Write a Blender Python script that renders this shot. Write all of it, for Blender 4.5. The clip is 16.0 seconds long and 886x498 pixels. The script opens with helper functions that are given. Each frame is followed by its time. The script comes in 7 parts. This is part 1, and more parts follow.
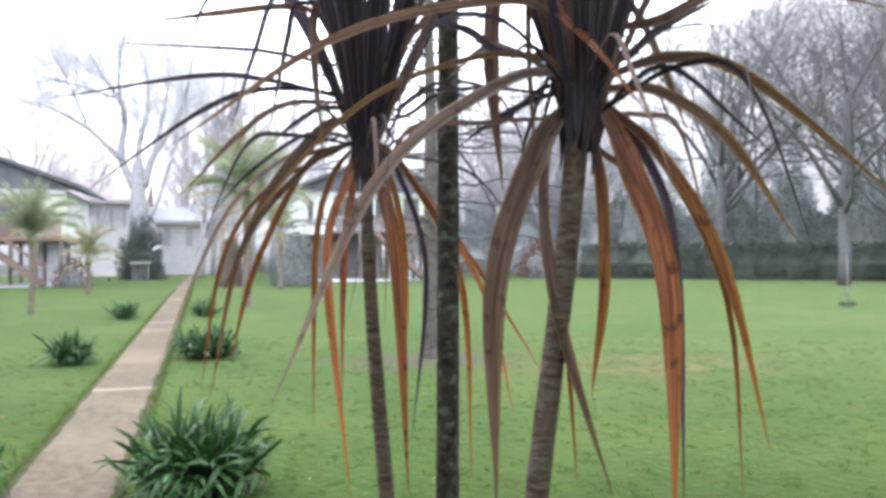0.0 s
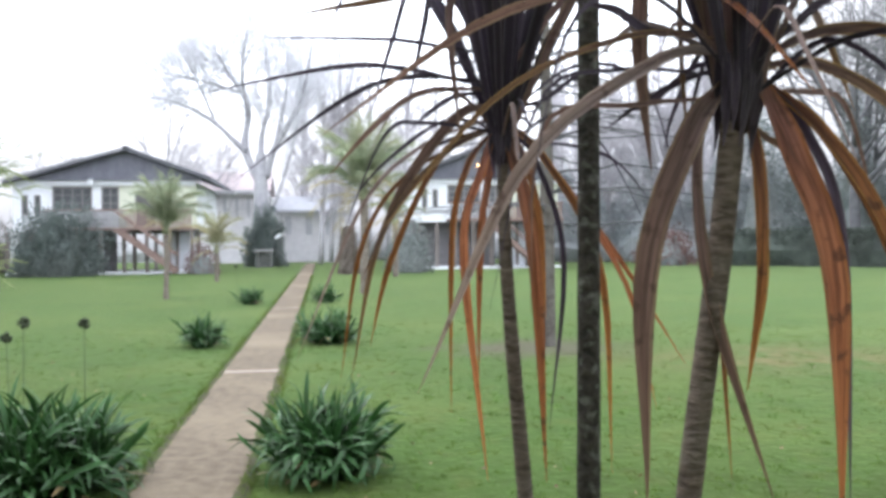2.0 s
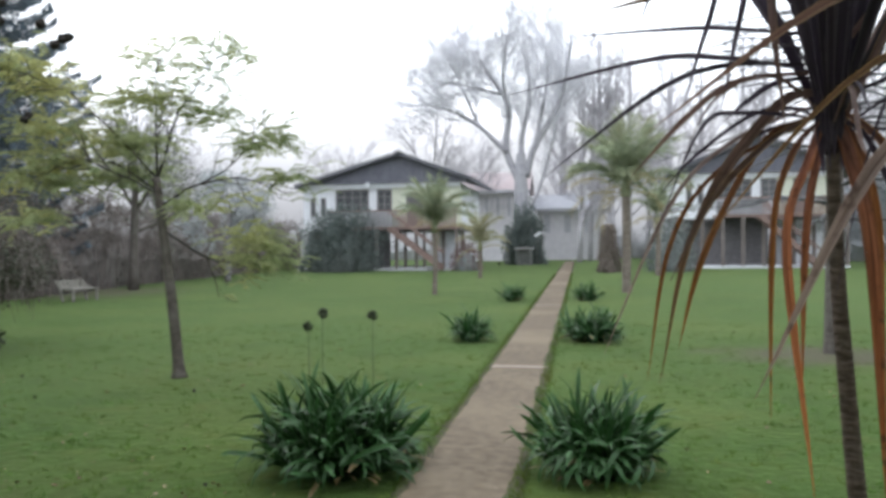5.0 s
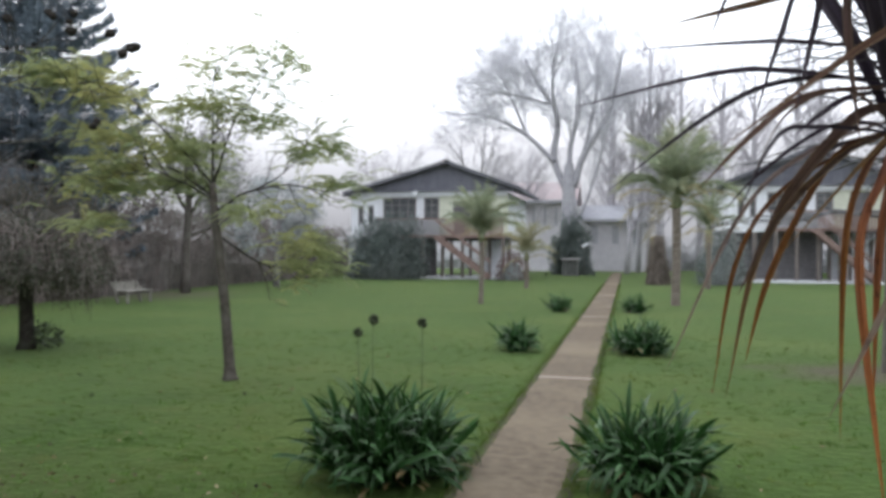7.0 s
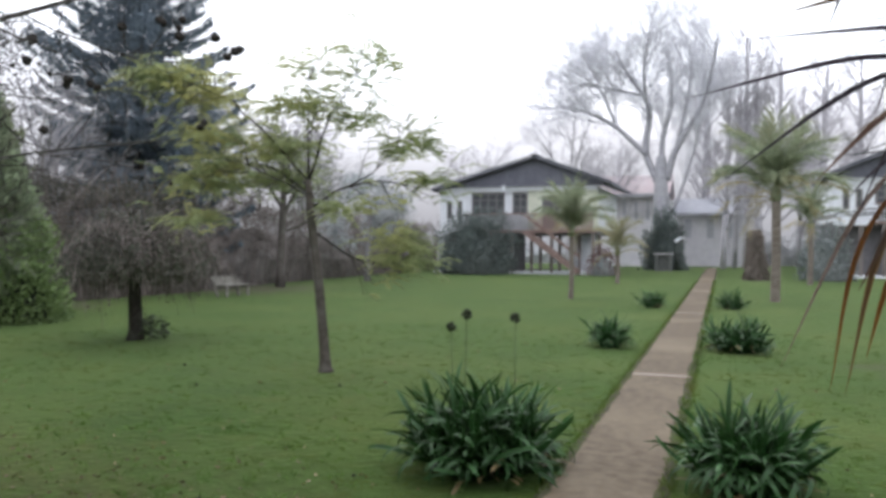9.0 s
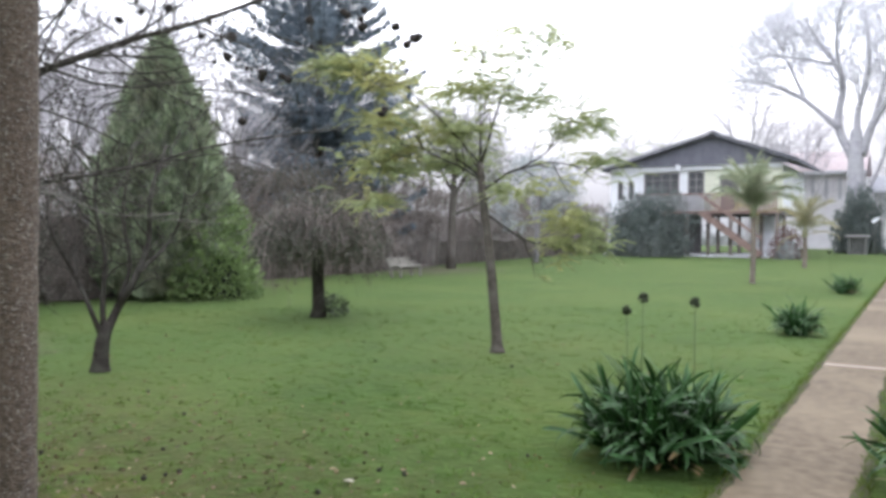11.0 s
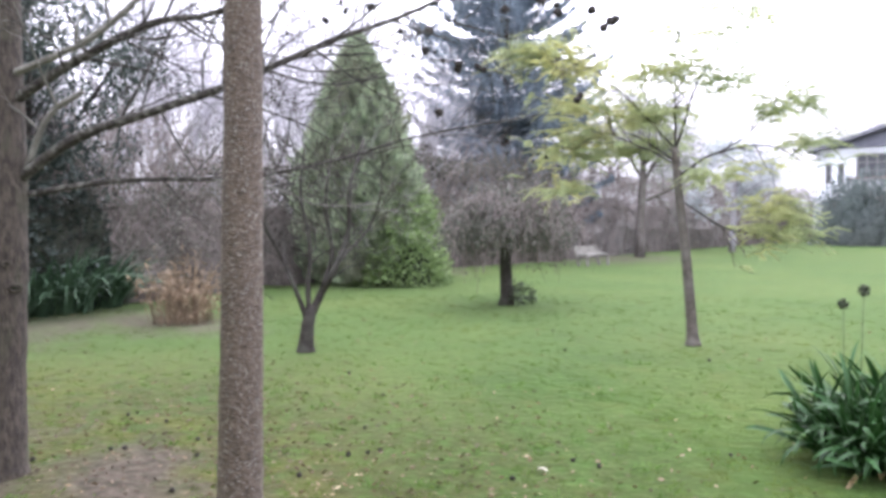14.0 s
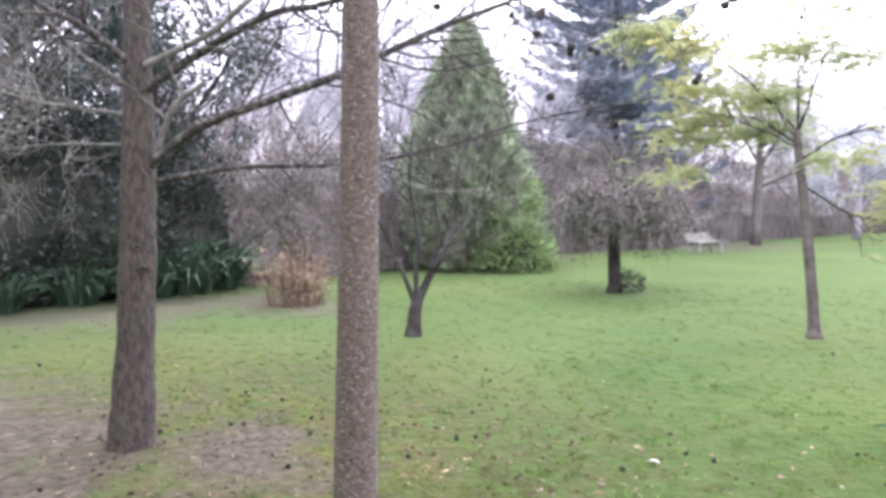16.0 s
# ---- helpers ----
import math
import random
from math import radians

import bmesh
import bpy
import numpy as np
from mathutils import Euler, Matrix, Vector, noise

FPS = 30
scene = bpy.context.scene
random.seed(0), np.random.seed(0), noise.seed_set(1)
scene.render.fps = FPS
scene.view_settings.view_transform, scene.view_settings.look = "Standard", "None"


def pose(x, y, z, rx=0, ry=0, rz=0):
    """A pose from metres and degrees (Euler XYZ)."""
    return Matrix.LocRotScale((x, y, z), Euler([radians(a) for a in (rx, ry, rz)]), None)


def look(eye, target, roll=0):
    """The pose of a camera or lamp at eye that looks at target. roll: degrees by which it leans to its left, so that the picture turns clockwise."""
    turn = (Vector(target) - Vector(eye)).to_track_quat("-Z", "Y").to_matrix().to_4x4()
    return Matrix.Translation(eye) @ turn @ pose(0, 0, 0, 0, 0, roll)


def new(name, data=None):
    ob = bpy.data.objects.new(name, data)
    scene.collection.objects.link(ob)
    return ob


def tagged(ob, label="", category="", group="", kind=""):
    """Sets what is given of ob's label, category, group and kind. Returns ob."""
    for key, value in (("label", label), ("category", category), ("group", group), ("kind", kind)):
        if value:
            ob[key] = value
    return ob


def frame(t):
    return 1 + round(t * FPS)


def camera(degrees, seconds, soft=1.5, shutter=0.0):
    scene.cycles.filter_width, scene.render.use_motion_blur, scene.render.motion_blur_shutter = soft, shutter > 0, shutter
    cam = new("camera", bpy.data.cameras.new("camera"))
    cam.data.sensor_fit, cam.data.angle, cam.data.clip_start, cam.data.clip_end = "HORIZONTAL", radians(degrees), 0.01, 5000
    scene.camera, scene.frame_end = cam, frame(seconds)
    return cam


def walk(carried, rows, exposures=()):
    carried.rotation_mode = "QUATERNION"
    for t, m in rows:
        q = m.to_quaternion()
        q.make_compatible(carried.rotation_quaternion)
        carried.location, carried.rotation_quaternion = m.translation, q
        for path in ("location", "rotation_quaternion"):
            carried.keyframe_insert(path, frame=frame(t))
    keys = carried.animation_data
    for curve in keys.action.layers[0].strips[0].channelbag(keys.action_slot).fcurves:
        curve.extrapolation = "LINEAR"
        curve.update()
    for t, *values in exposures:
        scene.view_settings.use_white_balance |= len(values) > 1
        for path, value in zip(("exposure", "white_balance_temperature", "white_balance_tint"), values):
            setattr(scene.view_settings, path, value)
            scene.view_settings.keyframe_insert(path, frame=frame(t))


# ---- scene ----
cam = camera(57.7, 16.0, soft=3.6)
# seconds, x, y, yaw to the left from the path's line, pitch, lean
ROWS = [
    (0, 0.004, 0.001, -16.55, 0.35, -0.25),
    (0.5, -0.007, 0.007, -14.56, 0.28, -0.66),
    (1, -0.018, 0.013, -12.42, 0.02, -0.67),
    (1.5, -0.030, 0.019, -10.64, -0.21, -0.57),
    (2, -0.041, 0.024, -8.54, -0.51, -0.46),
    (2.5, -0.052, 0.030, -5.68, -0.56, -0.31),
    (3, -0.070, 0.030, -2.55, -0.66, -0.27),
    (3.5, -0.088, 0.029, 0.11, -0.88, -0.36),
    (4, -0.106, 0.029, 3.60, -0.86, -0.51),
    (4.5, -0.123, 0.028, 6.48, -0.80, -0.33),
    (5, -0.141, 0.028, 9.66, -0.49, -0.55),
    (5.2, -0.146, 0.025, 10.56, -0.58, -0.50),
    (7.3, -0.184, -0.010, 13.14, 0.20, 0.48),
    (7.5, -0.188, -0.014, 13.46, 0.21, 0.48),
    (8, -0.196, -0.022, 15.68, 0.28, 0.29),
    (8.2, -0.199, -0.025, 16.37, 0.18, 0.29),
    (10.3, -0.233, -0.058, 25.22, -0.76, 0.28),
    (10.5, -0.237, -0.061, 26.49, -0.83, 0.28),
    (11, -0.249, -0.065, 31.07, -1.59, 0.17),
    (11.5, -0.261, -0.069, 33.57, -1.70, -0.03),
    (12, -0.272, -0.073, 35.22, -1.80, 0.06),
    (12.5, -0.284, -0.077, 37.74, -1.45, -0.07),
    (13, -0.296, -0.082, 40.06, -1.78, -0.15),
    (13.5, -0.304, -0.086, 42.04, -2.19, -0.24),
    (14, -0.312, -0.090, 44.14, -2.41, -0.25),
    (14.5, -0.321, -0.094, 46.59, -2.83, -0.49),
    (15, -0.329, -0.099, 48.10, -3.03, -0.56),
    (15.5, -0.338, -0.103, 50.05, -3.62, -0.26),
    (16, -0.346, -0.107, 51.56, -3.39, -0.22),
]
EYE = 1.65


def aim(x, y, yaw, pitch, lean):
    a, p = radians(yaw), radians(pitch)
    eye = Vector((x, y, EYE))
    return look(eye, eye + Vector((-math.sin(a) * math.cos(p), math.cos(a) * math.cos(p), math.sin(p))), lean)


EXPOSURES = [(0, 1.0, 6200, 12), (1, 1.02, 6190, 12), (2.5, 0.69, 6180, 10), (4, 0.36, 6200, 8.5), (5, 0.12, 6280, 9), (8, -0.08, 6330, 11.5), (10.5, 0.38, 6300, 13.5), (11, 0.60, 6280, 14), (12, 0.90, 6220, 16), (13, 1.13, 6150, 18), (16, 1.63, 6020, 28)]
walk(cam, [(t, aim(*row)) for t, *row in ROWS], EXPOSURES)

# ---- light: a white overcast sky, with the sun spread behind the cloud ----
SUN_UP, SUN_ROUND = radians(48), radians(-35)
world = bpy.data.worlds.new("overcast")
scene.world = world
world.use_nodes = True
wn, wl = world.node_tree.nodes, world.node_tree.links
sky = wn.new("ShaderNodeTexSky")
sky.sky_type, sky.sun_disc = "NISHITA", False
sky.sun_elevation, sky.sun_rotation = SUN_UP, SUN_ROUND
sky.air_density, sky.dust_density, sky.ozone_density = 1.0, 8.0, 1.0
cloud = wn.new("ShaderNodeMixRGB")
cloud.inputs[0].default_value = 0.88
cloud.inputs[2].default_value = (20.5, 21.2, 22.4, 1)
wl.new(sky.outputs[0], cloud.inputs[1])
wl.new(cloud.outputs[0], wn["Background"].inputs[0])
wn["Background"].inputs[1].default_value = 0.1
sun = new("sun", bpy.data.lights.new("sun", "SUN"))
sun.data.energy, sun.data.angle, sun.data.color = 0.9, radians(40), (1, 0.97, 0.92)
sun.matrix_world = look((0, 0, 30), (30 * math.sin(-SUN_ROUND) * math.cos(SUN_UP), -30 * math.cos(SUN_ROUND) * math.cos(SUN_UP), 30 - 30 * math.sin(SUN_UP)))


# ---- materials ----
def material(name, c1, c2, scale=6.0, rough=0.7, bump=0.2, c3=None, coarse=0.6, stretch=(1, 1, 1), through_light=0.0, vary=0.0, metal=0.0, bump_scale=None, object_space=True, spec=0.5, patch=(0.45, 0.68)):
    """Two colours mixed by fine noise, a third by coarse noise; vary: lightness from piece to piece."""
    m = bpy.data.materials.new(name)
    m.use_nodes = True
    n, l = m.node_tree.nodes, m.node_tree.links
    b = n["Principled BSDF"]
    b.inputs["Roughness"].default_value, b.inputs["Metallic"].default_value = rough, metal
    b.inputs["Specular IOR Level"].default_value = spec
    co, mp = n.new("ShaderNodeTexCoord"), n.new("ShaderNodeMapping")
    mp.inputs["Scale"].default_value = stretch
    l.new(co.outputs["Object"], mp.inputs[0])
    fine, wide = n.new("ShaderNodeTexNoise"), n.new("ShaderNodeTexNoise")
    fine.inputs["Scale"].default_value, fine.inputs["Detail"].default_value = scale, 6
    wide.inputs["Scale"].default_value, wide.inputs["Detail"].default_value = coarse, 3
    l.new(mp.outputs[0], fine.inputs["Vector"]), l.new(mp.outputs[0], wide.inputs["Vector"])
    ramp = n.new("ShaderNodeValToRGB")
    ramp.color_ramp.elements[0].position, ramp.color_ramp.elements[1].position = 0.35, 0.65
    ramp.color_ramp.elements[0].color, ramp.color_ramp.elements[1].color = (*c1, 1), (*c2, 1)
    l.new(fine.outputs["Fac"], ramp.inputs[0])
    colour = ramp.outputs[0]
    if c3:
        mask, mix = n.new("ShaderNodeMapRange"), n.new("ShaderNodeMixRGB")
        mask.inputs[1].default_value, mask.inputs[2].default_value, mask.inputs[4].default_value = *patch, 0.8
        l.new(wide.outputs["Fac"], mask.inputs[0]), l.new(mask.outputs[0], mix.inputs[0])
        l.new(colour, mix.inputs[1])
        mix.inputs[2].default_value = (*c3, 1)
        colour = mix.outputs[0]
    if vary:
        info, geo, add, rng, hsv = n.new("ShaderNodeObjectInfo"), n.new("ShaderNodeNewGeometry"), n.new("ShaderNodeMath"), n.new("ShaderNodeMapRange"), n.new("ShaderNodeHueSaturation")
        add.operation = "ADD"
        l.new(info.outputs["Random"], add.inputs[0]), l.new(geo.outputs["Random Per Island"], add.inputs[1])
        rng.inputs[2].default_value, rng.inputs[3].default_value, rng.inputs[4].default_value = 2.0, 1 - vary, 1 + vary
        l.new(add.outputs[0], rng.inputs[0]), l.new(rng.outputs[0], hsv.inputs["Value"]), l.new(colour, hsv.inputs["Color"])
        colour = hsv.outputs[0]
    l.new(colour, b.inputs["Base Color"])
    if bump:
        bn, tex = n.new("ShaderNodeBump"), fine
        if bump_scale:
            tex = n.new("ShaderNodeTexNoise")
            tex.inputs["Scale"].default_value, tex.inputs["Detail"].default_value = bump_scale, 4
            l.new(mp.outputs[0], tex.inputs["Vector"])
        bn.inputs["Strength"].default_value, bn.inputs["Distance"].default_value = bump, 0.02
        l.new(tex.outputs["Fac"], bn.inputs["Height"]), l.new(bn.outputs[0], b.inputs["Normal"])
    if through_light:
        tr, ms = n.new("ShaderNodeBsdfTranslucent"), n.new("ShaderNodeMixShader")
        ms.inputs[0].default_value = through_light
        l.new(colour, tr.inputs[0]), l.new(b.outputs[0], ms.inputs[1]), l.new(tr.outputs[0], ms.inputs[2])
        l.new(ms.outputs[0], n["Material Output"].inputs[0])
    return m


def ground_material():
    """Wet winter lawn with bare soil, moss and worn patches."""
    m = bpy.data.materials.new("lawn")
    m.use_nodes = True
    n, l = m.node_tree.nodes, m.node_tree.links
    b = n["Principled BSDF"]
    b.inputs["Roughness"].default_value = 1.0
    b.inputs["Specular IOR Level"].default_value = 0.08
    # strong grazing sheen pales the far lawn in place of mist
    b.inputs["Sheen Weight"].default_value, b.inputs["Sheen Roughness"].default_value = 0.33, 0.24
    b.inputs["Sheen Tint"].default_value = (0.76, 1.0, 0.52, 1)
    co = n.new("ShaderNodeTexCoord")

    def noise_at(scale, detail=5):
        t = n.new("ShaderNodeTexNoise")
        t.inputs["Scale"].default_value, t.inputs["Detail"].default_value = scale, detail
        l.new(co.outputs["Object"], t.inputs["Vector"])
        return t.outputs["Fac"]

    def mixed(fac, a, c):
        x = n.new("ShaderNodeMixRGB")
        l.new(fac, x.inputs[0])
        for k, v in ((1, a), (2, c)):
            if isinstance(v, tuple):
                x.inputs[k].default_value = (*v, 1)
            else:
                l.new(v, x.inputs[k])
        return x.outputs[0]

    def ranged(v, lo, hi, a=0.0, c=1.0):
        x = n.new("ShaderNodeMapRange")
        for k, w in enumerate((lo, hi, a, c)):
            x.inputs[k + 1].default_value = w
        l.new(v, x.inputs[0])
        return x.outputs[0]

    def maths(op, a, c):
        x = n.new("ShaderNodeMath")
        x.operation = op
        for k, v in ((0, a), (1, c)):
            if isinstance(v, (int, float)):
                x.inputs[k].default_value = v
            else:
                l.new(v, x.inputs[k])
        return x.outputs[0]

    def reach(x, y, rx, ry):
        d, ln = n.new("ShaderNodeMapping"), n.new("ShaderNodeVectorMath")
        d.inputs["Location"].default_value = (-x / rx, -y / ry, 0)
        d.inputs["Scale"].default_value = (1 / rx, 1 / ry, 0)
        ln.operation = "LENGTH"
        l.new(co.outputs["Object"], d.inputs[0]), l.new(d.outputs[0], ln.inputs[0])
        return ln.outputs["Value"]

    grass = mixed(ranged(noise_at(24, 7), 0.3, 0.7), LAWN_DARK, LAWN_LIGHT)
    grass = mixed(ranged(noise_at(6.5, 7), 0.48, 0.7, 0, 0.75), grass, LAWN_DEEP)
    grass = mixed(ranged(noise_at(1.15, 6), 0.5, 0.68, 0, 0.55), grass, LAWN_DEEP)
    grass = mixed(ranged(noise_at(75, 5), 0.46, 0.66, 0, 0.7), grass, LAWN_DEEP)
    # worn, browned turf beyond the cordylines
    worn = maths("MULTIPLY", ranged(reach(6.1, 10.6, 2.8, 1.5), 1.25, 0.35), ranged(noise_at(1.9, 6), 0.36, 0.6, 0, 0.8))
    grass = mixed(worn, grass, (0.135, 0.10, 0.052))
    grass = mixed(ranged(noise_at(0.35, 3), 0.42, 0.68, 0, 0.7), grass, LAWN_DULL)
    grass = mixed(ranged(noise_at(2.6, 4), 0.55, 0.75, 0, 0.45), grass, LAWN_MOSS)
    # thin turf near the trees: litter, moss and mud show through
    thin = maths("MULTIPLY", ranged(reach(-6.2, 2.2, 5.4, 3.0), 1.3, 0.35), ranged(noise_at(5.5, 7), 0.33, 0.55, 0, 0.95))
    grass = mixed(thin, grass, mixed(ranged(noise_at(19), 0.38, 0.62), (0.034, 0.033, 0.013), (0.066, 0.062, 0.027)))
    # darker turf round the cordylines
    dark_turf = maths("MULTIPLY", ranged(reach(2.6, 3.0, 3.0, 2.6), 1.3, 0.4), ranged(noise_at(4.3, 6), 0.34, 0.6, 0.1, 0.7))
    grass = mixed(dark_turf, grass, (0.036, 0.042, 0.013))
    mossy = maths("MULTIPLY", ranged(reach(-5.6, 2.4, 1.7, 1.1), 1.3, 0.5), ranged(noise_at(3.1, 5), 0.42, 0.58, 0, 0.8))
    mossy = maths("MAXIMUM", mossy, maths("MULTIPLY", ranged(reach(-8.6, 2.2, 1.6, 1.6), 1.3, 0.5), ranged(noise_at(3.1, 5), 0.42, 0.58, 0, 0.6)))
    grass = mixed(mossy, grass, LAWN_MOSS)
    soil = mixed(ranged(noise_at(13, 8), 0.32, 0.68), (0.034, 0.027, 0.021), (0.098, 0.078, 0.063))
    rough_edge = maths("MULTIPLY", maths("SUBTRACT", noise_at(1.7, 6), 0.5), 2.4)
    bare = None
    for x, y, rx, ry in SOIL:
        mask = ranged(maths("ADD", reach(x, y, rx, ry), rough_edge), 1.5, 0.5)
        bare = mask if bare is None else maths("MAXIMUM", bare, mask)
    colour = mixed(bare, grass, soil)
    # deep shade under the hedge's trees, painted on the bed as near-black ground
    bed_shade = mixed(ranged(noise_at(17, 8), 0.32, 0.68), (0.010, 0.008, 0.006), (0.034, 0.026, 0.019))
    colour = mixed(ranged(maths("ADD", reach(-14.9, 0.5, 2.2, 5.2), maths("MULTIPLY", rough_edge, 0.35)), 1.25, 0.85), colour, bed_shade)
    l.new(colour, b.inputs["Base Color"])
    bn = n.new("ShaderNodeBump")
    bn.inputs["Strength"].default_value, bn.inputs["Distance"].default_value = 0.4, 0.04
    l.new(noise_at(11, 8), bn.inputs["Height"]), l.new(bn.outputs[0], b.inputs["Normal"])
    return m


def strap_material(name, base, tip, edge, rough=0.45, through_light=0.25, spots=(0.05, 0.02, 0.015), gloss=0.4):
    """A long leaf: colour runs from base to tip along its length, with pale margins and dark spots."""
    m = bpy.data.materials.new(name)
    m.use_nodes = True
    n, l = m.node_tree.nodes, m.node_tree.links
    b = n["Principled BSDF"]
    b.inputs["Roughness"].default_value = rough
    b.inputs["Specular IOR Level"].default_value = gloss
    uv, sep, co = n.new("ShaderNodeUVMap"), n.new("ShaderNodeSeparateXYZ"), n.new("ShaderNodeTexCoord")
    l.new(uv.outputs[0], sep.inputs[0])
    streak, mp = n.new("ShaderNodeTexNoise"), n.new("ShaderNodeMapping")
    mp.inputs["Scale"].default_value = (5, 14, 1)
    l.new(uv.outputs[0], mp.inputs[0]), l.new(mp.outputs[0], streak.inputs["Vector"])
    streak.inputs["Scale"].default_value, streak.inputs["Detail"].default_value = 2.0, 5
    along = n.new("ShaderNodeMath")
    along.operation = "MULTIPLY_ADD"
    along.inputs[1].default_value, along.inputs[2].default_value = 0.7, -0.35
    l.new(streak.outputs["Fac"], along.inputs[0])
    total = n.new("ShaderNodeMath")
    l.new(sep.outputs["X"], total.inputs[0]), l.new(along.outputs[0], total.inputs[1])
    r1, m1 = n.new("ShaderNodeMapRange"), n.new("ShaderNodeMixRGB")
    r1.inputs[1].default_value, r1.inputs[2].default_value = 0.2, 0.95
    l.new(total.outputs[0], r1.inputs[0]), l.new(r1.outputs[0], m1.inputs[0])
    m1.inputs[1].default_value, m1.inputs[2].default_value = (*base, 1), (*tip, 1)
    away, r2, m2 = n.new("ShaderNodeMath"), n.new("ShaderNodeMapRange"), n.new("ShaderNodeMixRGB")
    away.operation = "SUBTRACT"
    away.inputs[1].default_value = 0.5
    absd = n.new("ShaderNodeMath")
    absd.operation = "ABSOLUTE"
    l.new(sep.outputs["Y"], away.inputs[0]), l.new(away.outputs[0], absd.inputs[0])
    r2.inputs[1].default_value, r2.inputs[2].default_value, r2.inputs[4].default_value = 0.3, 0.5, 0.8
    l.new(absd.outputs[0], r2.inputs[0]), l.new(r2.outputs[0], m2.inputs[0]), l.new(m1.outputs[0], m2.inputs[1])
    m2.inputs[2].default_value = (*edge, 1)
    spot, r3, m3 = n.new("ShaderNodeTexNoise"), n.new("ShaderNodeMapRange"), n.new("ShaderNodeMixRGB")
    spot.inputs["Scale"].default_value, spot.inputs["Detail"].default_value = 38, 3
    l.new(co.outputs["Object"], spot.inputs["Vector"])
    r3.inputs[1].default_value, r3.inputs[2].default_value, r3.inputs[4].default_value = 0.6, 0.72, 0.7
    l.new(spot.outputs["Fac"], r3.inputs[0]), l.new(r3.outputs[0], m3.inputs[0]), l.new(m2.outputs[0], m3.inputs[1])
    m3.inputs[2].default_value = (*spots, 1)
    vein, mv, r4, m4 = n.new("ShaderNodeTexNoise"), n.new("ShaderNodeMapping"), n.new("ShaderNodeMapRange"), n.new("ShaderNodeMixRGB")
    mv.inputs["Scale"].default_value = (3.0, 4.5, 1)
    l.new(uv.outputs[0], mv.inputs[0]), l.new(mv.outputs[0], vein.inputs["Vector"])
    vein.inputs["Scale"].default_value, vein.inputs["Detail"].default_value = 1.6, 6
    r4.inputs[1].default_value, r4.inputs[2].default_value, r4.inputs[4].default_value = 0.42, 0.62, 0.85
    m4.blend_type = "MULTIPLY"
    m4.inputs[2].default_value = (0.35, 0.28, 0.28, 1)
    l.new(vein.outputs["Fac"], r4.inputs[0]), l.new(r4.outputs[0], m4.inputs[0]), l.new(m3.outputs[0], m4.inputs[1])
    info, rng, hsv = n.new("ShaderNodeObjectInfo"), n.new("ShaderNodeMapRange"), n.new("ShaderNodeHueSaturation")
    rng.inputs[3].default_value, rng.inputs[4].default_value = 0.75, 1.35
    l.new(info.outputs["Random"], rng.inputs[0]), l.new(rng.outputs[0], hsv.inputs["Value"]), l.new(m4.outputs[0], hsv.inputs["Color"])
    l.new(hsv.outputs[0], b.inputs["Base Color"])
    bn = n.new("ShaderNodeBump")
    bn.inputs["Strength"].default_value, bn.inputs["Distance"].default_value = 0.4, 0.002
    l.new(streak.outputs["Fac"], bn.inputs["Height"]), l.new(bn.outputs[0], b.inputs["Normal"])
    tr, ms = n.new("ShaderNodeBsdfTranslucent"), n.new("ShaderNodeMixShader")
    ms.inputs[0].default_value = through_light
    l.new(hsv.outputs[0], tr.inputs[0]), l.new(b.outputs[0], ms.inputs[1]), l.new(tr.outputs[0], ms.inputs[2])
    l.new(ms.outputs[0], n["Material Output"].inputs[0])
    return m


def glow_material(name, colour, strength):
    m = bpy.data.materials.new(name)
    m.use_nodes = True
    b = m.node_tree.nodes["Principled BSDF"]
    b.inputs["Emission Color"].default_value, b.inputs["Emission Strength"].default_value = (*colour, 1), strength
    return m


LAWN_DARK, LAWN_LIGHT, LAWN_DULL, LAWN_MOSS = (0.0305, 0.060, 0.012), (0.056, 0.102, 0.023), (0.073, 0.099, 0.026), (0.074, 0.078, 0.019)
LAWN_DEEP = (0.027, 0.046, 0.010)
# bare soil: x, y, half-widths
SOIL = [(-6.8, 0.75, 2.0, 1.15), (-5.35, 2.15, 0.8, 0.5), (-13.4, 3.4, 1.6, 2.6), (-12.3, 6.0, 1.6, 0.9), (3.3, 12.3, 1.3, 0.9), (-17, 26, 2.4, 2.5), (-17.5, 15.5, 1.6, 2.2)]
LAWN = ground_material()
PATH = material("worn path concrete", (0.080, 0.061, 0.040), (0.135, 0.106, 0.071), 9, 0.65, 0.35, (0.178, 0.143, 0.097), 0.5, bump_scale=60, spec=0.12)
EDGE_SOIL = material("damp mossy soil", (0.03, 0.032, 0.017), (0.075, 0.068, 0.04), 22, 0.9, 0.6, (0.05, 0.07, 0.025), 3, spec=0.15)
MORTAR = material("pale mortar", (0.151, 0.113, 0.0792), (0.205, 0.158, 0.114), 14, 0.5, 0.2)
GRASS = material("grass blades", (0.072, 0.122, 0.026), (0.112, 0.177, 0.040), 3, 0.9, 0, (0.14, 0.16, 0.040), 0.7, through_light=0.5, vary=0.15, spec=0.1)
TUFT = material("coarse grass blades", (0.080, 0.155, 0.033), (0.150, 0.265, 0.062), 2, 0.7, 0, (0.19, 0.25, 0.064), 0.9, through_light=0.45, vary=0.35, spec=0.25)
AGAPANTHUS = strap_material("agapanthus leaf", (0.012, 0.049, 0.013), (0.040, 0.118, 0.032), (0.066, 0.150, 0.048), 0.42, 0.15, (0.0538, 0.0858, 0.0274), 0.28)
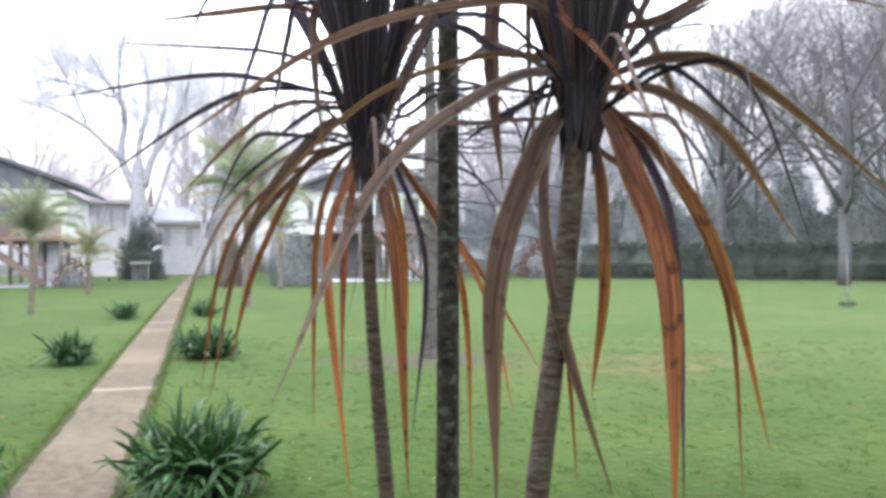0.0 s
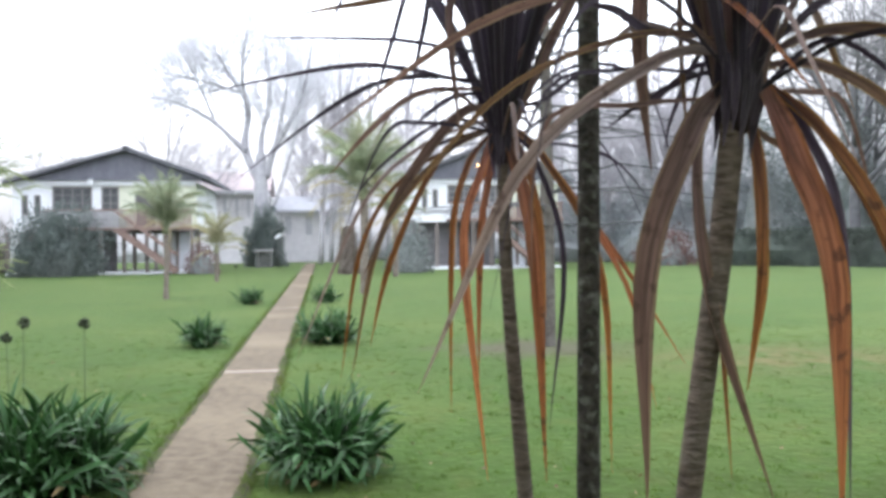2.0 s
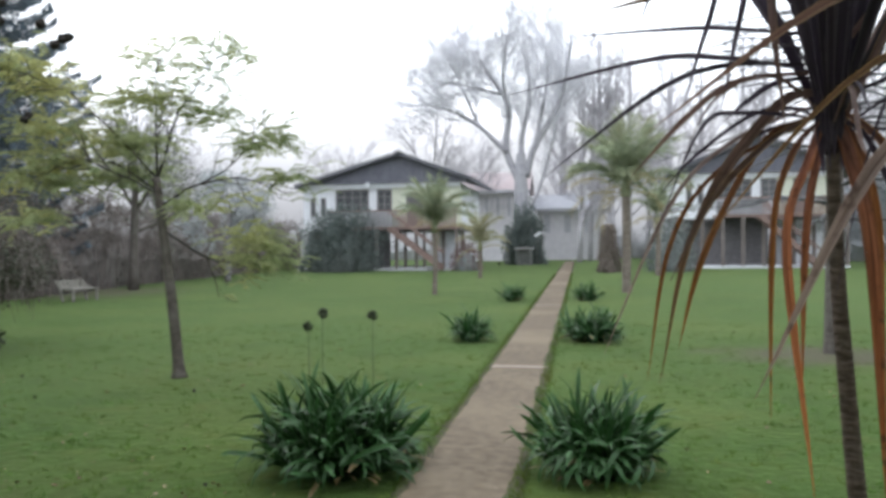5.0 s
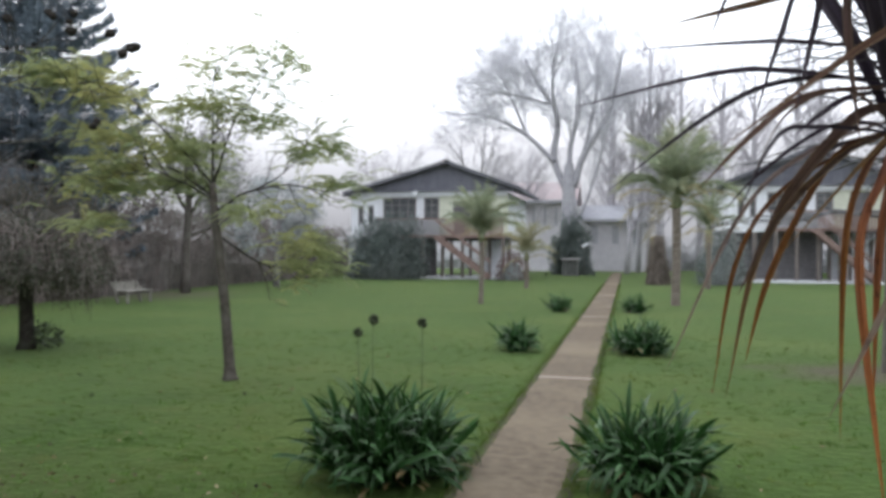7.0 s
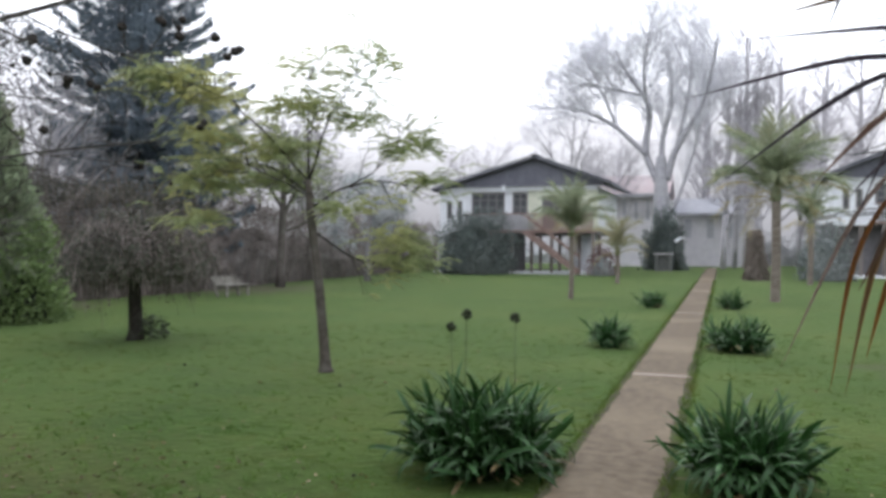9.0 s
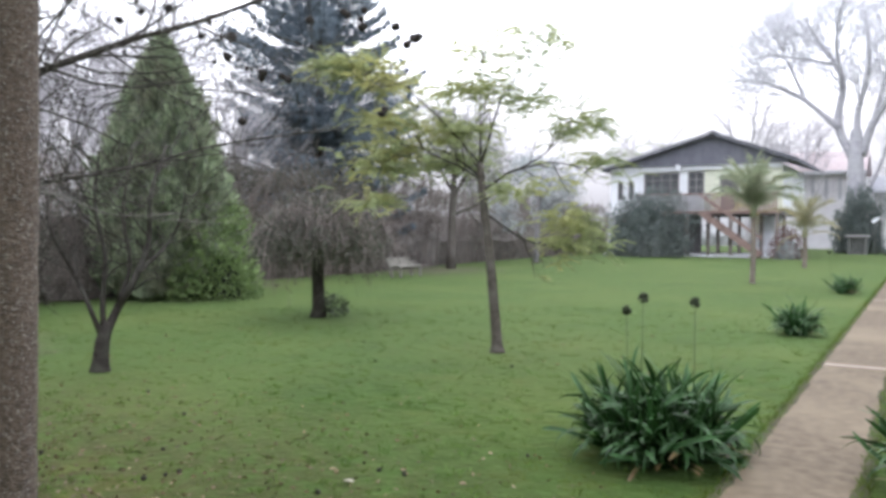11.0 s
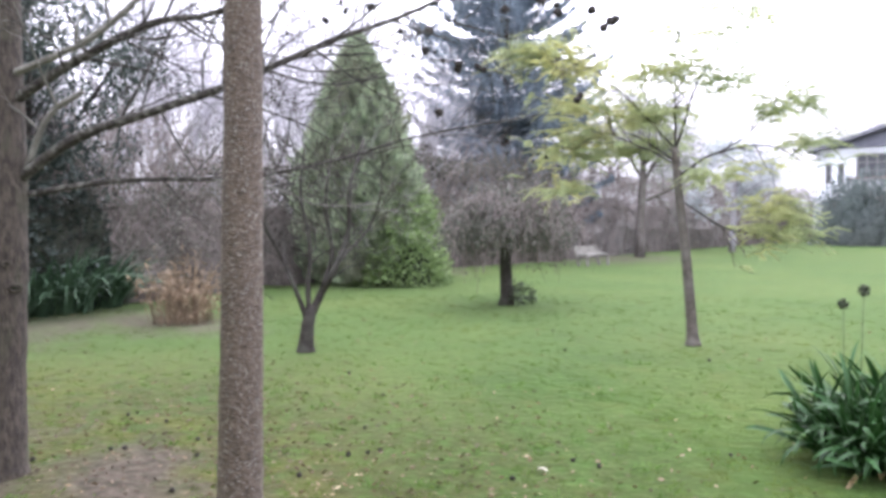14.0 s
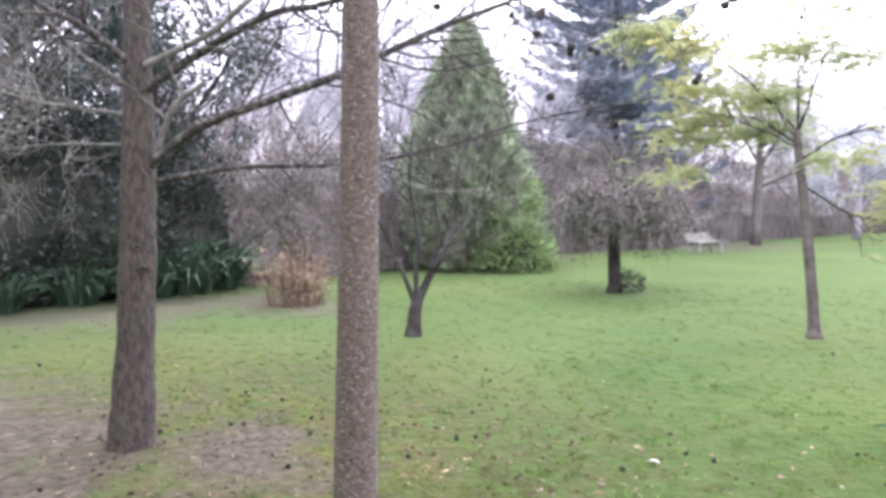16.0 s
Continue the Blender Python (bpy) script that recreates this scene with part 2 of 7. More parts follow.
AGA_OLD = strap_material("yellowed agapanthus leaf", (0.08, 0.10, 0.035), (0.21, 0.15, 0.065), (0.17, 0.145, 0.07), 0.4, 0.2, (0.12, 0.08, 0.03))
PURPLE = strap_material("dark purple strap leaf", (0.022, 0.012, 0.030), (0.072, 0.052, 0.080), (0.115, 0.095, 0.118), 0.48, 0.16, (0.022, 0.012, 0.022))
BRONZE = strap_material("bronze strap leaf", (0.135, 0.082, 0.080), (0.205, 0.118, 0.088), (0.27, 0.19, 0.11), 0.42, 0.25)
RUST = strap_material("rust red dying strap leaf", (0.205, 0.092, 0.075), (0.44, 0.155, 0.05), (0.29, 0.115, 0.035), 0.42, 0.36, (0.05, 0.016, 0.012))
AMBER = strap_material("amber dead strap leaf", (0.085, 0.036, 0.028), (0.315, 0.125, 0.028), (0.33, 0.175, 0.04), 0.45, 0.35, (0.04, 0.015, 0.01))
YELLOWED = strap_material("yellowing strap leaf", (0.072, 0.042, 0.044), (0.165, 0.092, 0.04), (0.30, 0.20, 0.06), 0.4, 0.3)
PALE = strap_material("pale mauve strap leaf", (0.17, 0.13, 0.135), (0.30, 0.225, 0.19), (0.36, 0.28, 0.24), 0.35, 0.3)
HEART = material("dark fibrous leaf bases", (0.009, 0.005, 0.007), (0.030, 0.015, 0.018), 60, 0.8, 0.6, (0.045, 0.026, 0.022), 20, stretch=(3, 3, 0.35), spec=0.2)
CORDY_BARK = material("ringed stem bark", (0.054, 0.040, 0.031), (0.140, 0.109, 0.087), 45, 0.9, 0.6, (0.115, 0.095, 0.078), 12, stretch=(0.8, 0.8, 2.6), spec=0.2)
LICHEN_STEM = material("dark lichened stem", (0.018, 0.016, 0.014), (0.052, 0.046, 0.038), 50, 0.9, 0.7, (0.12, 0.122, 0.104), 42, stretch=(1, 1, 1.1), spec=0.2, patch=(0.53, 0.68))
BARK = material("flaking brown bark", (0.062, 0.046, 0.035), (0.136, 0.102, 0.078), 48, 0.9, 0.7, (0.36, 0.335, 0.31), 125, stretch=(0.75, 0.75, 1.5), bump_scale=85, patch=(0.585, 0.67))
GREY_BARK = material("lichened branch bark", (0.028, 0.025, 0.022), (0.08, 0.072, 0.064), 30, 0.9, 0.8, (0.19, 0.188, 0.165), 22, spec=0.25, patch=(0.52, 0.66))
# distant twigs and barks: mist is painted in by paling their colours
MIST_TWIG = material("twigs paled for mist", (0.68, 0.68, 0.72), (0.78, 0.78, 0.81), 3, 0.9, 0, (0.74, 0.74, 0.76), 0.3)
FAR_BARK = material("bark paled for mist", (0.415, 0.40, 0.43), (0.565, 0.545, 0.575), 3, 0.9, 0.2, (0.50, 0.485, 0.505), 0.3)
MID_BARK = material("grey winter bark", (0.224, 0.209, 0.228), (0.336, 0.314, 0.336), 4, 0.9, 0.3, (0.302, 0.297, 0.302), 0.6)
PALE_BARK = material("winter bark lifted for mist", (0.30, 0.295, 0.32), (0.42, 0.41, 0.44), 4, 0.9, 0.3, (0.37, 0.37, 0.38), 0.6)
LARCH_BARK = material("grey brown larch bark", (0.07, 0.06, 0.052), (0.135, 0.12, 0.105), 14, 0.9, 0.5, (0.15, 0.14, 0.125), 4)
# lifted and greyed so the colour carries some mist
DIM_BARK = material("dull grey bark", (0.092, 0.092, 0.098), (0.145, 0.144, 0.152), 4, 0.9, 0.3, (0.13, 0.132, 0.136), 0.6)
BROWN_TWIG = material("brown dry twigs", (0.156, 0.13, 0.116), (0.282, 0.24, 0.222), 3, 0.9, 0, (0.252, 0.21, 0.192), 0.5, vary=0.3)
MID_TWIG = material("dark brown twigs", (0.07, 0.058, 0.052), (0.14, 0.12, 0.11), 3, 0.9, 0, (0.10, 0.095, 0.075), 0.8, vary=0.3)
DRY = material("tan dry stems", (0.15, 0.10, 0.062), (0.33, 0.25, 0.165), 5, 0.8, 0, through_light=0.2, vary=0.4)
FEATHER = material("yellow green feathery leaves", (0.285, 0.345, 0.178), (0.455, 0.50, 0.26), 1.2, 0.6, 0, (0.56, 0.53, 0.20), 0.55, through_light=0.5, vary=0.25, spec=0.2)
# greens raised towards grey, with haze painted into them
THUJA = material("green scale foliage", (0.225, 0.280, 0.190), (0.37, 0.44, 0.28), 5, 0.8, 0, (0.25, 0.245, 0.18), 1.1, through_light=0.4, vary=0.35, spec=0.2)
LAUREL = material("fresh green shrub leaves", (0.145, 0.215, 0.085), (0.275, 0.375, 0.155), 3, 0.6, 0, through_light=0.3, vary=0.3, spec=0.3)
# needles lightened to include haze
SPRUCE = material("blue grey needles", (0.118, 0.155, 0.190), (0.215, 0.268, 0.318), 2, 0.8, 0, (0.160, 0.200, 0.236), 0.4, through_light=0.2, vary=0.3)
HEDGE = material("dark hedge leaves", (0.042, 0.0576, 0.036), (0.09, 0.114, 0.066), 2, 0.6, 0, (0.108, 0.102, 0.066), 0.3, through_light=0.15, vary=0.35)
# far leaf colours stand in for mist: paled well above real foliage
MIST_LEAF = material("hedge leaves paled for mist", (0.40, 0.41, 0.42), (0.52, 0.53, 0.54), 1, 0.8, 0, (0.48, 0.475, 0.48), 0.2, vary=0.15)
FAR_LEAF = material("evergreen leaves greyed for mist", (0.34, 0.37, 0.38), (0.45, 0.48, 0.49), 1, 0.7, 0, (0.46, 0.46, 0.475), 0.2, through_light=0.4, vary=0.2)
EVERGREEN = material("glossy evergreen leaves", (0.0299, 0.0437, 0.0379), (0.069, 0.0874, 0.0736), 2, 0.5, 0, through_light=0.15, vary=0.4, spec=0.3)
FERN = material("arching shrub leaves", (0.032, 0.064, 0.036), (0.080, 0.138, 0.078), 2, 0.55, 0, through_light=0.15, vary=0.35, spec=0.25)
RED_SHRUB = material("red brown shrub leaves", (0.14, 0.082, 0.074), (0.22, 0.135, 0.122), 2, 0.7, 0, through_light=0.2, vary=0.3)
# palm leaflets paled and greyed; the haze is in the colour
PALM_GREEN = material("palm frond leaflets", (0.215, 0.26, 0.17), (0.345, 0.39, 0.26), 2, 0.6, 0, (0.41, 0.40, 0.26), 1.2, through_light=0.35, vary=0.25, spec=0.2)
PALM_YELLOW = material("yellowed palm leaflets", (0.34, 0.29, 0.15), (0.44, 0.38, 0.22), 2, 0.6, 0, through_light=0.35, vary=0.25)
PALM_DULL = material("dull yellow-green palm leaflets", (0.30, 0.30, 0.17), (0.42, 0.42, 0.26), 2, 0.6, 0, (0.42, 0.36, 0.28), 1.0, through_light=0.35, vary=0.2)
PALM_TRUNK = material("fibrous palm trunk", (0.13, 0.105, 0.085), (0.24, 0.205, 0.175), 6, 0.9, 0.5, stretch=(1, 1, 3))
WALL_WHITE = material("white rendered wall", (0.74, 0.76, 0.80), (0.83, 0.85, 0.88), 5, 0.8, 0.1, (0.66, 0.67, 0.70), 0.5)
WALL_CREAM = material("cream painted boards", (0.56, 0.58, 0.47), (0.66, 0.68, 0.56), 4, 0.7, 0.1)
# roof greys lifted and blued, so mist sits in the colour
ROOF_DARK = material("dark slate boards", (0.094, 0.096, 0.122), (0.136, 0.138, 0.170), 4, 0.6, 0.2, (0.152, 0.154, 0.186), 0.5, stretch=(4, 1, 1))
ROOF_TILE = material("dark roof sheets", (0.098, 0.100, 0.124), (0.146, 0.148, 0.176), 3, 0.6, 0.2, (0.165, 0.168, 0.194), 0.4)
CHIMNEY = material("weathered chimney render", (0.42, 0.40, 0.41), (0.52, 0.50, 0.51), 5, 0.9, 0.2)
# distant house colours include the mist in front of them
FAR_WALL = material("white wall with mist in its colour", (0.66, 0.64, 0.67), (0.76, 0.74, 0.77), 2, 0.9, 0.05, (0.70, 0.67, 0.70), 0.4)
FAR_PANE = material("grey glass and eave band, paled for mist", (0.44, 0.44, 0.48), (0.54, 0.54, 0.58), 1, 0.5, 0)
FAR_RED = material("red roof tiles paled for mist", (0.46, 0.385, 0.395), (0.55, 0.47, 0.48), 3, 0.9, 0.1, (0.50, 0.45, 0.46), 0.5)
FAR_SLATE = material("grey roof sheets paled for mist", (0.36, 0.37, 0.41), (0.45, 0.46, 0.50), 3, 0.9, 0.1, (0.41, 0.42, 0.46), 0.5)
SOFT_STONE = material("dull grey masonry", (0.12, 0.125, 0.12), (0.19, 0.195, 0.185), 5, 0.9, 0.2, (0.16, 0.16, 0.15), 1)
# brown lightened and greyed for mist
TIMBER = material("brown stained timber", (0.175, 0.115, 0.10), (0.28, 0.195, 0.17), 5, 0.6, 0.2, stretch=(1, 1, 6))
POST = material("grey weathered posts", (0.14, 0.12, 0.11), (0.22, 0.19, 0.175), 5, 0.8, 0.2, stretch=(1, 1, 0.3))
FRAME = material("grey brown window frame", (0.16, 0.15, 0.15), (0.21, 0.20, 0.20), 6, 0.5, 0.1)
# dark tone raised to include mist
SHADE = material("dark boards", (0.10, 0.097, 0.10), (0.165, 0.155, 0.16), 5, 0.8, 0.2, stretch=(1, 1, 5))
GLASS = material("dull window glass", (0.08, 0.085, 0.09), (0.12, 0.125, 0.13), 0.6, 0.08, 0)
BENCH = material("pale weathered slats", (0.165, 0.155, 0.135), (0.285, 0.27, 0.24), 7, 0.8, 0.3, stretch=(0.4, 3, 3))
FRUIT = material("black brown seed balls", (0.012, 0.01, 0.009), (0.035, 0.028, 0.022), 60, 0.9, 0.8)
SEED = material("dried seed head", (0.028, 0.042, 0.022), (0.072, 0.088, 0.048), 40, 0.9, 0.4)
STALK = material("dry green stalk", (0.075, 0.115, 0.045), (0.125, 0.165, 0.070), 20, 0.8, 0.2)
FALLEN = material("fallen leaves", (0.120, 0.072, 0.032), (0.340, 0.270, 0.150), 7, 0.6, 0, vary=0.5)
GREY_HEDGE = material("grey brown hedge", (0.150, 0.136, 0.126), (0.250, 0.230, 0.214), 2, 0.8, 0, (0.235, 0.200, 0.190), 0.3, through_light=0.2, vary=0.25)
# the next three greens are lifted and greyed to hold mist
SOFT_HEDGE = material("grey green leaves softened for mist", (0.125, 0.155, 0.145), (0.185, 0.218, 0.205), 2, 0.8, 0, (0.177, 0.195, 0.185), 0.3, through_light=0.3, vary=0.12)
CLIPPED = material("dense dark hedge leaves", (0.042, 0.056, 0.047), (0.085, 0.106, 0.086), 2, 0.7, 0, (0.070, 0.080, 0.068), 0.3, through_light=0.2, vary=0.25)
FAR_HEDGE = material("dark green leaves greyed for mist", (0.165, 0.195, 0.188), (0.265, 0.300, 0.290), 2, 0.7, 0, (0.285, 0.290, 0.285), 0.25, through_light=0.25, vary=0.25)
# leaf green greyed in place of mist
OLIVE = material("olive green leaves", (0.20, 0.212, 0.178), (0.295, 0.305, 0.262), 2, 0.7, 0, (0.27, 0.265, 0.24), 0.4, through_light=0.3, vary=0.25)
PALE_LIMB = material("pale lichened limb", (0.13, 0.123, 0.105), (0.24, 0.23, 0.205), 16, 0.9, 0.4, (0.09, 0.083, 0.072), 4)
MID_DARK = material("grey brown young bark", (0.0493, 0.0413, 0.034), (0.108, 0.0897, 0.0762), 14, 0.9, 0.5, (0.135, 0.124, 0.108), 3)
DARK_BARK = material("dark wet bark", (0.021, 0.018, 0.015), (0.057, 0.0495, 0.0435), 14, 0.9, 0.6, (0.0825, 0.081, 0.069), 2.5, spec=0.25)
LITTER = material("rotting leaf litter", (0.045, 0.030, 0.017), (0.150, 0.105, 0.060), 9, 0.7, 0, (0.23, 0.17, 0.09), 2, vary=0.35)
PALE_LEAF = material("bleached leaf", (0.33, 0.30, 0.24), (0.46, 0.43, 0.36), 20, 0.6, 0)
# solid fill painted dark in place of the shade between leaves
SHADE_FILL = material("dark fill for inner shade", (0.015, 0.0165, 0.012), (0.033, 0.036, 0.0255), 3, 0.95, 0.3, spec=0.1)
# core colour paled as well, to sit in the painted mist
FAR_INNER = material("shrub core greyed for mist", (0.156, 0.172, 0.171), (0.227, 0.244, 0.238), 1.5, 0.95, 0.3, spec=0.1)
OLD_BARK = material("brown cracked bark", (0.029, 0.023, 0.018), (0.085, 0.068, 0.054), 26, 0.9, 0.9, (0.070, 0.066, 0.044), 5, stretch=(1.3, 1.3, 0.55), bump_scale=45, patch=(0.54, 0.68))
# browner fill for the shaded inside of thickets and the cypress
THICKET_INNER = material("brown fill for inner shade", (0.075, 0.065, 0.058), (0.130, 0.112, 0.100), 6, 0.95, 0.3, spec=0.1, stretch=(3, 3, 0.5))
DUSKY = material("dusky shrub leaves", (0.084, 0.086, 0.072), (0.158, 0.155, 0.130), 2, 0.8, 0, (0.180, 0.158, 0.136), 0.6, through_light=0.2, vary=0.35, spec=0.2)
LAMP_GLOW = glow_material("amber lamp glow", (1.0, 0.5, 0.1), 2.6)


# ---- mesh helpers ----
class Shape:
    """Vertices and faces gathered for one mesh."""

    def __init__(self):
        self.v, self.f, self.uv = [], [], []

    def add(self, v, f, uv=None):
        k = len(self.v)
        self.v.extend(v)
        self.f.extend([tuple(i + k for i in q) for q in f])
        if uv is not None:
            self.uv.extend(uv)
        return self

    def box(self, x0, y0, z0, x1, y1, z1, m=None):
        v = [(x, y, z) for x in (x0, x1) for y in (y0, y1) for z in (z0, z1)]
        if m:
            v = [tuple(m @ Vector(p)) for p in v]
        return self.add(v, [(0, 1, 3, 2), (4, 6, 7, 5), (0, 4, 5, 1), (2, 3, 7, 6), (0, 2, 6, 4), (1, 5, 7, 3)])

    def beam(self, a, b, w, h):
        """A square bar from a to b."""
        a, b = Vector(a), Vector(b)
        d = (b - a).normalized()
        s = d.cross((0, 0, 1))
        s = s.normalized() if s.length > 0.01 else Vector((1, 0, 0))
        t = s.cross(d)
        v = [tuple(p + s * i * w / 2 + t * j * h / 2) for p in (a, b) for i, j in ((-1, -1), (1, -1), (1, 1), (-1, 1))]
        return self.add(v, [(0, 3, 2, 1), (4, 5, 6, 7), (0, 1, 5, 4), (1, 2, 6, 5), (2, 3, 7, 6), (3, 0, 4, 7)])

    def tube(self, pts, radii, sides=6, cap=True):
        pts = [Vector(p) for p in pts]
        n = len(pts)
        side = None
        v, f = [], []
        for i, p in enumerate(pts):
            d = (pts[min(i + 1, n - 1)] - pts[max(i - 1, 0)]).normalized()
            ref = side if side is not None else (Vector((1, 0, 0)) if abs(d.x) < 0.8 else Vector((0, 1, 0)))
            side = (ref - d * ref.dot(d)).normalized()
            up = d.cross(side)
            for k in range(sides):
                a = 2 * math.pi * k / sides
                v.append(tuple(p + (side * math.cos(a) + up * math.sin(a)) * radii[i]))
        for i in range(n - 1):
            for k in range(sides):
                a, b = i * sides + k, i * sides + (k + 1) % sides
                f.append((a, b, b + sides, a + sides))
        if cap:
            f.append(tuple(range(sides - 1, -1, -1)))
            f.append(tuple((n - 1) * sides + k for k in range(sides)))
        return self.add(v, f)

    def mesh(self, name, mat, smooth=True):
        me = bpy.data.meshes.new(name)
        me.from_pydata(self.v, [], self.f)
        if self.uv:
            layer = me.uv_layers.new(name="UVMap")
            loops = np.empty(len(me.loops), dtype=np.int32)
            me.loops.foreach_get("vertex_index", loops)
            layer.data.foreach_set("uv", np.asarray(self.uv, dtype=np.float32)[loops].ravel())
        me.materials.append(mat)
        if smooth:
            me.polygons.foreach_set("use_smooth", [True] * len(me.polygons))
        me.update()
        return me


def cards(name, centres, ways, length, width, mat, rng, fold=0.25):
    """Many small pointed leaves, each a folded four-cornered blade, in one mesh."""
    c, w = np.asarray(centres, float), np.asarray(ways, float)
    w = w / np.maximum(np.linalg.norm(w, axis=1, keepdims=True), 1e-6)
    r = rng.normal(size=c.shape)
    s = np.cross(w, r)
    s /= np.maximum(np.linalg.norm(s, axis=1, keepdims=True), 1e-6)
    up = np.cross(s, w)
    n = len(c)
    L = (length * rng.uniform(0.7, 1.3, (n, 1)))
    W = (width * rng.uniform(0.7, 1.3, (n, 1)))
    v = np.stack([c, c + w * L * 0.45 + s * W / 2 + up * W * fold, c + w * L, c + w * L * 0.45 - s * W / 2 + up * W * fold], 1).reshape(-1, 3)
    k = np.arange(n)[:, None] * 4
    tri = np.concatenate([k + [0, 1, 2], k + [0, 2, 3]], 1).reshape(-1)
    me = bpy.data.meshes.new(name)
    me.vertices.add(len(v)), me.loops.add(len(tri)), me.polygons.add(len(tri) // 3)
    me.vertices.foreach_set("co", v.ravel().astype(np.float32))
    me.loops.foreach_set("vertex_index", tri.astype(np.int32))
    me.polygons.foreach_set("loop_start", np.arange(0, len(tri), 3, dtype=np.int32))
    me.materials.append(mat)
    me.update(calc_edges=True)
    return me


def thing(name, label, category, place=(0, 0, 0), group="", kind="", turn=0.0, scale=1.0):
    ob = new(name)
    ob.matrix_basis = pose(*place, 0, 0, turn) @ Matrix.Scale(scale, 4)
    return tagged(ob, label, category, group, kind)


def part(name, data, parent, label="", m=None, kind=""):
    ob = new(name, data)
    ob.parent = parent
    if m is not None:
        ob.matrix_basis = m
    return tagged(ob, label, kind=kind)


def turned(d, angle, rng):
    """d turned by an angle (degrees) towards a random side."""
    side = d.cross(Vector(rng.normal(size=3))).normalized()
    return (Matrix.Rotation(radians(angle), 3, side) @ d).normalized()


def grow(out, tips, p, d, length, r, level, top, rng, kids=4, spread=42, lift=0.10, wiggle=0.16, first=0.35, shrink=0.62):
    """A branch and, along it, its own branches; out takes (points, radii, level)."""
    n = 6 if level == 0 else 5 if level == 1 else 4 if level < top else 3
    pts, p, d = [p.copy()], p.copy(), d.copy()
    for _ in range(n):
        d = (d + Vector(rng.normal(size=3)) * (wiggle if level else wiggle * 0.4) + Vector((0, 0, lift))).normalized()
        p = p + d * length / n
        pts.append(p.copy())
    end = 0.45 if level < top else 0.3
    radii = [max(r * (1 - (1 - end) * i / n), 0.0025) for i in range(n + 1)]
    out.append((pts, radii, level))
    if level == top:
        tips.append((pts[-1], d))
        return
    count = kids[level] if isinstance(kids, (list, tuple)) else kids
    for k in range(count):
        t = first + (1 - first) * (k + rng.uniform(0.1, 0.9)) / count
        x = t * n
        i = min(int(x), n - 1)
        q = pts[i].lerp(pts[i + 1], x - i)
        way = (pts[i + 1] - pts[i]).normalized()
        grow(out, tips, q, turned(way, spread * rng.uniform(0.7, 1.3), rng), length * (shrink[level] if isinstance(shrink, (list, tuple)) else shrink) * rng.uniform(0.7, 1.2) * (1.15 - 0.4 * t), radii[i] * (rng.uniform(0.38, 0.55) if level == 0 else rng.uniform(0.36, 0.52)), level + 1, top, rng, kids, spread, lift, wiggle, 0.25, shrink)


def branch_meshes(out, mat, thin=0.0):
    """The trunk, each limb and the joined twigs: rows of name, mesh, kind."""
    trunk, twigs, rows = Shape(), Shape(), []
    for pts, radii, level in out:
        if level == 0:
            trunk.tube(pts, radii, 10)
        elif level == 1:
            rows.append(("limb", Shape().tube(pts, radii, 6).mesh("limb", mat), ""))
        else:
            twigs.tube(pts, [max(r, thin) for r in radii], 4 if level == 2 else 3, cap=False)
    return [("trunk", trunk.mesh("trunk", mat), "")] + rows + [("crown", twigs.mesh("crown", mat), "stuff")]


def in_ball(rng, n, r):
    v = rng.normal(size=(n, 3))
    v /= np.linalg.norm(v, axis=1, keepdims=True)
    return v * r * rng.uniform(0.3, 1, (n, 1)) ** 0.5


def add_tree(name, label, meshes, place, category="tree", group="", turn=0.0, scale=1.0, extra=()):
    t = thing(name, label, category, place, group, turn=turn, scale=scale)
    for n, me, k in meshes:
        part(n, me, t, kind=k)
    for n, me in extra:
        part(n, me, t, kind="stuff")
    return t


# ---- ground, path ----
def ground_z(x, y):
    near = max(0.0, 1 - max(abs(x), abs(y)) / 45)
    return 0.03 * near * (noise.noise((x * 0.23, y * 0.23, 3)) + 0.5 * noise.noise((x * 0.8, y * 0.8, 9))) - 0.02


def ground():
    ax = np.concatenate([[-900, -300, -120, -70], np.arange(-45, 45.1, 0.75), [70, 120, 300, 900]])
    sh = Shape()
    n = len(ax)
    for y in ax:
        for x in ax:
            sh.v.append((x, y, ground_z(x, y)))
    sh.f = [(j * n + i, j * n + i + 1, (j + 1) * n + i + 1, (j + 1) * n + i) for j in range(n - 1) for i in range(n - 1)]
    tagged(new("ground", sh.mesh("ground", LAWN)), "wet green winter lawn with moss and bare soil patches", "lawn", kind="structure")


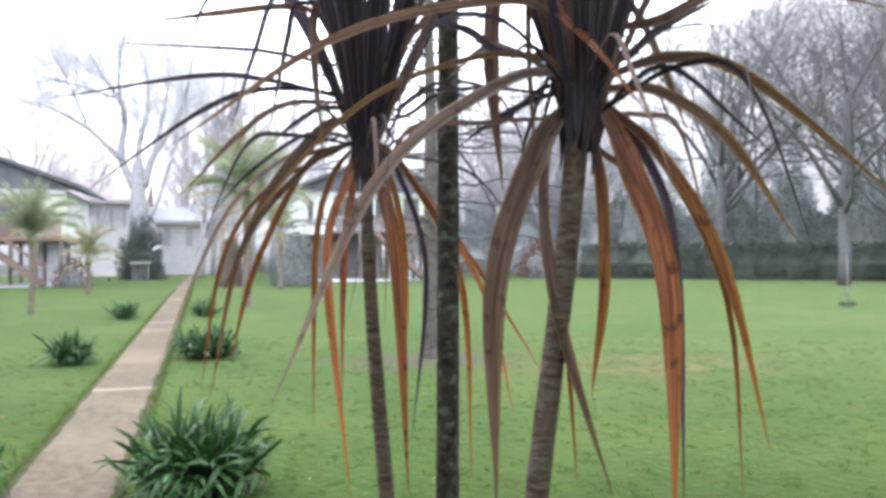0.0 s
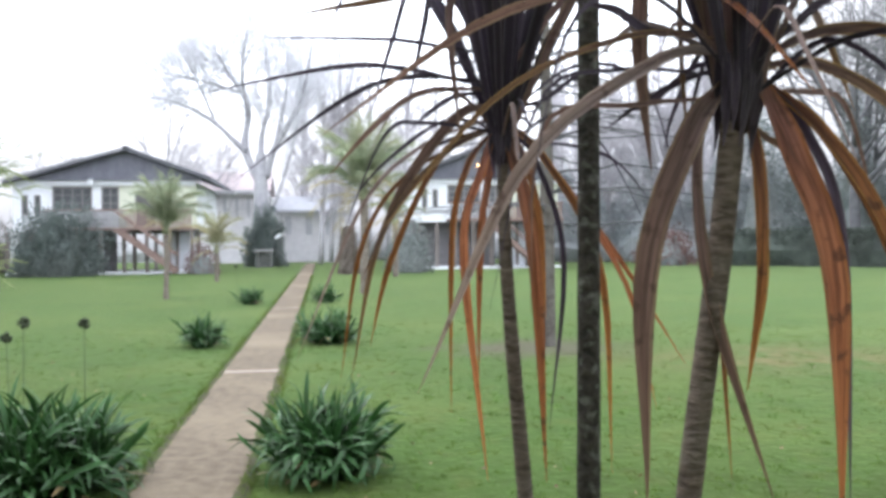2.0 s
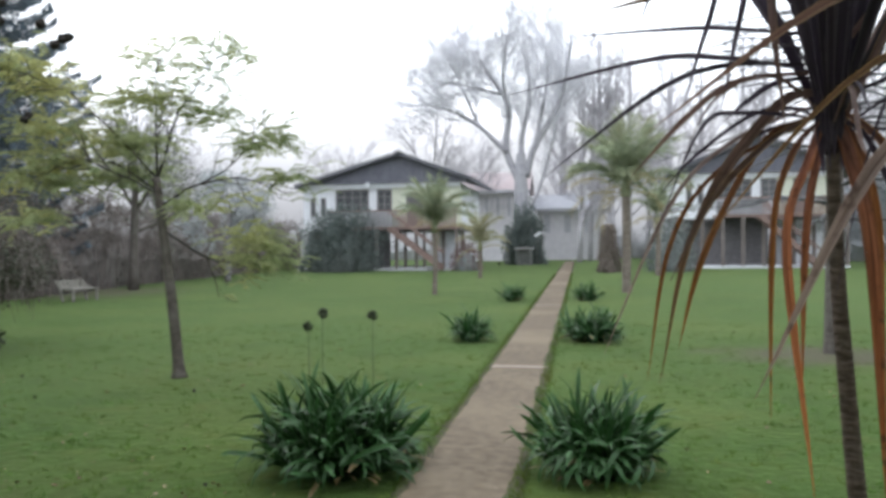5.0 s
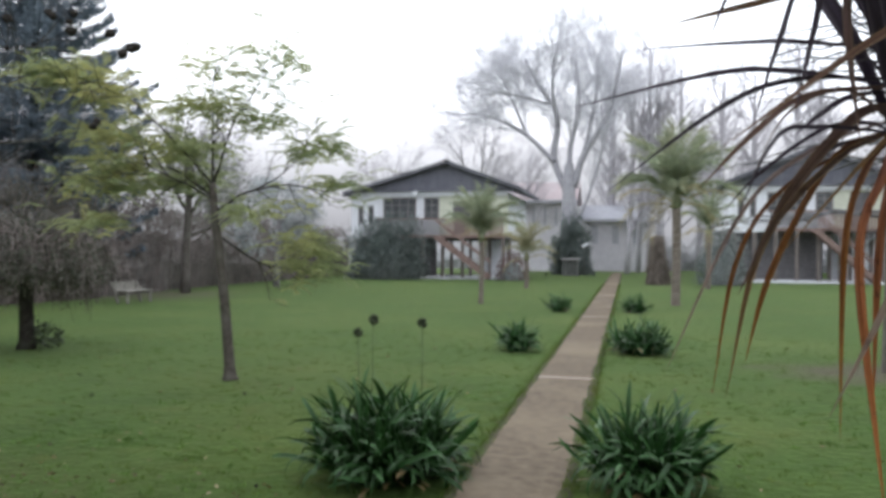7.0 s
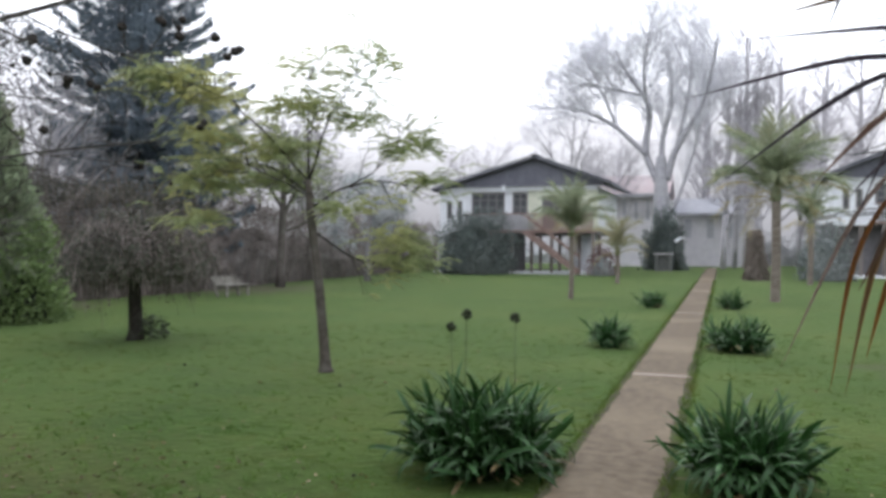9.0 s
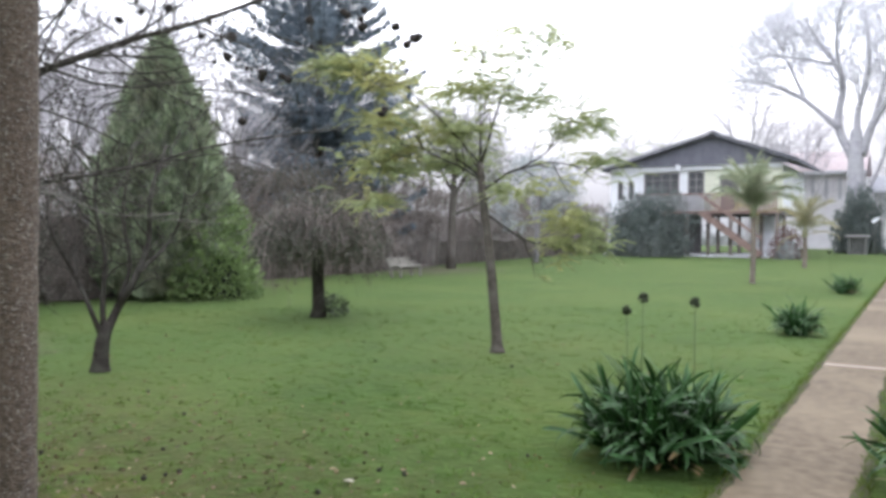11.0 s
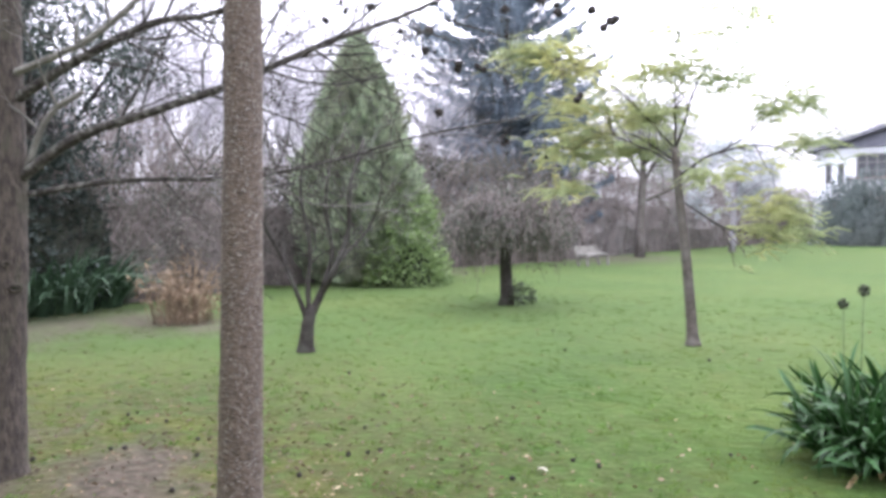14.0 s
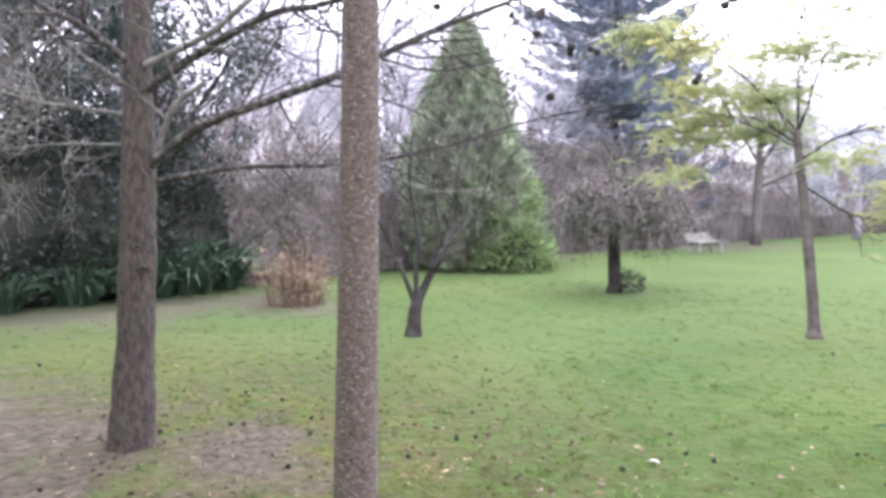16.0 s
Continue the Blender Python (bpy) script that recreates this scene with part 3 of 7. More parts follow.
def path():
    p = thing("path", "narrow straight worn concrete garden path across the lawn", "path", kind="structure")
    x0, x1 = -1.335, -0.575
    stops = [-6.0, 0.5, 10.55, 20.7, 31.0, 42.0, 66.0]
    for k in range(len(stops) - 1):
        sh = Shape()
        a, b = stops[k] + 0.09, stops[k + 1] - 0.09
        m = max(2, int((b - a) / 0.5))
        for i in range(m + 1):
            y = a + (b - a) * i / m
            e0, e1 = 0.014 * noise.noise((y * 1.3, 1, 0)), 0.014 * noise.noise((y * 1.3, 7, 0))
            sh.v += [(x0 + e0, y, -0.05), (x0 + e0 + 0.02, y, 0.012), (x1 + e1 - 0.02, y, 0.012), (x1 + e1, y, -0.05)]
        for i in range(m):
            for j in range(3):
                sh.f.append((4 * i + j, 4 * i + 4 + j, 4 * i + 5 + j, 4 * i + 1 + j))
        sh.f += [(0, 1, 2, 3), (4 * m + 3, 4 * m + 2, 4 * m + 1, 4 * m)]
        part("slab", sh.mesh("slab", PATH, False), p)
    # soil and moss creeping over both edges
    for xe, sg in ((x0, 1), (x1, -1)):
        sh = Shape()
        ys = np.concatenate([np.arange(-5, 16, 0.06), np.arange(16, 60, 0.3)])
        for y in ys:
            w = 0.045 + 0.06 * noise.noise((y * 1.3, xe * 9, 0)) + 0.035 * noise.noise((y * 6, xe * 9, 4))
            sh.v += [(xe - sg * 0.05, y, -0.012), (xe - sg * 0.01, y, 0.016), (xe + sg * max(w, 0.006) * 0.6, y, 0.018), (xe + sg * max(w, 0.008), y, 0.011)]
        for i in range(len(ys) - 1):
            for j in range(3):
                q = (4 * i + j, 4 * i + j + 1, 4 * i + 5 + j, 4 * i + 4 + j)
                sh.f.append(q if sg < 0 else q[::-1])
        part("soil_edge", sh.mesh("soil_edge", EDGE_SOIL), p, "damp mossy soil along the edge")
    for y in stops[2:-1]:
        part("joint", Shape().box(x0 - 0.02, y - 0.088, -0.05, x1 + 0.02, y + 0.088, 0.015).mesh("joint", MORTAR, False), p, "pale mortar band")


ground(), path()


def sky_block():
    """An unseen wall and eaves, added behind the camera to block sky light."""
    w = thing("unseen_wall_south", "unseen cream boarded wall added to block sky light", "wall", kind="structure")
    for k in range(27):
        part("board", Shape().box(-9, -3.4, -0.05 + 0.2 * k, 8, -3.22 + 0.008 * (k % 2), 0.145 + 0.2 * k).mesh("board", WALL_CREAM, False), w)
    e = thing("unseen_eave", "unseen dark boarded eave added to block sky light", "roof", kind="structure")
    part("soffit", Shape().box(-9.3, -3.8, 5.36, 8.3, -1.6, 5.45).mesh("soffit", ROOF_DARK, False), e)
    part("fascia", Shape().box(-9.3, -1.597, 5.3, 8.3, -1.56, 5.5).mesh("fascia", ROOF_DARK, False), e)


sky_block()


# ---- cordylines: three stems, strap leaves ----
def smooth_line(points, n):
    """n points along a smooth line through the given ones."""
    pts = [Vector(p) for p in points]
    ext = [2 * pts[0] - pts[1]] + pts + [2 * pts[-1] - pts[-2]]
    out = []
    for i in range(n + 1):
        x = i / n * (len(pts) - 1)
        k = min(int(x), len(pts) - 2)
        t = x - k
        a, b, c, d = ext[k:k + 4]
        out.append(0.5 * (2 * b + (c - a) * t + (2 * a - 5 * b + 4 * c - d) * t * t + (3 * b - a - 3 * c + d) * t ** 3))
    return out


def strap(name, line, width, mat, parent, twist=0.0, segs=16, taper=2.2, fold=0.35):
    """One strap leaf along a smooth line, folded along its middle and narrowing to its tip."""
    pts = smooth_line(line, segs)
    sh = Shape()
    side0 = None
    for i, p in enumerate(pts):
        t = i / segs
        d = (pts[min(i + 1, segs)] - pts[max(i - 1, 0)]).normalized()
        ref = side0 if side0 is not None else d.cross(Vector((math.sin(twist), math.cos(twist), 0.2)))
        side0 = (ref - d * ref.dot(d)).normalized()
        ang = twist * 0.9 * t + 0.25 * math.sin(5 * t + 20 * twist)
        s = side0 * math.cos(ang) + d.cross(side0) * math.sin(ang)
        nn = d.cross(s)
        w = width * (0.5 + 0.5 * min(1, t * 3)) * min(1.0, max(0.03, (1 - t) * taper) ** 0.9) / 2
        curl = fold * (1 + 0.5 * math.sin(7 * t + 30 * twist))
        sh.v += [tuple(p - s * w + nn * w * curl), tuple(p), tuple(p + s * w + nn * w * curl)]
        sh.uv += [(t, 0), (t, 0.5), (t, 1)]
        if i:
            k = 3 * i
            sh.f += [(k - 3, k - 2, k + 1, k), (k - 2, k - 1, k + 2, k + 1)]
    part(name, sh.mesh(name, mat), parent)


LEAF_MATS = [PURPLE, BRONZE, RUST, AMBER, YELLOWED, PALE]


def cordyline(x, y, crown_z, stem, stem_mat, leaves, seed, label, extra=36, tuft=0.36, thin=13):
    """leaves: rows of three points that the leaf runs through, across and above the crown, its depth, width in mm, colour and start height."""
    rng = np.random.default_rng(seed)
    c = thing("cordyline", label, "palm", (x, y, 0), "cordylines beside the path")
    right = Vector((math.cos(radians(-16.5)), math.sin(radians(-16.5)), 0))
    away = Vector((-right.y, right.x, 0))
    part("stem", Shape().tube(smooth_line([q[:3] for q in stem], 40), [r for r in np.interp(np.linspace(0, len(stem) - 1, 41), range(len(stem)), [q[3] for q in stem]) * (1 + 0.02 * np.sin(np.arange(41) * 2.3))], 14).mesh("stem", stem_mat), c)
    top = Vector((0, 0, crown_z))
    collar = stem[-1][3] + 0.002
    neck = stem[-1][3] * 1.5 + 0.002
    core = Shape().tube([top + Vector((stem[-2][0] * -z * 4.5, stem[-2][1] * -z * 4.5, z)) for z in (-0.055, -0.04, -0.02, 0.0, 0.03, 0.1, 0.2, 0.4)], [collar * 0.9, collar, collar + 0.003, collar + 0.007, neck, neck + 0.002, neck, 0.012], 12)
    part("heart", core.mesh("heart", HEART), c, "dark packed leaf bases")
    # old leaf bases that clasp the neck and end in ragged points
    for k in range(16):
        a = k * 2.4 + rng.uniform(-0.2, 0.2)
        out = Vector((math.cos(a), math.sin(a), 0))
        lean = Vector((stem[-2][0], stem[-2][1], 0)) * 4.5
        low = rng.uniform(0.035, 0.095)
        strap("leaf_base", [top + out * (neck + 0.002) + Vector((0, 0, 0.07)), top + out * (neck + 0.003) + Vector((0, 0, 0.015)), top + out * (collar + 0.006) + lean * low * 0.5 + Vector((0, 0, -low * 0.5)), top + out * (collar + 0.005) + lean * low + Vector((0, 0, -low))],
              rng.uniform(0.010, 0.017), LEAF_MATS[0], c, segs=6, taper=2.2)
    for u1, z1, u2, z2, ut, zt, dep, wide, mat, rise in leaves:
        base = top + Vector((0, 0, rise + 0.012)) + right * max(-neck, min(neck, u1 * 0.35)) + away * dep * 0.2
        a = top + right * u1 + Vector((0, 0, z1)) + away * dep * 0.3
        b = top + right * u2 + Vector((0, 0, z2)) + away * dep * 0.45
        tip = top + right * ut + Vector((0, 0, zt)) + away * dep * 0.6
        strap("leaf", [base, a, b, tip], wide * (0.00088 if zt < -0.3 else 0.00076), LEAF_MATS[int(mat)], c, rng.uniform(-0.25, 0.25), taper=3.6 if zt < -0.3 else 3.0, fold=0.75 if zt < -0.3 else 0.45)
    # thin leaves that arch out and hang about the crown
    for k in range(thin):
        a = k * 2.4 + rng.uniform(-0.3, 0.3)
        out = Vector((math.cos(a), math.sin(a), 0))
        ln = rng.uniform(0.2, 0.45)
        base = top + Vector((0, 0, rng.uniform(-0.01, 0.05))) + out * 0.015
        lift = rng.uniform(-0.05, 0.35)
        p1 = base + out * ln * 0.35 + Vector((0, 0, ln * lift))
        p2 = base + out * ln * rng.uniform(0.55, 0.75) + Vector((0, 0, ln * (lift * 0.9 - rng.uniform(0.05, 0.3))))
        tip = base + out * ln * rng.uniform(0.7, 1.0) + Vector((0, 0, ln * (lift - rng.uniform(0.3, 0.9))))
        strap("leaf", [base, p1, p2, tip], rng.uniform(0.006, 0.011), LEAF_MATS[int(rng.choice([0, 0, 0, 1]))], c, rng.uniform(-0.4, 0.4))
    # the upright sheaf, opening like a funnel, and a few leaves that arch from it
    for k in range(extra):
        a = k * 2.4 + rng.uniform(-0.3, 0.3)
        out = Vector((math.cos(a), math.sin(a), 0))
        upright = k % 6 > 0
        lean = rng.uniform(0.06, 0.66) if upright else rng.uniform(0.7, 1.1)
        ln = rng.uniform(0.55, 0.8)
        base = top + Vector((0, 0, rng.uniform(-0.01, 0.06) if upright else rng.uniform(0.12, tuft))) + out * (neck - 0.001)
        p1 = base + (out * math.sin(lean * 0.75) + Vector((0, 0, math.cos(lean * 0.75)))) * ln * 0.35
        p2 = p1 + (out * math.sin(lean) + Vector((0, 0, math.cos(lean)))) * ln * 0.35
        tip = p2 + (out * math.sin(lean * 1.3) + Vector((0, 0, math.cos(lean * 1.3)))) * ln * 0.32
        strap("leaf", [base, p1, p2, tip], rng.uniform(0.015, 0.027) if upright else rng.uniform(0.014, 0.02), LEAF_MATS[int(rng.choice([0, 0, 0, 0, 0, 1]))], c, rng.uniform(-0.5, 0.5))
    return c


P1_A = [
    (-0.191, 0.148, -0.341, 0.162, -0.658, 0.117, 0.05, 15, 0, 0.09), (-0.179, 0.208, -0.283, 0.223, -0.531, 0.24, 0.1, 13, 0, 0.16), (-0.144, 0.292, -0.283, 0.279, -0.435, 0.258, -0.05, 18, 4, 0.24),
    (-0.191, 0.127, -0.329, 0.079, -0.56, -0.083, -0.05, 15, 0, 0.1), (-0.167, 0.099, -0.271, 0.03, -0.378, -0.077, 0.05, 17, 1, 0.09), (-0.162, 0.321, -0.214, 0.194, -0.26, 0.032, -0.1, 14, 0, 0.27),
    (-0.127, 0.298, -0.154, 0.217, -0.191, 0.027, -0.06, 16, 0, 0.25), (-0.225, 0.367, -0.3, 0.304, -0.343, 0.194, -0.12, 12, 0, 0.33), (-0.091, 0.286, -0.094, 0.159, -0.073, -0.02, -0.14, 24, 1, 0.3),
]
P1_B = [
    (-0.092, 0.09, -0.144, 0.061, -0.194, 0.021, 0.03, 15, 0, 0.08), (-0.087, 0.046, -0.191, -0.083, -0.289, -0.293, -0.04, 30, 1, 0.05), (-0.167, -0.014, -0.294, -0.135, -0.439, -0.462, 0.02, 10, 5, 0.03),
    (-0.121, -0.025, -0.231, -0.233, -0.283, -0.43, 0.05, 15, 3, 0.01), (-0.121, -0.037, -0.248, -0.199, -0.312, -0.499, -0.04, 15, 4, 0.01), (-0.202, -0.072, -0.3, -0.222, -0.349, -0.505, 0.06, 11, 3, 0.01),
    (-0.069, -0.054, -0.104, -0.199, -0.107, -0.562, 0.0, 15, 3, 0), (-0.043, -0.06, -0.08, -0.233, -0.031, -0.695, -0.03, 26, 2, 0), (-0.027, -0.072, -0.047, -0.199, -0.052, -0.499, 0.04, 18, 2, 0),
]
P1_C = [
    (0.031, -0.06, 0.061, -0.233, 0.087, -0.693, -0.03, 33, 2, 0), (0.069, -0.048, 0.124, -0.245, 0.092, -0.597, 0.03, 13, 0, 0), (0.046, -0.043, 0.077, -0.176, 0.087, -0.372, 0.04, 15, 3, 0),
    (0.081, -0.037, 0.225, -0.233, 0.366, -0.462, 0.05, 11, 2, 0), (0.069, -0.025, 0.237, -0.279, 0.3, -0.539, -0.05, 11, 2, 0.01), (0.087, -0.048, 0.196, -0.268, 0.214, -0.663, -0.07, 17, 3, 0.01),
    (0.064, 0.113, 0.11, 0.206, 0.179, 0.315, 0.0, 24, 0, 0.05), (0.087, 0.079, 0.156, 0.125, 0.237, 0.113, 0.08, 13, 0, 0.05),
]
P2_A = [
    (-0.072, -0.051, -0.136, -0.251, -0.134, -0.595, -0.04, 44, 1, 0.0), (-0.061, -0.081, -0.047, -0.285, 0.044, -0.582, -0.02, 23, 1, 0.0), (0.064, -0.081, 0.119, -0.259, 0.127, -0.629, -0.05, 42, 2, 0.01),
    (0.093, -0.055, 0.143, -0.208, 0.155, -0.612, 0.03, 17, 0, 0.01), (0.115, -0.055, 0.208, -0.212, 0.285, -0.512, 0.02, 22, 3, 0.01), (0.119, 0.038, 0.229, -0.038, 0.338, -0.197, 0.04, 24, 4, 0.03),
    (0.127, 0.083, 0.246, 0.051, 0.467, -0.136, -0.05, 24, 4, 0.04), (0.03, -0.106, 0.032, -0.251, 0.017, -0.429, 0.05, 24, 3, -0.02), (-0.034, -0.166, -0.024, -0.336, -0.006, -0.563, 0.05, 15, 3, -0.02),
]
P2_B = [
    (-0.047, 0.161, 0.008, 0.085, 0.081, -0.013, -0.12, 25, 2, 0.24), (0.068, 0.093, 0.119, 0.133, 0.229, 0.191, 0.05, 20, 0, 0.08), (0.085, 0.166, 0.127, 0.098, 0.177, -0.02, 0.1, 23, 4, 0.2),
    (-0.119, 0.225, -0.136, 0.089, -0.115, -0.11, 0.1, 36, 1, 0.3), (-0.076, 0.208, -0.079, 0.098, -0.066, -0.089, 0.05, 22, 4, 0.3), (-0.119, 0.047, -0.306, -0.098, -0.463, -0.431, -0.06, 22, 5, 0.05),
    (-0.093, 0.098, -0.144, 0.11, -0.204, 0.064, 0.08, 17, 5, 0.05), (-0.119, 0.098, -0.17, 0.136, -0.229, 0.153, 0.06, 18, 0, 0.08), (-0.119, 0.164, -0.357, 0.11, -0.607, -0.057, -0.1, 19, 1, 0.12),
]
P2_C = [
    (-0.153, 0.081, -0.34, 0.0, -0.531, -0.217, -0.12, 12, 4, 0.06), (0.11, -0.051, 0.221, -0.268, 0.251, -0.595, 0.05, 11, 3, 0.01), (0.03, -0.051, 0.064, -0.074, 0.106, -0.108, 0.06, 14, 4, -0.02),
    (0.11, 0.14, 0.255, 0.2, 0.476, 0.157, 0.0, 22, 1, 0.12), (-0.068, 0.03, -0.127, 0.004, -0.191, -0.042, 0.12, 13, 0, 0.03), (-0.059, 0.047, -0.119, 0.0, -0.17, -0.008, 0.14, 12, 0, 0.04),
]
RIGHT = Vector((math.cos(radians(-16.5)), math.sin(radians(-16.5)), 0))


def stem_points(rows):
    """Rows of how far the stem leans across, its height and radius."""
    return [(RIGHT.x * u, RIGHT.y * u, z, r) for u, z, r in rows]


cordyline(0.32, 1.62, 1.86, stem_points([(0.13, -0.05, 0.022), (0.085, 0.6, 0.019), (0.042, 1.15, 0.0165), (0.025, 1.36, 0.0155), (0.008, 1.61, 0.0135), (0, 1.9, 0.0115)]), CORDY_BARK, P1_A + P1_B + P1_C, 5,
          "purple cordyline with a slim ringed stem and hanging rusty dead leaves")
cordyline(0.55, 1.10, 1.858, stem_points([(-0.20, -0.05, 0.025), (-0.15, 0.6, 0.021), (-0.072, 1.28, 0.018), (-0.047, 1.48, 0.0175), (-0.025, 1.65, 0.0175), (0, 1.9, 0.0175)]), CORDY_BARK, P2_A + P2_B + P2_C, 8,
          "purple cordyline leaning, with broad orange and brown hanging leaves")
cordyline(0.44, 1.44, 2.75, stem_points([(0.0, -0.05, 0.028), (-0.004, 0.8, 0.023), (0, 1.4, 0.0212), (0.003, 2.0, 0.020), (0.004, 2.78, 0.017)]), LICHEN_STEM, [], 13,
          "tall cordyline with a straight dark lichened stem", 40, tuft=0.3)


# ---- agapanthus clumps ----
def aga_leaf(length, width, start, bend, mat):
    """A strap leaf that leaves the ground at a start angle and bends over."""
    sh = Shape()
    segs, x, z = 9, 0.0, 0.0
    for i in range(segs + 1):
        t = i / segs
        a = radians(start - bend * t ** 2)
        if i:
            x, z = x + math.cos(a) * length / segs, z + math.sin(a) * length / segs
        w = width / 2 * min(1, 0.85 + t) * min(1, (1 - t) * 6.5 + 0.05) ** 0.7
        n = (-math.sin(a), math.cos(a))
        b = 0.28 * w
        sh.v += [(x + n[0] * b, -w, z + n[1] * b), (x, 0, z), (x + n[0] * b, w, z + n[1] * b)]
        sh.uv += [(t, 0), (t, 0.5), (t, 1)]
        if i:
            k = 3 * i
            sh.f += [(k - 3, k - 2, k + 1, k), (k - 2, k - 1, k + 2, k + 1)]
    return sh.mesh("leaf", mat)


AGA = [aga_leaf(0.70 + 0.03 * (k % 3) - 0.020 * k, 0.027 + 0.004 * (k % 3), 93 - 3.4 * k, 20 + 15.0 * k, AGAPANTHUS) for k in range(10)]
AGA_BROWN = aga_leaf(0.5, 0.04, 40, 75, AGA_OLD)
AGA_FLAT = aga_leaf(0.36, 0.034, 14, 22, AGA_OLD)


def agapanthus(place, seed, shoots, radius, scale, label):
    """A clump of many shoots, each a fan of strap leaves, leaning out towards the rim."""
    rng = np.random.default_rng(seed)
    c = thing("agapanthus", label, "plant", place, "agapanthus clumps along the path", scale=scale)
    for k in range(shoots):
        rr = (k + 0.5) / shoots
        r, az = radius * rr ** 0.5, 2.4 * k + rng.uniform(-0.3, 0.3)
        foot = pose(r * math.cos(az), r * math.sin(az), -0.02) @ Matrix.Rotation(radians(15 * rr ** 0.8 + rng.normal() * 6), 4, Vector((-math.sin(az), math.cos(az), 0)))
        fan, n = rng.uniform(0, 360), int(rng.integers(10, 14))
        size = rng.uniform(0.8, 1.12)
        for j in range(n):
            u = 2 * j / (n - 1) - 1
            which = min(9, int(abs(u) * 8.4 + rng.uniform(0, 2.2)))
            m = foot @ pose(0.012 * u, 0, 0, 0, rng.normal() * 5, fan + (180 if u < 0 else 0) + rng.normal() * 24) @ Matrix.Rotation(rng.normal() * 0.35, 4, "X") @ Matrix.Scale(size * rng.uniform(0.85, 1.12), 4)
            part("leaf", AGA[which] if rng.uniform() > 0.035 else AGA_BROWN, c, "", m)
    # the crowded shorter leaves inside
    fill = Shape()
    for k in range(shoots * 6):
        me = AGA[int(rng.integers(0, 7))]
        a, r = rng.uniform(0, 2 * math.pi), radius * rng.uniform(0, 1) ** 0.5
        m = pose(r * math.cos(a), r * math.sin(a), -0.02, 0, 14 * r / radius + rng.normal() * 8, math.degrees(a) + rng.normal() * 60) @ Matrix.Rotation(rng.normal() * 0.4, 4, "X") @ Matrix.Scale(rng.uniform(0.6, 0.92), 4)
        fill.add([tuple(m @ v.co) for v in me.vertices], [tuple(f.vertices) for f in me.polygons], [(i // 3 / 9, i % 3 / 2) for i in range(len(me.vertices))])
    part("inner_leaves", fill.mesh("inner_leaves", AGAPANTHUS), c, kind="stuff")
    # withered leaves lying round the foot
    for k in range(shoots // 2):
        a = rng.uniform(0, 360)
        r = radius * rng.uniform(0.5, 1.2)
        part("withered_leaf", AGA_FLAT, c, "", pose(r * math.cos(radians(a)), r * math.sin(radians(a)), 0.01, 0, 0, a + rng.uniform(-50, 50)) @ Matrix.Scale(rng.uniform(0.6, 1.1), 4))
    return c


agapanthus((-0.03, 5.84, 0), 1, 32, 0.19, 0.95, "dark green agapanthus clump at the path's edge")
agapanthus((-1.92, 5.74, 0), 2, 48, 0.34, 1.0, "large dark green agapanthus clump with some yellowed leaves")
agapanthus((-1.98, 13.45, 0), 4, 16, 0.18, 0.85, "dark green agapanthus clump on the lawn")
agapanthus((0.03, 13.6, 0), 6, 24, 0.36, 0.85, "spreading dark green agapanthus clump beside the path")
agapanthus((-2.0, 22.5, 0), 7, 10, 0.22, 0.8, "small agapanthus clump on the lawn")
agapanthus((0.03, 22.8, 0), 9, 11, 0.3, 0.8, "small agapanthus clump beside the path")


def seed_head(place, height, seed):
    """A dried flower stalk with a ball of seed pods."""
    rng = np.random.default_rng(seed)
    s = thing("dried_flower", "dried black agapanthus flower on a thin stalk", "plant", place, "dried flowers")
    lean = rng.uniform(-0.04, 0.04)
    part("stalk", Shape().tube([(0, 0, -0.02), (lean * 0.3, 0, height * 0.5), (lean, 0, height)], [0.0055, 0.005, 0.0045], 5).mesh("stalk", STALK), s)
    v = in_ball(rng, 70, 1.0)
    v /= np.linalg.norm(v, axis=1, keepdims=True)
    sh = Shape()
    for d in v:
        d = Vector(d)
        p = Vector((lean, 0, height))
        sh.tube([p, p + d * 0.030, p + d * 0.046], [0.002, 0.0065, 0.003], 4)
    part("head", sh.mesh("head", SEED), s)


for k, (x, y, h) in enumerate([(-2.15, 6.10, 1.10), (-1.81, 6.38, 1.06), (-2.40, 6.55, 0.95), (-2.45, 23.6, 1.0)]):
    seed_head((x, y, 0), h, k)


# ---- the two near trunks and the long limbs ----
def bark_trunk(pts, radii, seed, sides=22, rough=0.06, bark=None):
    """A trunk with an uneven outline and a flared foot."""
    sh = Shape()
    line = smooth_line(pts, 170)
    n = len(line)
    for i, p in enumerate(line):
        x = i / (n - 1) * (len(radii) - 1)
        k = min(int(x), len(radii) - 2)
        r = radii[k] + (radii[k + 1] - radii[k]) * (x - k)
        for j in range(sides):
            a = 2 * math.pi * j / sides
            rr = r * (1 + rough * noise.noise((math.cos(a) * 2, math.sin(a) * 2 + seed, p.z * 5)) + rough * 0.7 * noise.noise((math.cos(a) * 6, math.sin(a) * 6 + seed, p.z * 14)) + rough * 0.5 * noise.noise((math.cos(a) * 1.2, math.sin(a) * 1.2 + seed, p.z * 26)))
            sh.v.append((p.x + rr * math.cos(a), p.y + rr * math.sin(a), p.z))
    for i in range(n - 1):
        for j in range(sides):
            a, b = i * sides + j, i * sides + (j + 1) % sides
            sh.f.append((a, b, b + sides, a + sides))
    return sh.mesh("trunk", bark or BARK)


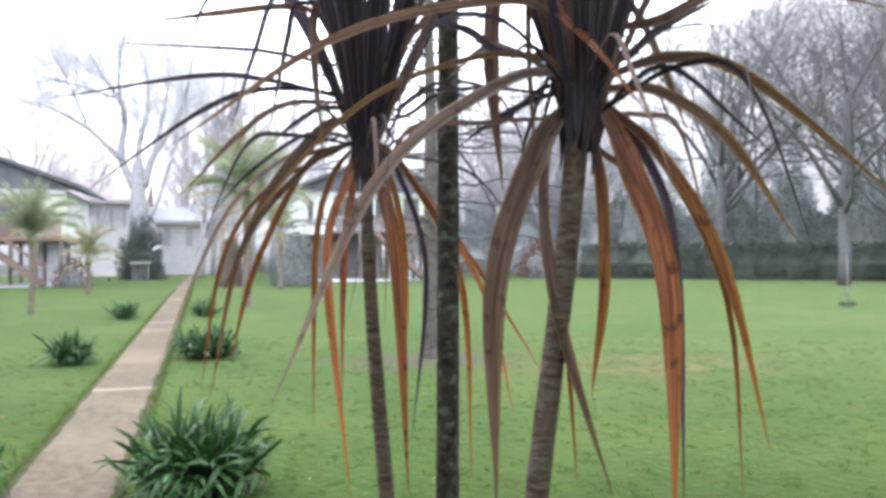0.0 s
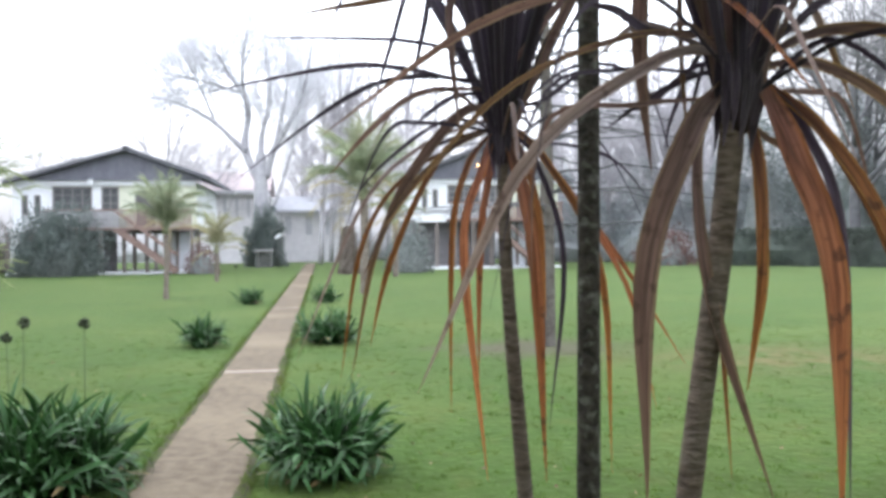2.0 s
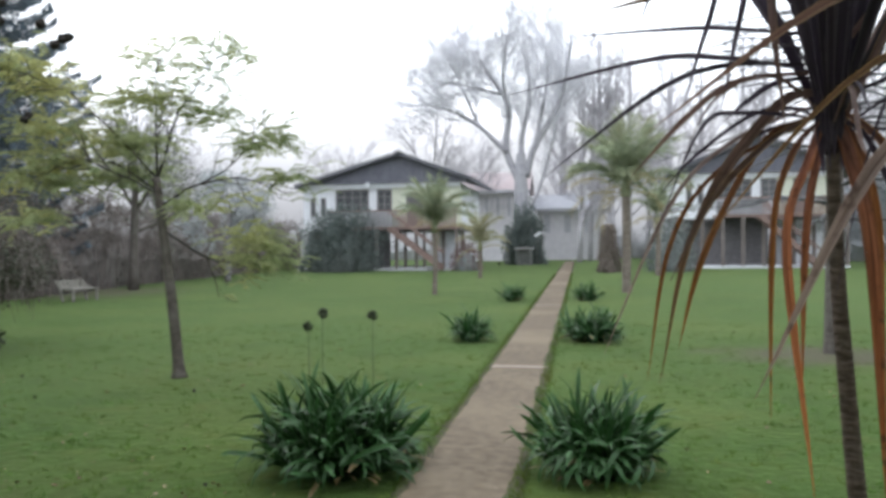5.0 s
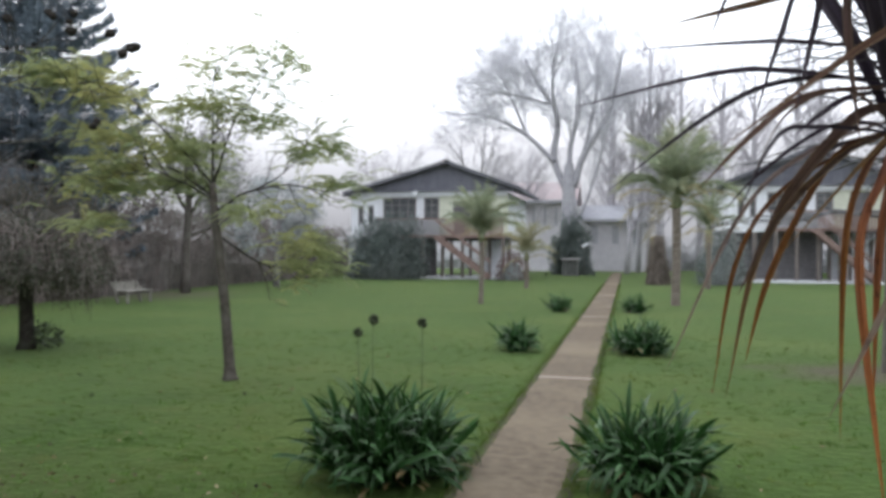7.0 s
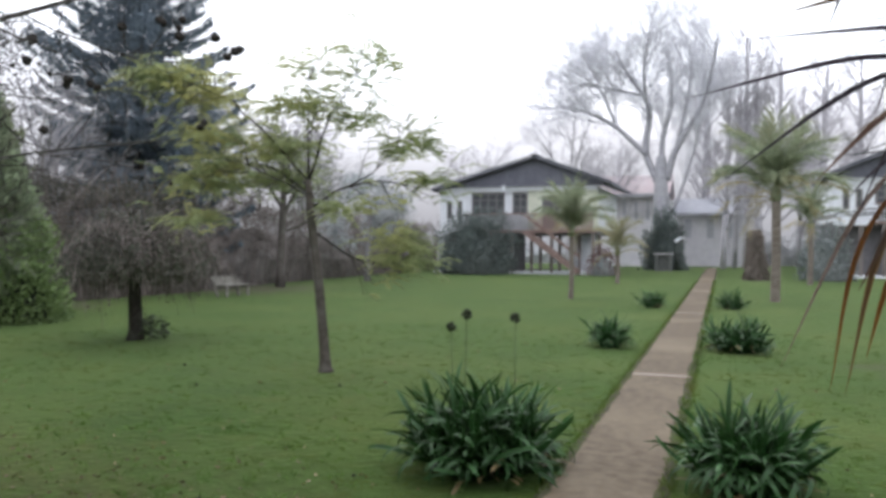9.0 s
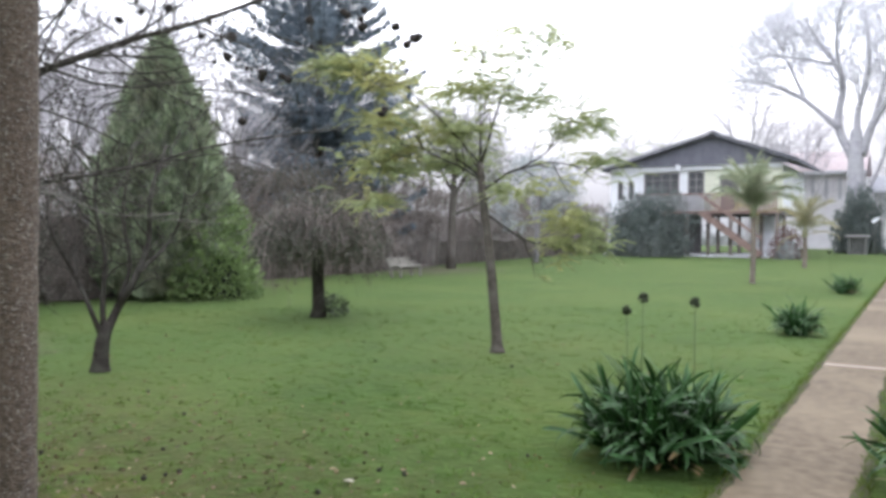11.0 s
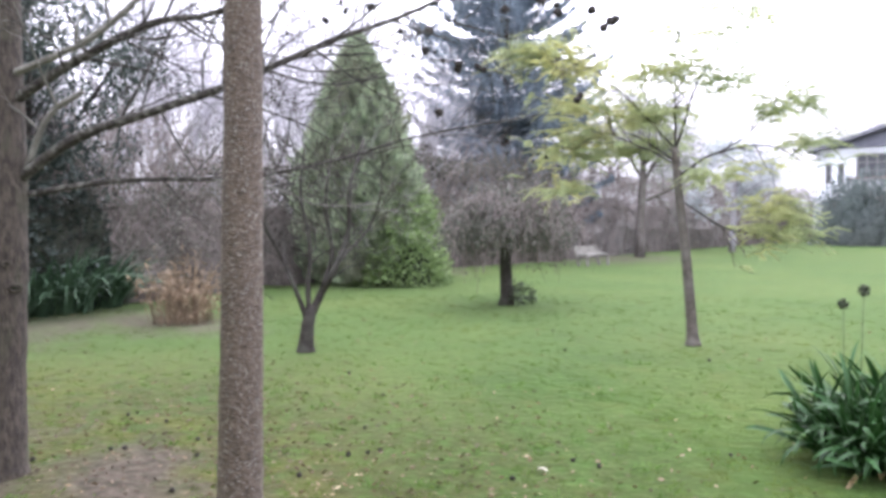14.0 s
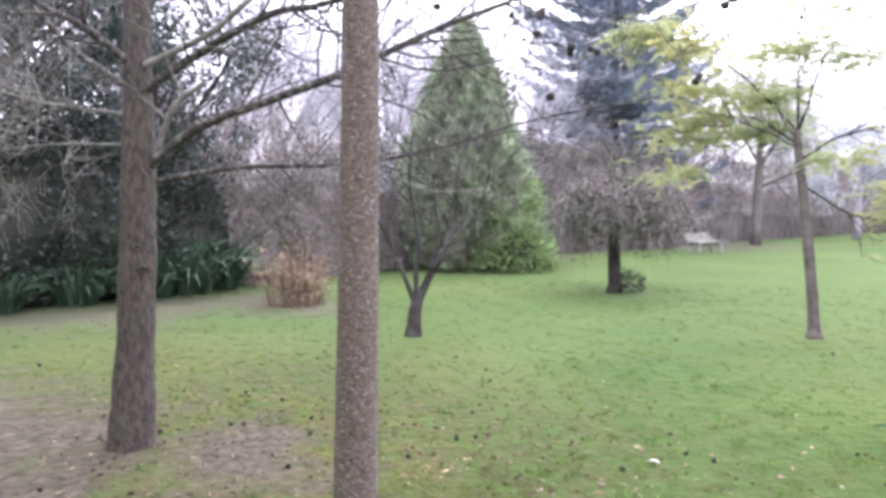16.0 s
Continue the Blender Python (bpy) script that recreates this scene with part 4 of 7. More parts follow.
def fruit_mesh(seed=1):
    """A spiny seed ball."""
    rng = np.random.default_rng(seed)
    bm = bmesh.new()
    bmesh.ops.create_icosphere(bm, subdivisions=2, radius=0.021)
    for v in bm.verts:
        v.co *= rng.uniform(0.82, 1.25)
    me = bpy.data.meshes.new("seed_ball")
    bm.to_mesh(me)
    bm.free()
    me.materials.append(FRUIT)
    return me


BALL = fruit_mesh()


BALLS = [(-3.0, 4.16, 2.81), (-3.04, 4.13, 2.78), (-2.98, 4.17, 2.83), (-3.38, 3.93, 2.98), (-3.29, 3.99, 2.94), (-3.27, 4.0, 2.99), (-3.28, 3.99, 2.89), (-3.56, 3.82, 2.93), (-3.7, 3.72, 2.58), (-3.81, 3.66, 2.6), (-3.67, 3.74, 2.56), (-3.91, 3.59, 2.3), (-3.17, 4.04, 2.35), (-3.1, 4.09, 2.89), (-4.0, 3.55, 2.7), (-3.98, 3.57, 2.83), (-4.14, 3.47, 2.83), (-4.46, 3.28, 2.98), (-4.31, 3.37, 3.0), (-4.58, 3.21, 2.93)]


def limb_tree():
    rng = np.random.default_rng(21)
    base = Vector((-5.96, 1.60, 0))
    t = thing("sweetgum_tree", "bare sweetgum with a brown flaking trunk and long lichened limbs", "tree", base)

    def local(rows):
        return [Vector(r) - base for r in rows]

    part("trunk", bark_trunk([(0, 0, -0.1), (-0.005, 0.01, 0.08), (-0.02, 0.05, 0.7), (-0.03, 0.09, 1.37), (-0.06, 0.12, 2.07), (-0.10, 0.14, 2.66), (-0.14, 0.16, 4.2), (-0.2, 0.1, 7.0)],
                             [0.185, 0.158, 0.128, 0.121, 0.111, 0.093, 0.066, 0.02], 3.0, 24, 0.07, OLD_BARK), t)
    limbs = [
        ([(-6.0, 1.73, 1.86), (-5.63, 1.99, 2.15), (-5.26, 2.31, 2.31), (-4.88, 2.64, 2.47), (-4.64, 2.87, 2.61), (-4.36, 3.16, 2.78), (-4.13, 3.46, 2.92), (-3.6, 4.1, 3.3)], 0.041, 0.012, 28, GREY_BARK),
        ([(-6.02, 1.74, 2.40), (-5.63, 2.04, 2.67), (-5.26, 2.36, 2.89), (-4.92, 2.63, 2.95), (-4.3, 3.2, 3.3)], 0.038, 0.014, 24, GREY_BARK),
        ([(-6.0, 1.72, 1.78), (-5.64, 2.27, 1.89), (-5.29, 2.88, 1.91), (-5.13, 3.16, 1.95), (-4.87, 3.57, 2.06), (-4.6, 4.1, 2.24), (-4.13, 4.87, 2.41)], 0.022, 0.006, 24, GREY_BARK),
        ([(-6.0, 1.75, 2.58), (-5.53, 2.0, 2.74), (-5.26, 2.2, 2.96), (-4.9, 2.5, 3.4)], 0.026, 0.016, 4, PALE_LIMB),
        ([(-5.95, 1.80, 1.95), (-5.73, 1.87, 2.29), (-5.51, 2.0, 2.44)], 0.022, 0.018, 2, PALE_LIMB),
        ([(-6.05, 1.72, 2.58), (-6.02, 1.39, 2.8), (-6.13, 1.11, 2.96), (-6.3, 0.5, 3.4)], 0.034, 0.013, 14, GREY_BARK),
        ([(-6.05, 1.72, 2.40), (-6.49, 1.44, 2.73), (-6.79, 1.25, 3.05), (-7.4, 0.9, 3.6)], 0.03, 0.012, 14, GREY_BARK),
        ([(-6.05, 1.72, 2.25), (-6.44, 1.3, 2.33), (-6.95, 0.83, 2.45), (-7.6, 0.2, 2.3)], 0.016, 0.005, 46, PALE_LIMB),
        ([(-6.05, 1.68, 2.05), (-6.5, 1.2, 2.05), (-7.0, 0.75, 1.95), (-7.5, 0.35, 1.8)], 0.010, 0.004, 34, PALE_LIMB),
        ([(-5.39, 2.75, 1.91), (-5.0, 3.07, 1.84), (-4.72, 3.25, 1.72), (-4.46, 3.58, 1.73)], 0.010, 0.004, 3, PALE_LIMB),
        ([(-6.08, 1.74, 3.1), (-5.6, 2.4, 3.9), (-5.0, 3.3, 4.3)], 0.04, 0.01, 14, GREY_BARK),
        ([(-6.1, 1.74, 3.5), (-6.4, 0.9, 4.2), (-6.5, 0.1, 4.5)], 0.04, 0.01, 10, GREY_BARK),
    ]
    for rows, r0, r1, kids, mat in limbs:
        line = smooth_line(local(rows), 26)
        radii = [r0 + (r1 - r0) * (i / 26) ** 0.8 for i in range(27)]
        radii = [r * (1 + 0.12 * noise.noise((p.x * 9, p.y * 9, p.z * 9))) for r, p in zip(radii, line)]
        limb = part("limb", Shape().tube(line, radii, 9).mesh("limb", mat), t)
        out, tips = [], []
        for k in range(kids):
            x = 0.22 + 0.78 * (k + rng.uniform(0, 1)) / kids
            i = min(int(x * 26), 25)
            way = (line[i + 1] - line[i]).normalized()
            d = (turned(way, rng.uniform(35, 75), rng) + Vector((0, 0, rng.uniform(-0.1, 0.35)))).normalized()
            grow(out, tips, line[i], d, rng.uniform(0.4, 1.0), min(0.010, radii[i] * 0.45), 2, 4, rng, 4, 38, 0.05, 0.14, 0.25, 0.6)
        tw = Shape()
        for pts, rad, lv in out:
            tw.tube(pts, [max(q, 0.0018) for q in rad], 4 if lv == 2 else 3, cap=False)
        if tw.v:
            part("twig_spray", tw.mesh("twig_spray", mat), limb, kind="stuff")
    # two old branch scars on the trunk
    for x, y, z, r in ((0.094, 0.043, 1.353, 0.020), (0.118, 0.083, 1.197, 0.028)):
        o = Vector((0.92, -0.38, 0))
        u = Vector((0.38, 0.92, 0))
        ring = [Vector((x, y, z)) + u * r * 1.3 * math.cos(a * math.pi / 6) + Vector((0, 0, r * 0.75 * math.sin(a * math.pi / 6))) for a in range(13)]
        sc = part("branch_scar", Shape().tube(ring, [r * 0.42] * 13, 6, cap=False).mesh("branch_scar", OLD_BARK), t)
        # no real hole: a dark plug paints the scar's inner shade
        hole = [Vector((x, y, z)) + u * r * k for k in (-0.9, -0.4, 0.4, 0.9)]
        part("hollow", Shape().tube(hole, [0.004, r * 0.5, r * 0.5, 0.004], 8).mesh("hollow", SHADE_FILL), sc, "dark plug in place of the scar's shade")
    # seed balls that still hang from thin stalks below the long limb
    hang = Shape()
    clusters = list(BALLS)
    for k in range(18):
        rows = limbs[k % 3][0]
        a, b = Vector(rows[-3]), Vector(rows[-1])
        clusters.append(tuple(a.lerp(b, rng.uniform(0, 1)) + Vector((rng.normal() * 0.25, rng.normal() * 0.25, -rng.uniform(0.1, 0.45)))))
    for k, row in enumerate(clusters):
        for extra in range(1 + (k % 3 == 0)):
            p = Vector(row) - base + Vector(rng.normal(size=3)) * 0.03 * extra
            q = p + Vector((-0.12 + rng.normal() * 0.06, rng.normal() * 0.05, rng.uniform(0.12, 0.3)))
            hang.tube([p, p.lerp(q, 0.5) + Vector((0.015, 0, 0.02)), q], [0.0018, 0.002, 0.0025], 3, cap=False)
            part("seed_ball", BALL, t, "black spiny seed ball", Matrix.Translation(p) @ Matrix.Rotation(rng.uniform(0, 6), 4, "Z") @ Matrix.Scale(rng.uniform(0.9, 1.35) if k < len(BALLS) else rng.uniform(0.5, 0.8), 4))
    part("stalk_spray", hang.mesh("stalk_spray", GREY_BARK), t, kind="stuff")


limb_tree()
near_tree = thing("pine_tree", "straight young tree trunk with rough speckled brown bark", "tree", (-2.85, 1.46, 0))
part("trunk", bark_trunk([(0.03, -0.03, -0.1), (0.03, -0.03, 0.1), (0.0, 0.0, 0.57), (-0.04, 0.05, 1.5), (-0.075, 0.09, 2.4), (-0.12, 0.12, 4.0), (-0.16, 0.15, 6.5)], [0.115, 0.096, 0.082, 0.0755, 0.068, 0.057, 0.02], 9.0, 24, 0.04), near_tree)
_o, _t = [], []
_r = np.random.default_rng(4)
for k in range(14):
    z = 3.2 + k * 0.22
    a = k * 2.4
    grow(_o, _t, Vector((-0.1, 0.1, z)), Vector((math.cos(a), math.sin(a), 0.25)).normalized(), 1.5 - 0.06 * k, 0.022, 1, 3, _r, 5, 45, 0.03, 0.1)
_s = Shape()
for pts, rad, lv in _o:
    _s.tube(pts, rad, 4, cap=False)
part("branch_tier", _s.mesh("branch_tier", GREY_BARK), near_tree, kind="stuff")


# ---- the feathery yellow tree ----
def feather_tree():
    rng = np.random.default_rng(17)
    base = Vector((-5.15, 9.45, 0))
    t = thing("robinia_tree", "young tree with a slim leaning trunk and feathery yellow-green leaves", "tree", base)

    def L(*rows):
        return [Vector(r) - base for r in rows]

    part("trunk", Shape().tube(smooth_line(L((-5.13, 9.45, -0.05), (-5.15, 9.44, 0.3), (-5.20, 9.42, 0.92), (-5.26, 9.40, 1.5), (-5.33, 9.38, 2.1), (-5.36, 9.37, 2.5)), 20), [0.12, 0.088, 0.076] + [0.07 - 0.0014 * i for i in range(18)], 12).mesh("trunk", MID_DARK), t)
    limbs = [
        (L((-5.33, 9.38, 2.15), (-4.9, 9.6, 2.40), (-4.5, 9.85, 2.5), (-3.85, 10.2, 2.35)), 0.035),
        (L((-5.26, 9.40, 1.8), (-4.78, 9.66, 1.46), (-4.4, 9.9, 1.36)), 0.025),
        (L((-5.36, 9.37, 2.5), (-5.17, 9.5, 3.2), (-4.68, 9.8, 4.15)), 0.035),
        (L((-5.36, 9.37, 2.5), (-5.9, 9.0, 3.2), (-6.4, 8.7, 3.6), (-6.9, 8.4, 3.75)), 0.026),
        (L((-5.3, 9.4, 2.3), (-5.9, 9.2, 2.7), (-6.4, 8.8, 2.6), (-6.75, 8.5, 2.1)), 0.03),
        (L((-5.36, 9.37, 2.5), (-5.4, 9.4, 3.2), (-5.38, 9.45, 4.0)), 0.03),
        (L((-4.9, 9.6, 2.40), (-4.5, 10.0, 2.8), (-4.15, 10.1, 3.1)), 0.02),
        (L((-5.36, 9.37, 2.4), (-5.8, 9.8, 2.7), (-6.1, 10.2, 3.0)), 0.03),
        (L((-5.34, 9.37, 2.3), (-5.6, 9.0, 2.5), (-5.9, 8.5, 2.7)), 0.03),
    ]
    heads = []
    for rows, r in limbs:
        line = smooth_line(rows, 14)
        line = [p + Vector((0.05 * noise.noise((p.x * 3, p.y * 3, p.z * 3)), 0.05 * noise.noise((p.y * 3, p.z * 3, 5)), 0.06 * noise.noise((p.z * 3, p.x * 3, 8)))) for p in line]
        limb = part("limb", Shape().tube(line, [0.58 * r * (1 - 0.8 * i / 14) for i in range(15)], 7).mesh("limb", DARK_BARK), t)
        out, tips = [], []
        for k in range(8):
            i = int(4 + 10 * (k + rng.uniform(0, 1)) / 8)
            i = min(i, 13)
            grow(out, tips, line[i], turned((line[i + 1] - line[i]).normalized(), rng.uniform(30, 70), rng), rng.uniform(0.3, 0.6), 0.009, 2, 3, rng, 3, 40, 0.06, 0.15)
        sh = Shape()
        for pts, rad, lv in out:
            sh.tube(pts, rad, 3, cap=False)
            heads += [(pts[-1], (pts[-1] - pts[-2]).normalized()), (pts[len(pts) // 2], (pts[-1] - pts[-2]).normalized())]
        part("twig_spray", sh.mesh("twig_spray", MID_DARK), limb, kind="stuff")
        heads.append((line[-1], (line[-1] - line[-2]).normalized()))
    # pinnate leaves in layered clumps: thin stalks carrying paired leaflets
    centre, ways, stalks = [], [], Shape()
    clumps = [(0.32, 70, (-6.92, 8.68, 3.76)), (0.2, 26, (-7.1, 8.42, 3.78)), (0.24, 36, (-6.6, 8.87, 3.56)), (0.28, 54, (-6.42, 8.81, 3.04)), (0.28, 54, (-6.38, 8.93, 2.66)), (0.24, 40, (-6.4, 8.62, 2.42)), (0.17, 28, (-6.52, 8.6, 1.97)), (0.26, 44, (-5.9, 9.37, 2.9)), (0.26, 42, (-5.8, 9.6, 2.52)), (0.24, 34, (-5.34, 9.42, 3.45)), (0.34, 20, (-5.34, 9.42, 4.0)), (0.30, 12, (-5.36, 9.42, 3.75)), (0.34, 20, (-4.65, 9.8, 4.13)), (0.26, 10, (-4.75, 9.74, 3.86)), (0.22, 30, (-4.79, 9.79, 3.3)), (0.26, 42, (-4.19, 10.07, 2.98)), (0.2, 26, (-4.0, 10.23, 2.54)), (0.17, 22, (-4.28, 9.75, 1.76)), (0.18, 24, (-4.08, 9.75, 1.64)), (0.17, 22, (-4.22, 9.75, 1.50)), (0.16, 20, (-4.02, 9.75, 1.38)), (0.24, 34, (-4.94, 9.55, 2.12)), (0.16, 20, (-5.66, 9.23, 3.44)), (0.26, 38, (-6.1, 9.09, 2.46)), (0.2, 24, (-5.45, 9.3, 2.95))]
    tufts = [(c, w) for c, w in heads[::3]]
    for spread, count, at in clumps:
        for _ in range(int(count * 1.4)):
            o = rng.normal(size=3) * spread * 0.5
            tufts.append((Vector(at) - base + Vector((o[0] * 1.15, o[1] * 1.15, o[2] * 0.5)), Vector((o[0], o[1], 0.25 * abs(o[2]))).normalized() if spread > 0.1 else Vector((o[0], o[1], o[2] + 0.02)).normalized()))
    for c, w in tufts:
        d = w * 0.8 + Vector(rng.normal(size=3)) * 0.55
        d = Vector((d.x, d.y, d.z * 0.4 + 0.05)).normalized()
        ln = rng.uniform(0.26, 0.46)
        mid = c + d * ln * 0.5 + Vector((0, 0, 0.02))
        end = c + d * ln + Vector((0, 0, -0.06))
        stalks.tube([c, mid, end], [0.0025, 0.002, 0.0015], 3, cap=False)
        s = d.cross(Vector((0, 0, 1))).normalized() if abs(d.z) < 0.95 else Vector((1, 0, 0))
        for i in range(14):
            q = c.lerp(mid, i / 7) if i < 7 else mid.lerp(end, (i - 7) / 7)
            for sg in (-1, 1):
                centre.append(tuple(q))
                ways.append(tuple(s * sg + d * 0.6 + Vector((0, 0, -0.3))))
    part("stalk_spray", stalks.mesh("stalk_spray", FEATHER), t, kind="stuff")
    part("foliage", cards("foliage", centre, ways, 0.064, 0.018, FEATHER, rng), t, kind="stuff")


feather_tree()


# ---- low trees of the lawn ----
def v_tree():
    """Three dark stems from a low fork, under a dense tangle of fine twigs."""
    rng = np.random.default_rng(31)
    t = thing("plum_tree", "small bare tree forking low into dark lichened stems", "tree", (-8.3, 5.75, 0))
    part("trunk", Shape().tube([(-0.02, 0, -0.05), (-0.02, 0, 0.03), (-0.01, 0, 0.12), (0.01, 0.01, 0.32), (0.04, 0.03, 0.46), (0.05, 0.04, 0.56)], [0.13, 0.108, 0.092, 0.08, 0.07, 0.03], 12).mesh("trunk", DARK_BARK), t)
    across = Vector((0.74, 0.67, 0))
    stems = [([(0.0, 0.40), (-0.12, 0.75), (-0.3, 1.15), (-0.48, 1.6), (-0.55, 2.1)], 0.034), ([(0.03, 0.42), (0.02, 0.8), (0.05, 1.3), (-0.05, 1.9), (0.0, 2.5)], 0.038),
             ([(0.05, 0.42), (0.18, 0.72), (0.36, 1.02), (0.5, 1.45), (0.55, 2.0), (0.7, 2.6)], 0.055), ([(0.2, 0.78), (0.3, 1.2), (0.25, 1.8), (0.32, 2.5)], 0.03), ([(0.4, 1.1), (0.75, 1.5), (0.95, 2.0)], 0.025)]
    for rows, r in stems:
        line = smooth_line([across * u + Vector((-0.3 * u * (k % 2), 0.3 * u * (k % 2), z)) for k, (u, z) in enumerate(rows)], 16)
        s = part("stem", Shape().tube(line, [r * (1 - 0.7 * i / 16) for i in range(17)], 8).mesh("stem", DARK_BARK), t)
        out, tips = [], []
        for k in range(8):
            i = min(15, int(5 + 11 * (k + rng.uniform(0, 1)) / 8))
            d = turned((line[i + 1] - line[i]).normalized(), rng.uniform(35, 80), rng)
            grow(out, tips, line[i], d, rng.uniform(0.5, 1.0), min(0.012, r * 0.3), 2, 4, rng, [0, 0, 4, 3], 46, 0.05, 0.2, 0.2, 0.62)
        tw = Shape()
        for pts, rad, lv in out:
            tw.tube(pts, rad, 3, cap=False)
        part("twig_spray", tw.mesh("twig_spray", DARK_BARK), s, kind="stuff")


def weeping_tree():
    rng = np.random.default_rng(37)
    t = thing("weeping_tree", "small weeping tree with a tangled dome of bare brown twigs", "tree", (-9.85, 11.42, 0), scale=0.97)
    part("trunk", Shape().tube([(0, 0, -0.05), (0.02, 0, 0.15), (-0.03, 0.02, 0.8), (0.03, 0, 1.5)], [0.17, 0.13, 0.108, 0.095], 10).mesh("trunk", DARK_BARK), t)
    out, tw, lv = Shape(), Shape(), []
    for k in range(26):
        a = k * 2.4 + rng.uniform(-0.2, 0.2)
        reach, up = rng.uniform(0.35, 1.05), rng.uniform(0.3, 1.0)
        o = Vector((math.cos(a), math.sin(a), 0))
        line = smooth_line([Vector((0, 0, 1.35)), o * reach * 0.5 + Vector((0, 0, 1.55 + up * 0.5)), o * reach + Vector((0, 0, 1.45 + up * 0.55)), o * reach * 1.35 + Vector((0, 0, rng.uniform(0.9, 1.5)))], 10)
        out.tube(line, [0.035 * (1 - 0.8 * i / 10) for i in range(11)], 5, cap=False)
        for j in range(60):
            p = line[int(rng.integers(2, 11))] + Vector(rng.normal(size=3)) * 0.05
            d = o * rng.uniform(-0.2, 0.5) + Vector(rng.normal(size=3)) * 0.35
            ln = rng.uniform(0.2, 0.6)
            q = p + d * ln * 0.5 + Vector((0, 0, 0.05))
            e = p + d * ln + Vector((0, 0, -ln * 0.75))
            tw.tube([p, q, e], [0.006, 0.0045, 0.003], 3, cap=False)
            lv += [tuple(p.lerp(e, rng.uniform(0, 0.8)) + Vector(rng.normal(size=3)) * 0.06) for _ in range(4)]
    # pale old shoots that bend over the top
    for k in range(14):
        a = k * 2.4 + rng.uniform(-0.3, 0.3)
        o = Vector((math.cos(a), math.sin(a), 0))
        u, z = rng.uniform(0.3, 0.9), rng.uniform(1.95, 2.35)
        line = smooth_line([o * u * 0.2 + Vector((0, 0, z - 0.2)), o * u * 0.6 + Vector((0, 0, z)), o * u + Vector((0.1, 0, z - 0.05)), o * u * 1.25 + Vector((0, 0.1, z - rng.uniform(0.3, 0.6)))], 8)
        part("shoot", Shape().tube(line, [0.016 - 0.0014 * i for i in range(9)], 5).mesh("shoot", PALE_LIMB), t, "pale bent shoot")
    part("limb_ring", out.mesh("limb_ring", DARK_BARK), t, kind="stuff")
    part("twig_spray", tw.mesh("twig_spray", BROWN_TWIG), t, kind="stuff")
    part("dead_foliage", cards("dead_foliage", lv, rng.normal(size=(len(lv), 3)) + [0, 0, -0.6], 0.07, 0.035, MID_TWIG, rng), t, kind="stuff")
    n = 6000
    v = rng.normal(size=(n, 3))
    v[:, 2] = np.abs(v[:, 2])
    v /= np.linalg.norm(v, axis=1, keepdims=True)
    c = v * rng.uniform(0.55, 1.0, (n, 1)) * [1.35, 1.35, 1.05] + [0, 0, 1.15] + rng.normal(size=(n, 3)) * 0.12
    part("small_foliage", cards("small_foliage", c, rng.normal(size=(n, 3)) + [0, 0, -0.5], 0.08, 0.035, DUSKY, rng), t, kind="stuff")
    n = 2400
    v = rng.normal(size=(n, 3))
    v[:, 2] = np.abs(v[:, 2])
    v /= np.linalg.norm(v, axis=1, keepdims=True)
    c = v * rng.uniform(0.6, 1.02, (n, 1)) * [1.3, 1.3, 1.0] + [0, 0, 1.1] + rng.normal(size=(n, 3)) * 0.12
    part("dark_foliage", cards("dark_foliage", c, rng.normal(size=(n, 3)) + [0, 0, -0.5], 0.08, 0.035, HEDGE, rng), t, kind="stuff")
    n = 260
    part("foot_growth", cards("foot_growth", in_ball(rng, n, 0.28) * [1, 1, 0.8] + [0.28, 0.15, 0.2], rng.normal(size=(n, 3)), 0.10, 0.04, HEDGE, rng), t, kind="stuff")


v_tree(), weeping_tree()


# ---- evergreens ----
def cone_tree():
    """A dense conical cypress of upright sprays round a core coloured as inner shade."""
    rng = np.random.default_rng(41)
    H, R = 6.0, 1.72
    t = thing("cypress_tree", "tall conical green cypress with dense scale foliage", "tree", (-15.6, 12.7, 0))
    part("trunk", Shape().tube([(0, 0, -0.05), (0, 0, 2), (0, 0, H * 0.9)], [0.2, 0.14, 0.03], 8).mesh("trunk", DARK_BARK), t)
    n = 34000
    z = H * (1 - rng.uniform(0, 1, n) ** 0.6)
    a = rng.uniform(0, 2 * np.pi, n)
    prof = R * np.clip(1 - (z / H) ** 2.5, 0.02, 1) * np.clip(0.84 + z / 6, 0, 1)
    lump = 0.82 + 0.10 * np.sin(a * 5 + z * 2.3) + 0.11 * np.sin(a * 11 - z * 4.1) + 0.09 * np.sin(a * 17 + z * 9.0)
    r = prof * lump * rng.uniform(0.72, 1.04, n)
    c = np.stack([r * np.cos(a), r * np.sin(a), z + 0.05], 1)
    w = np.stack([np.cos(a) * 0.55, np.sin(a) * 0.55, np.ones(n)], 1) + rng.normal(size=(n, 3)) * 0.25
    part("foliage", cards("foliage", c, w, 0.21, 0.075, THUJA, rng), t, kind="stuff")
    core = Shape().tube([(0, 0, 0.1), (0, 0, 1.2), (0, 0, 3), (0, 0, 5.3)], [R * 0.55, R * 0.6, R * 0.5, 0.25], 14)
    part("inner_shade", core.mesh("inner_shade", THICKET_INNER), t, "solid core filling the inner shade")


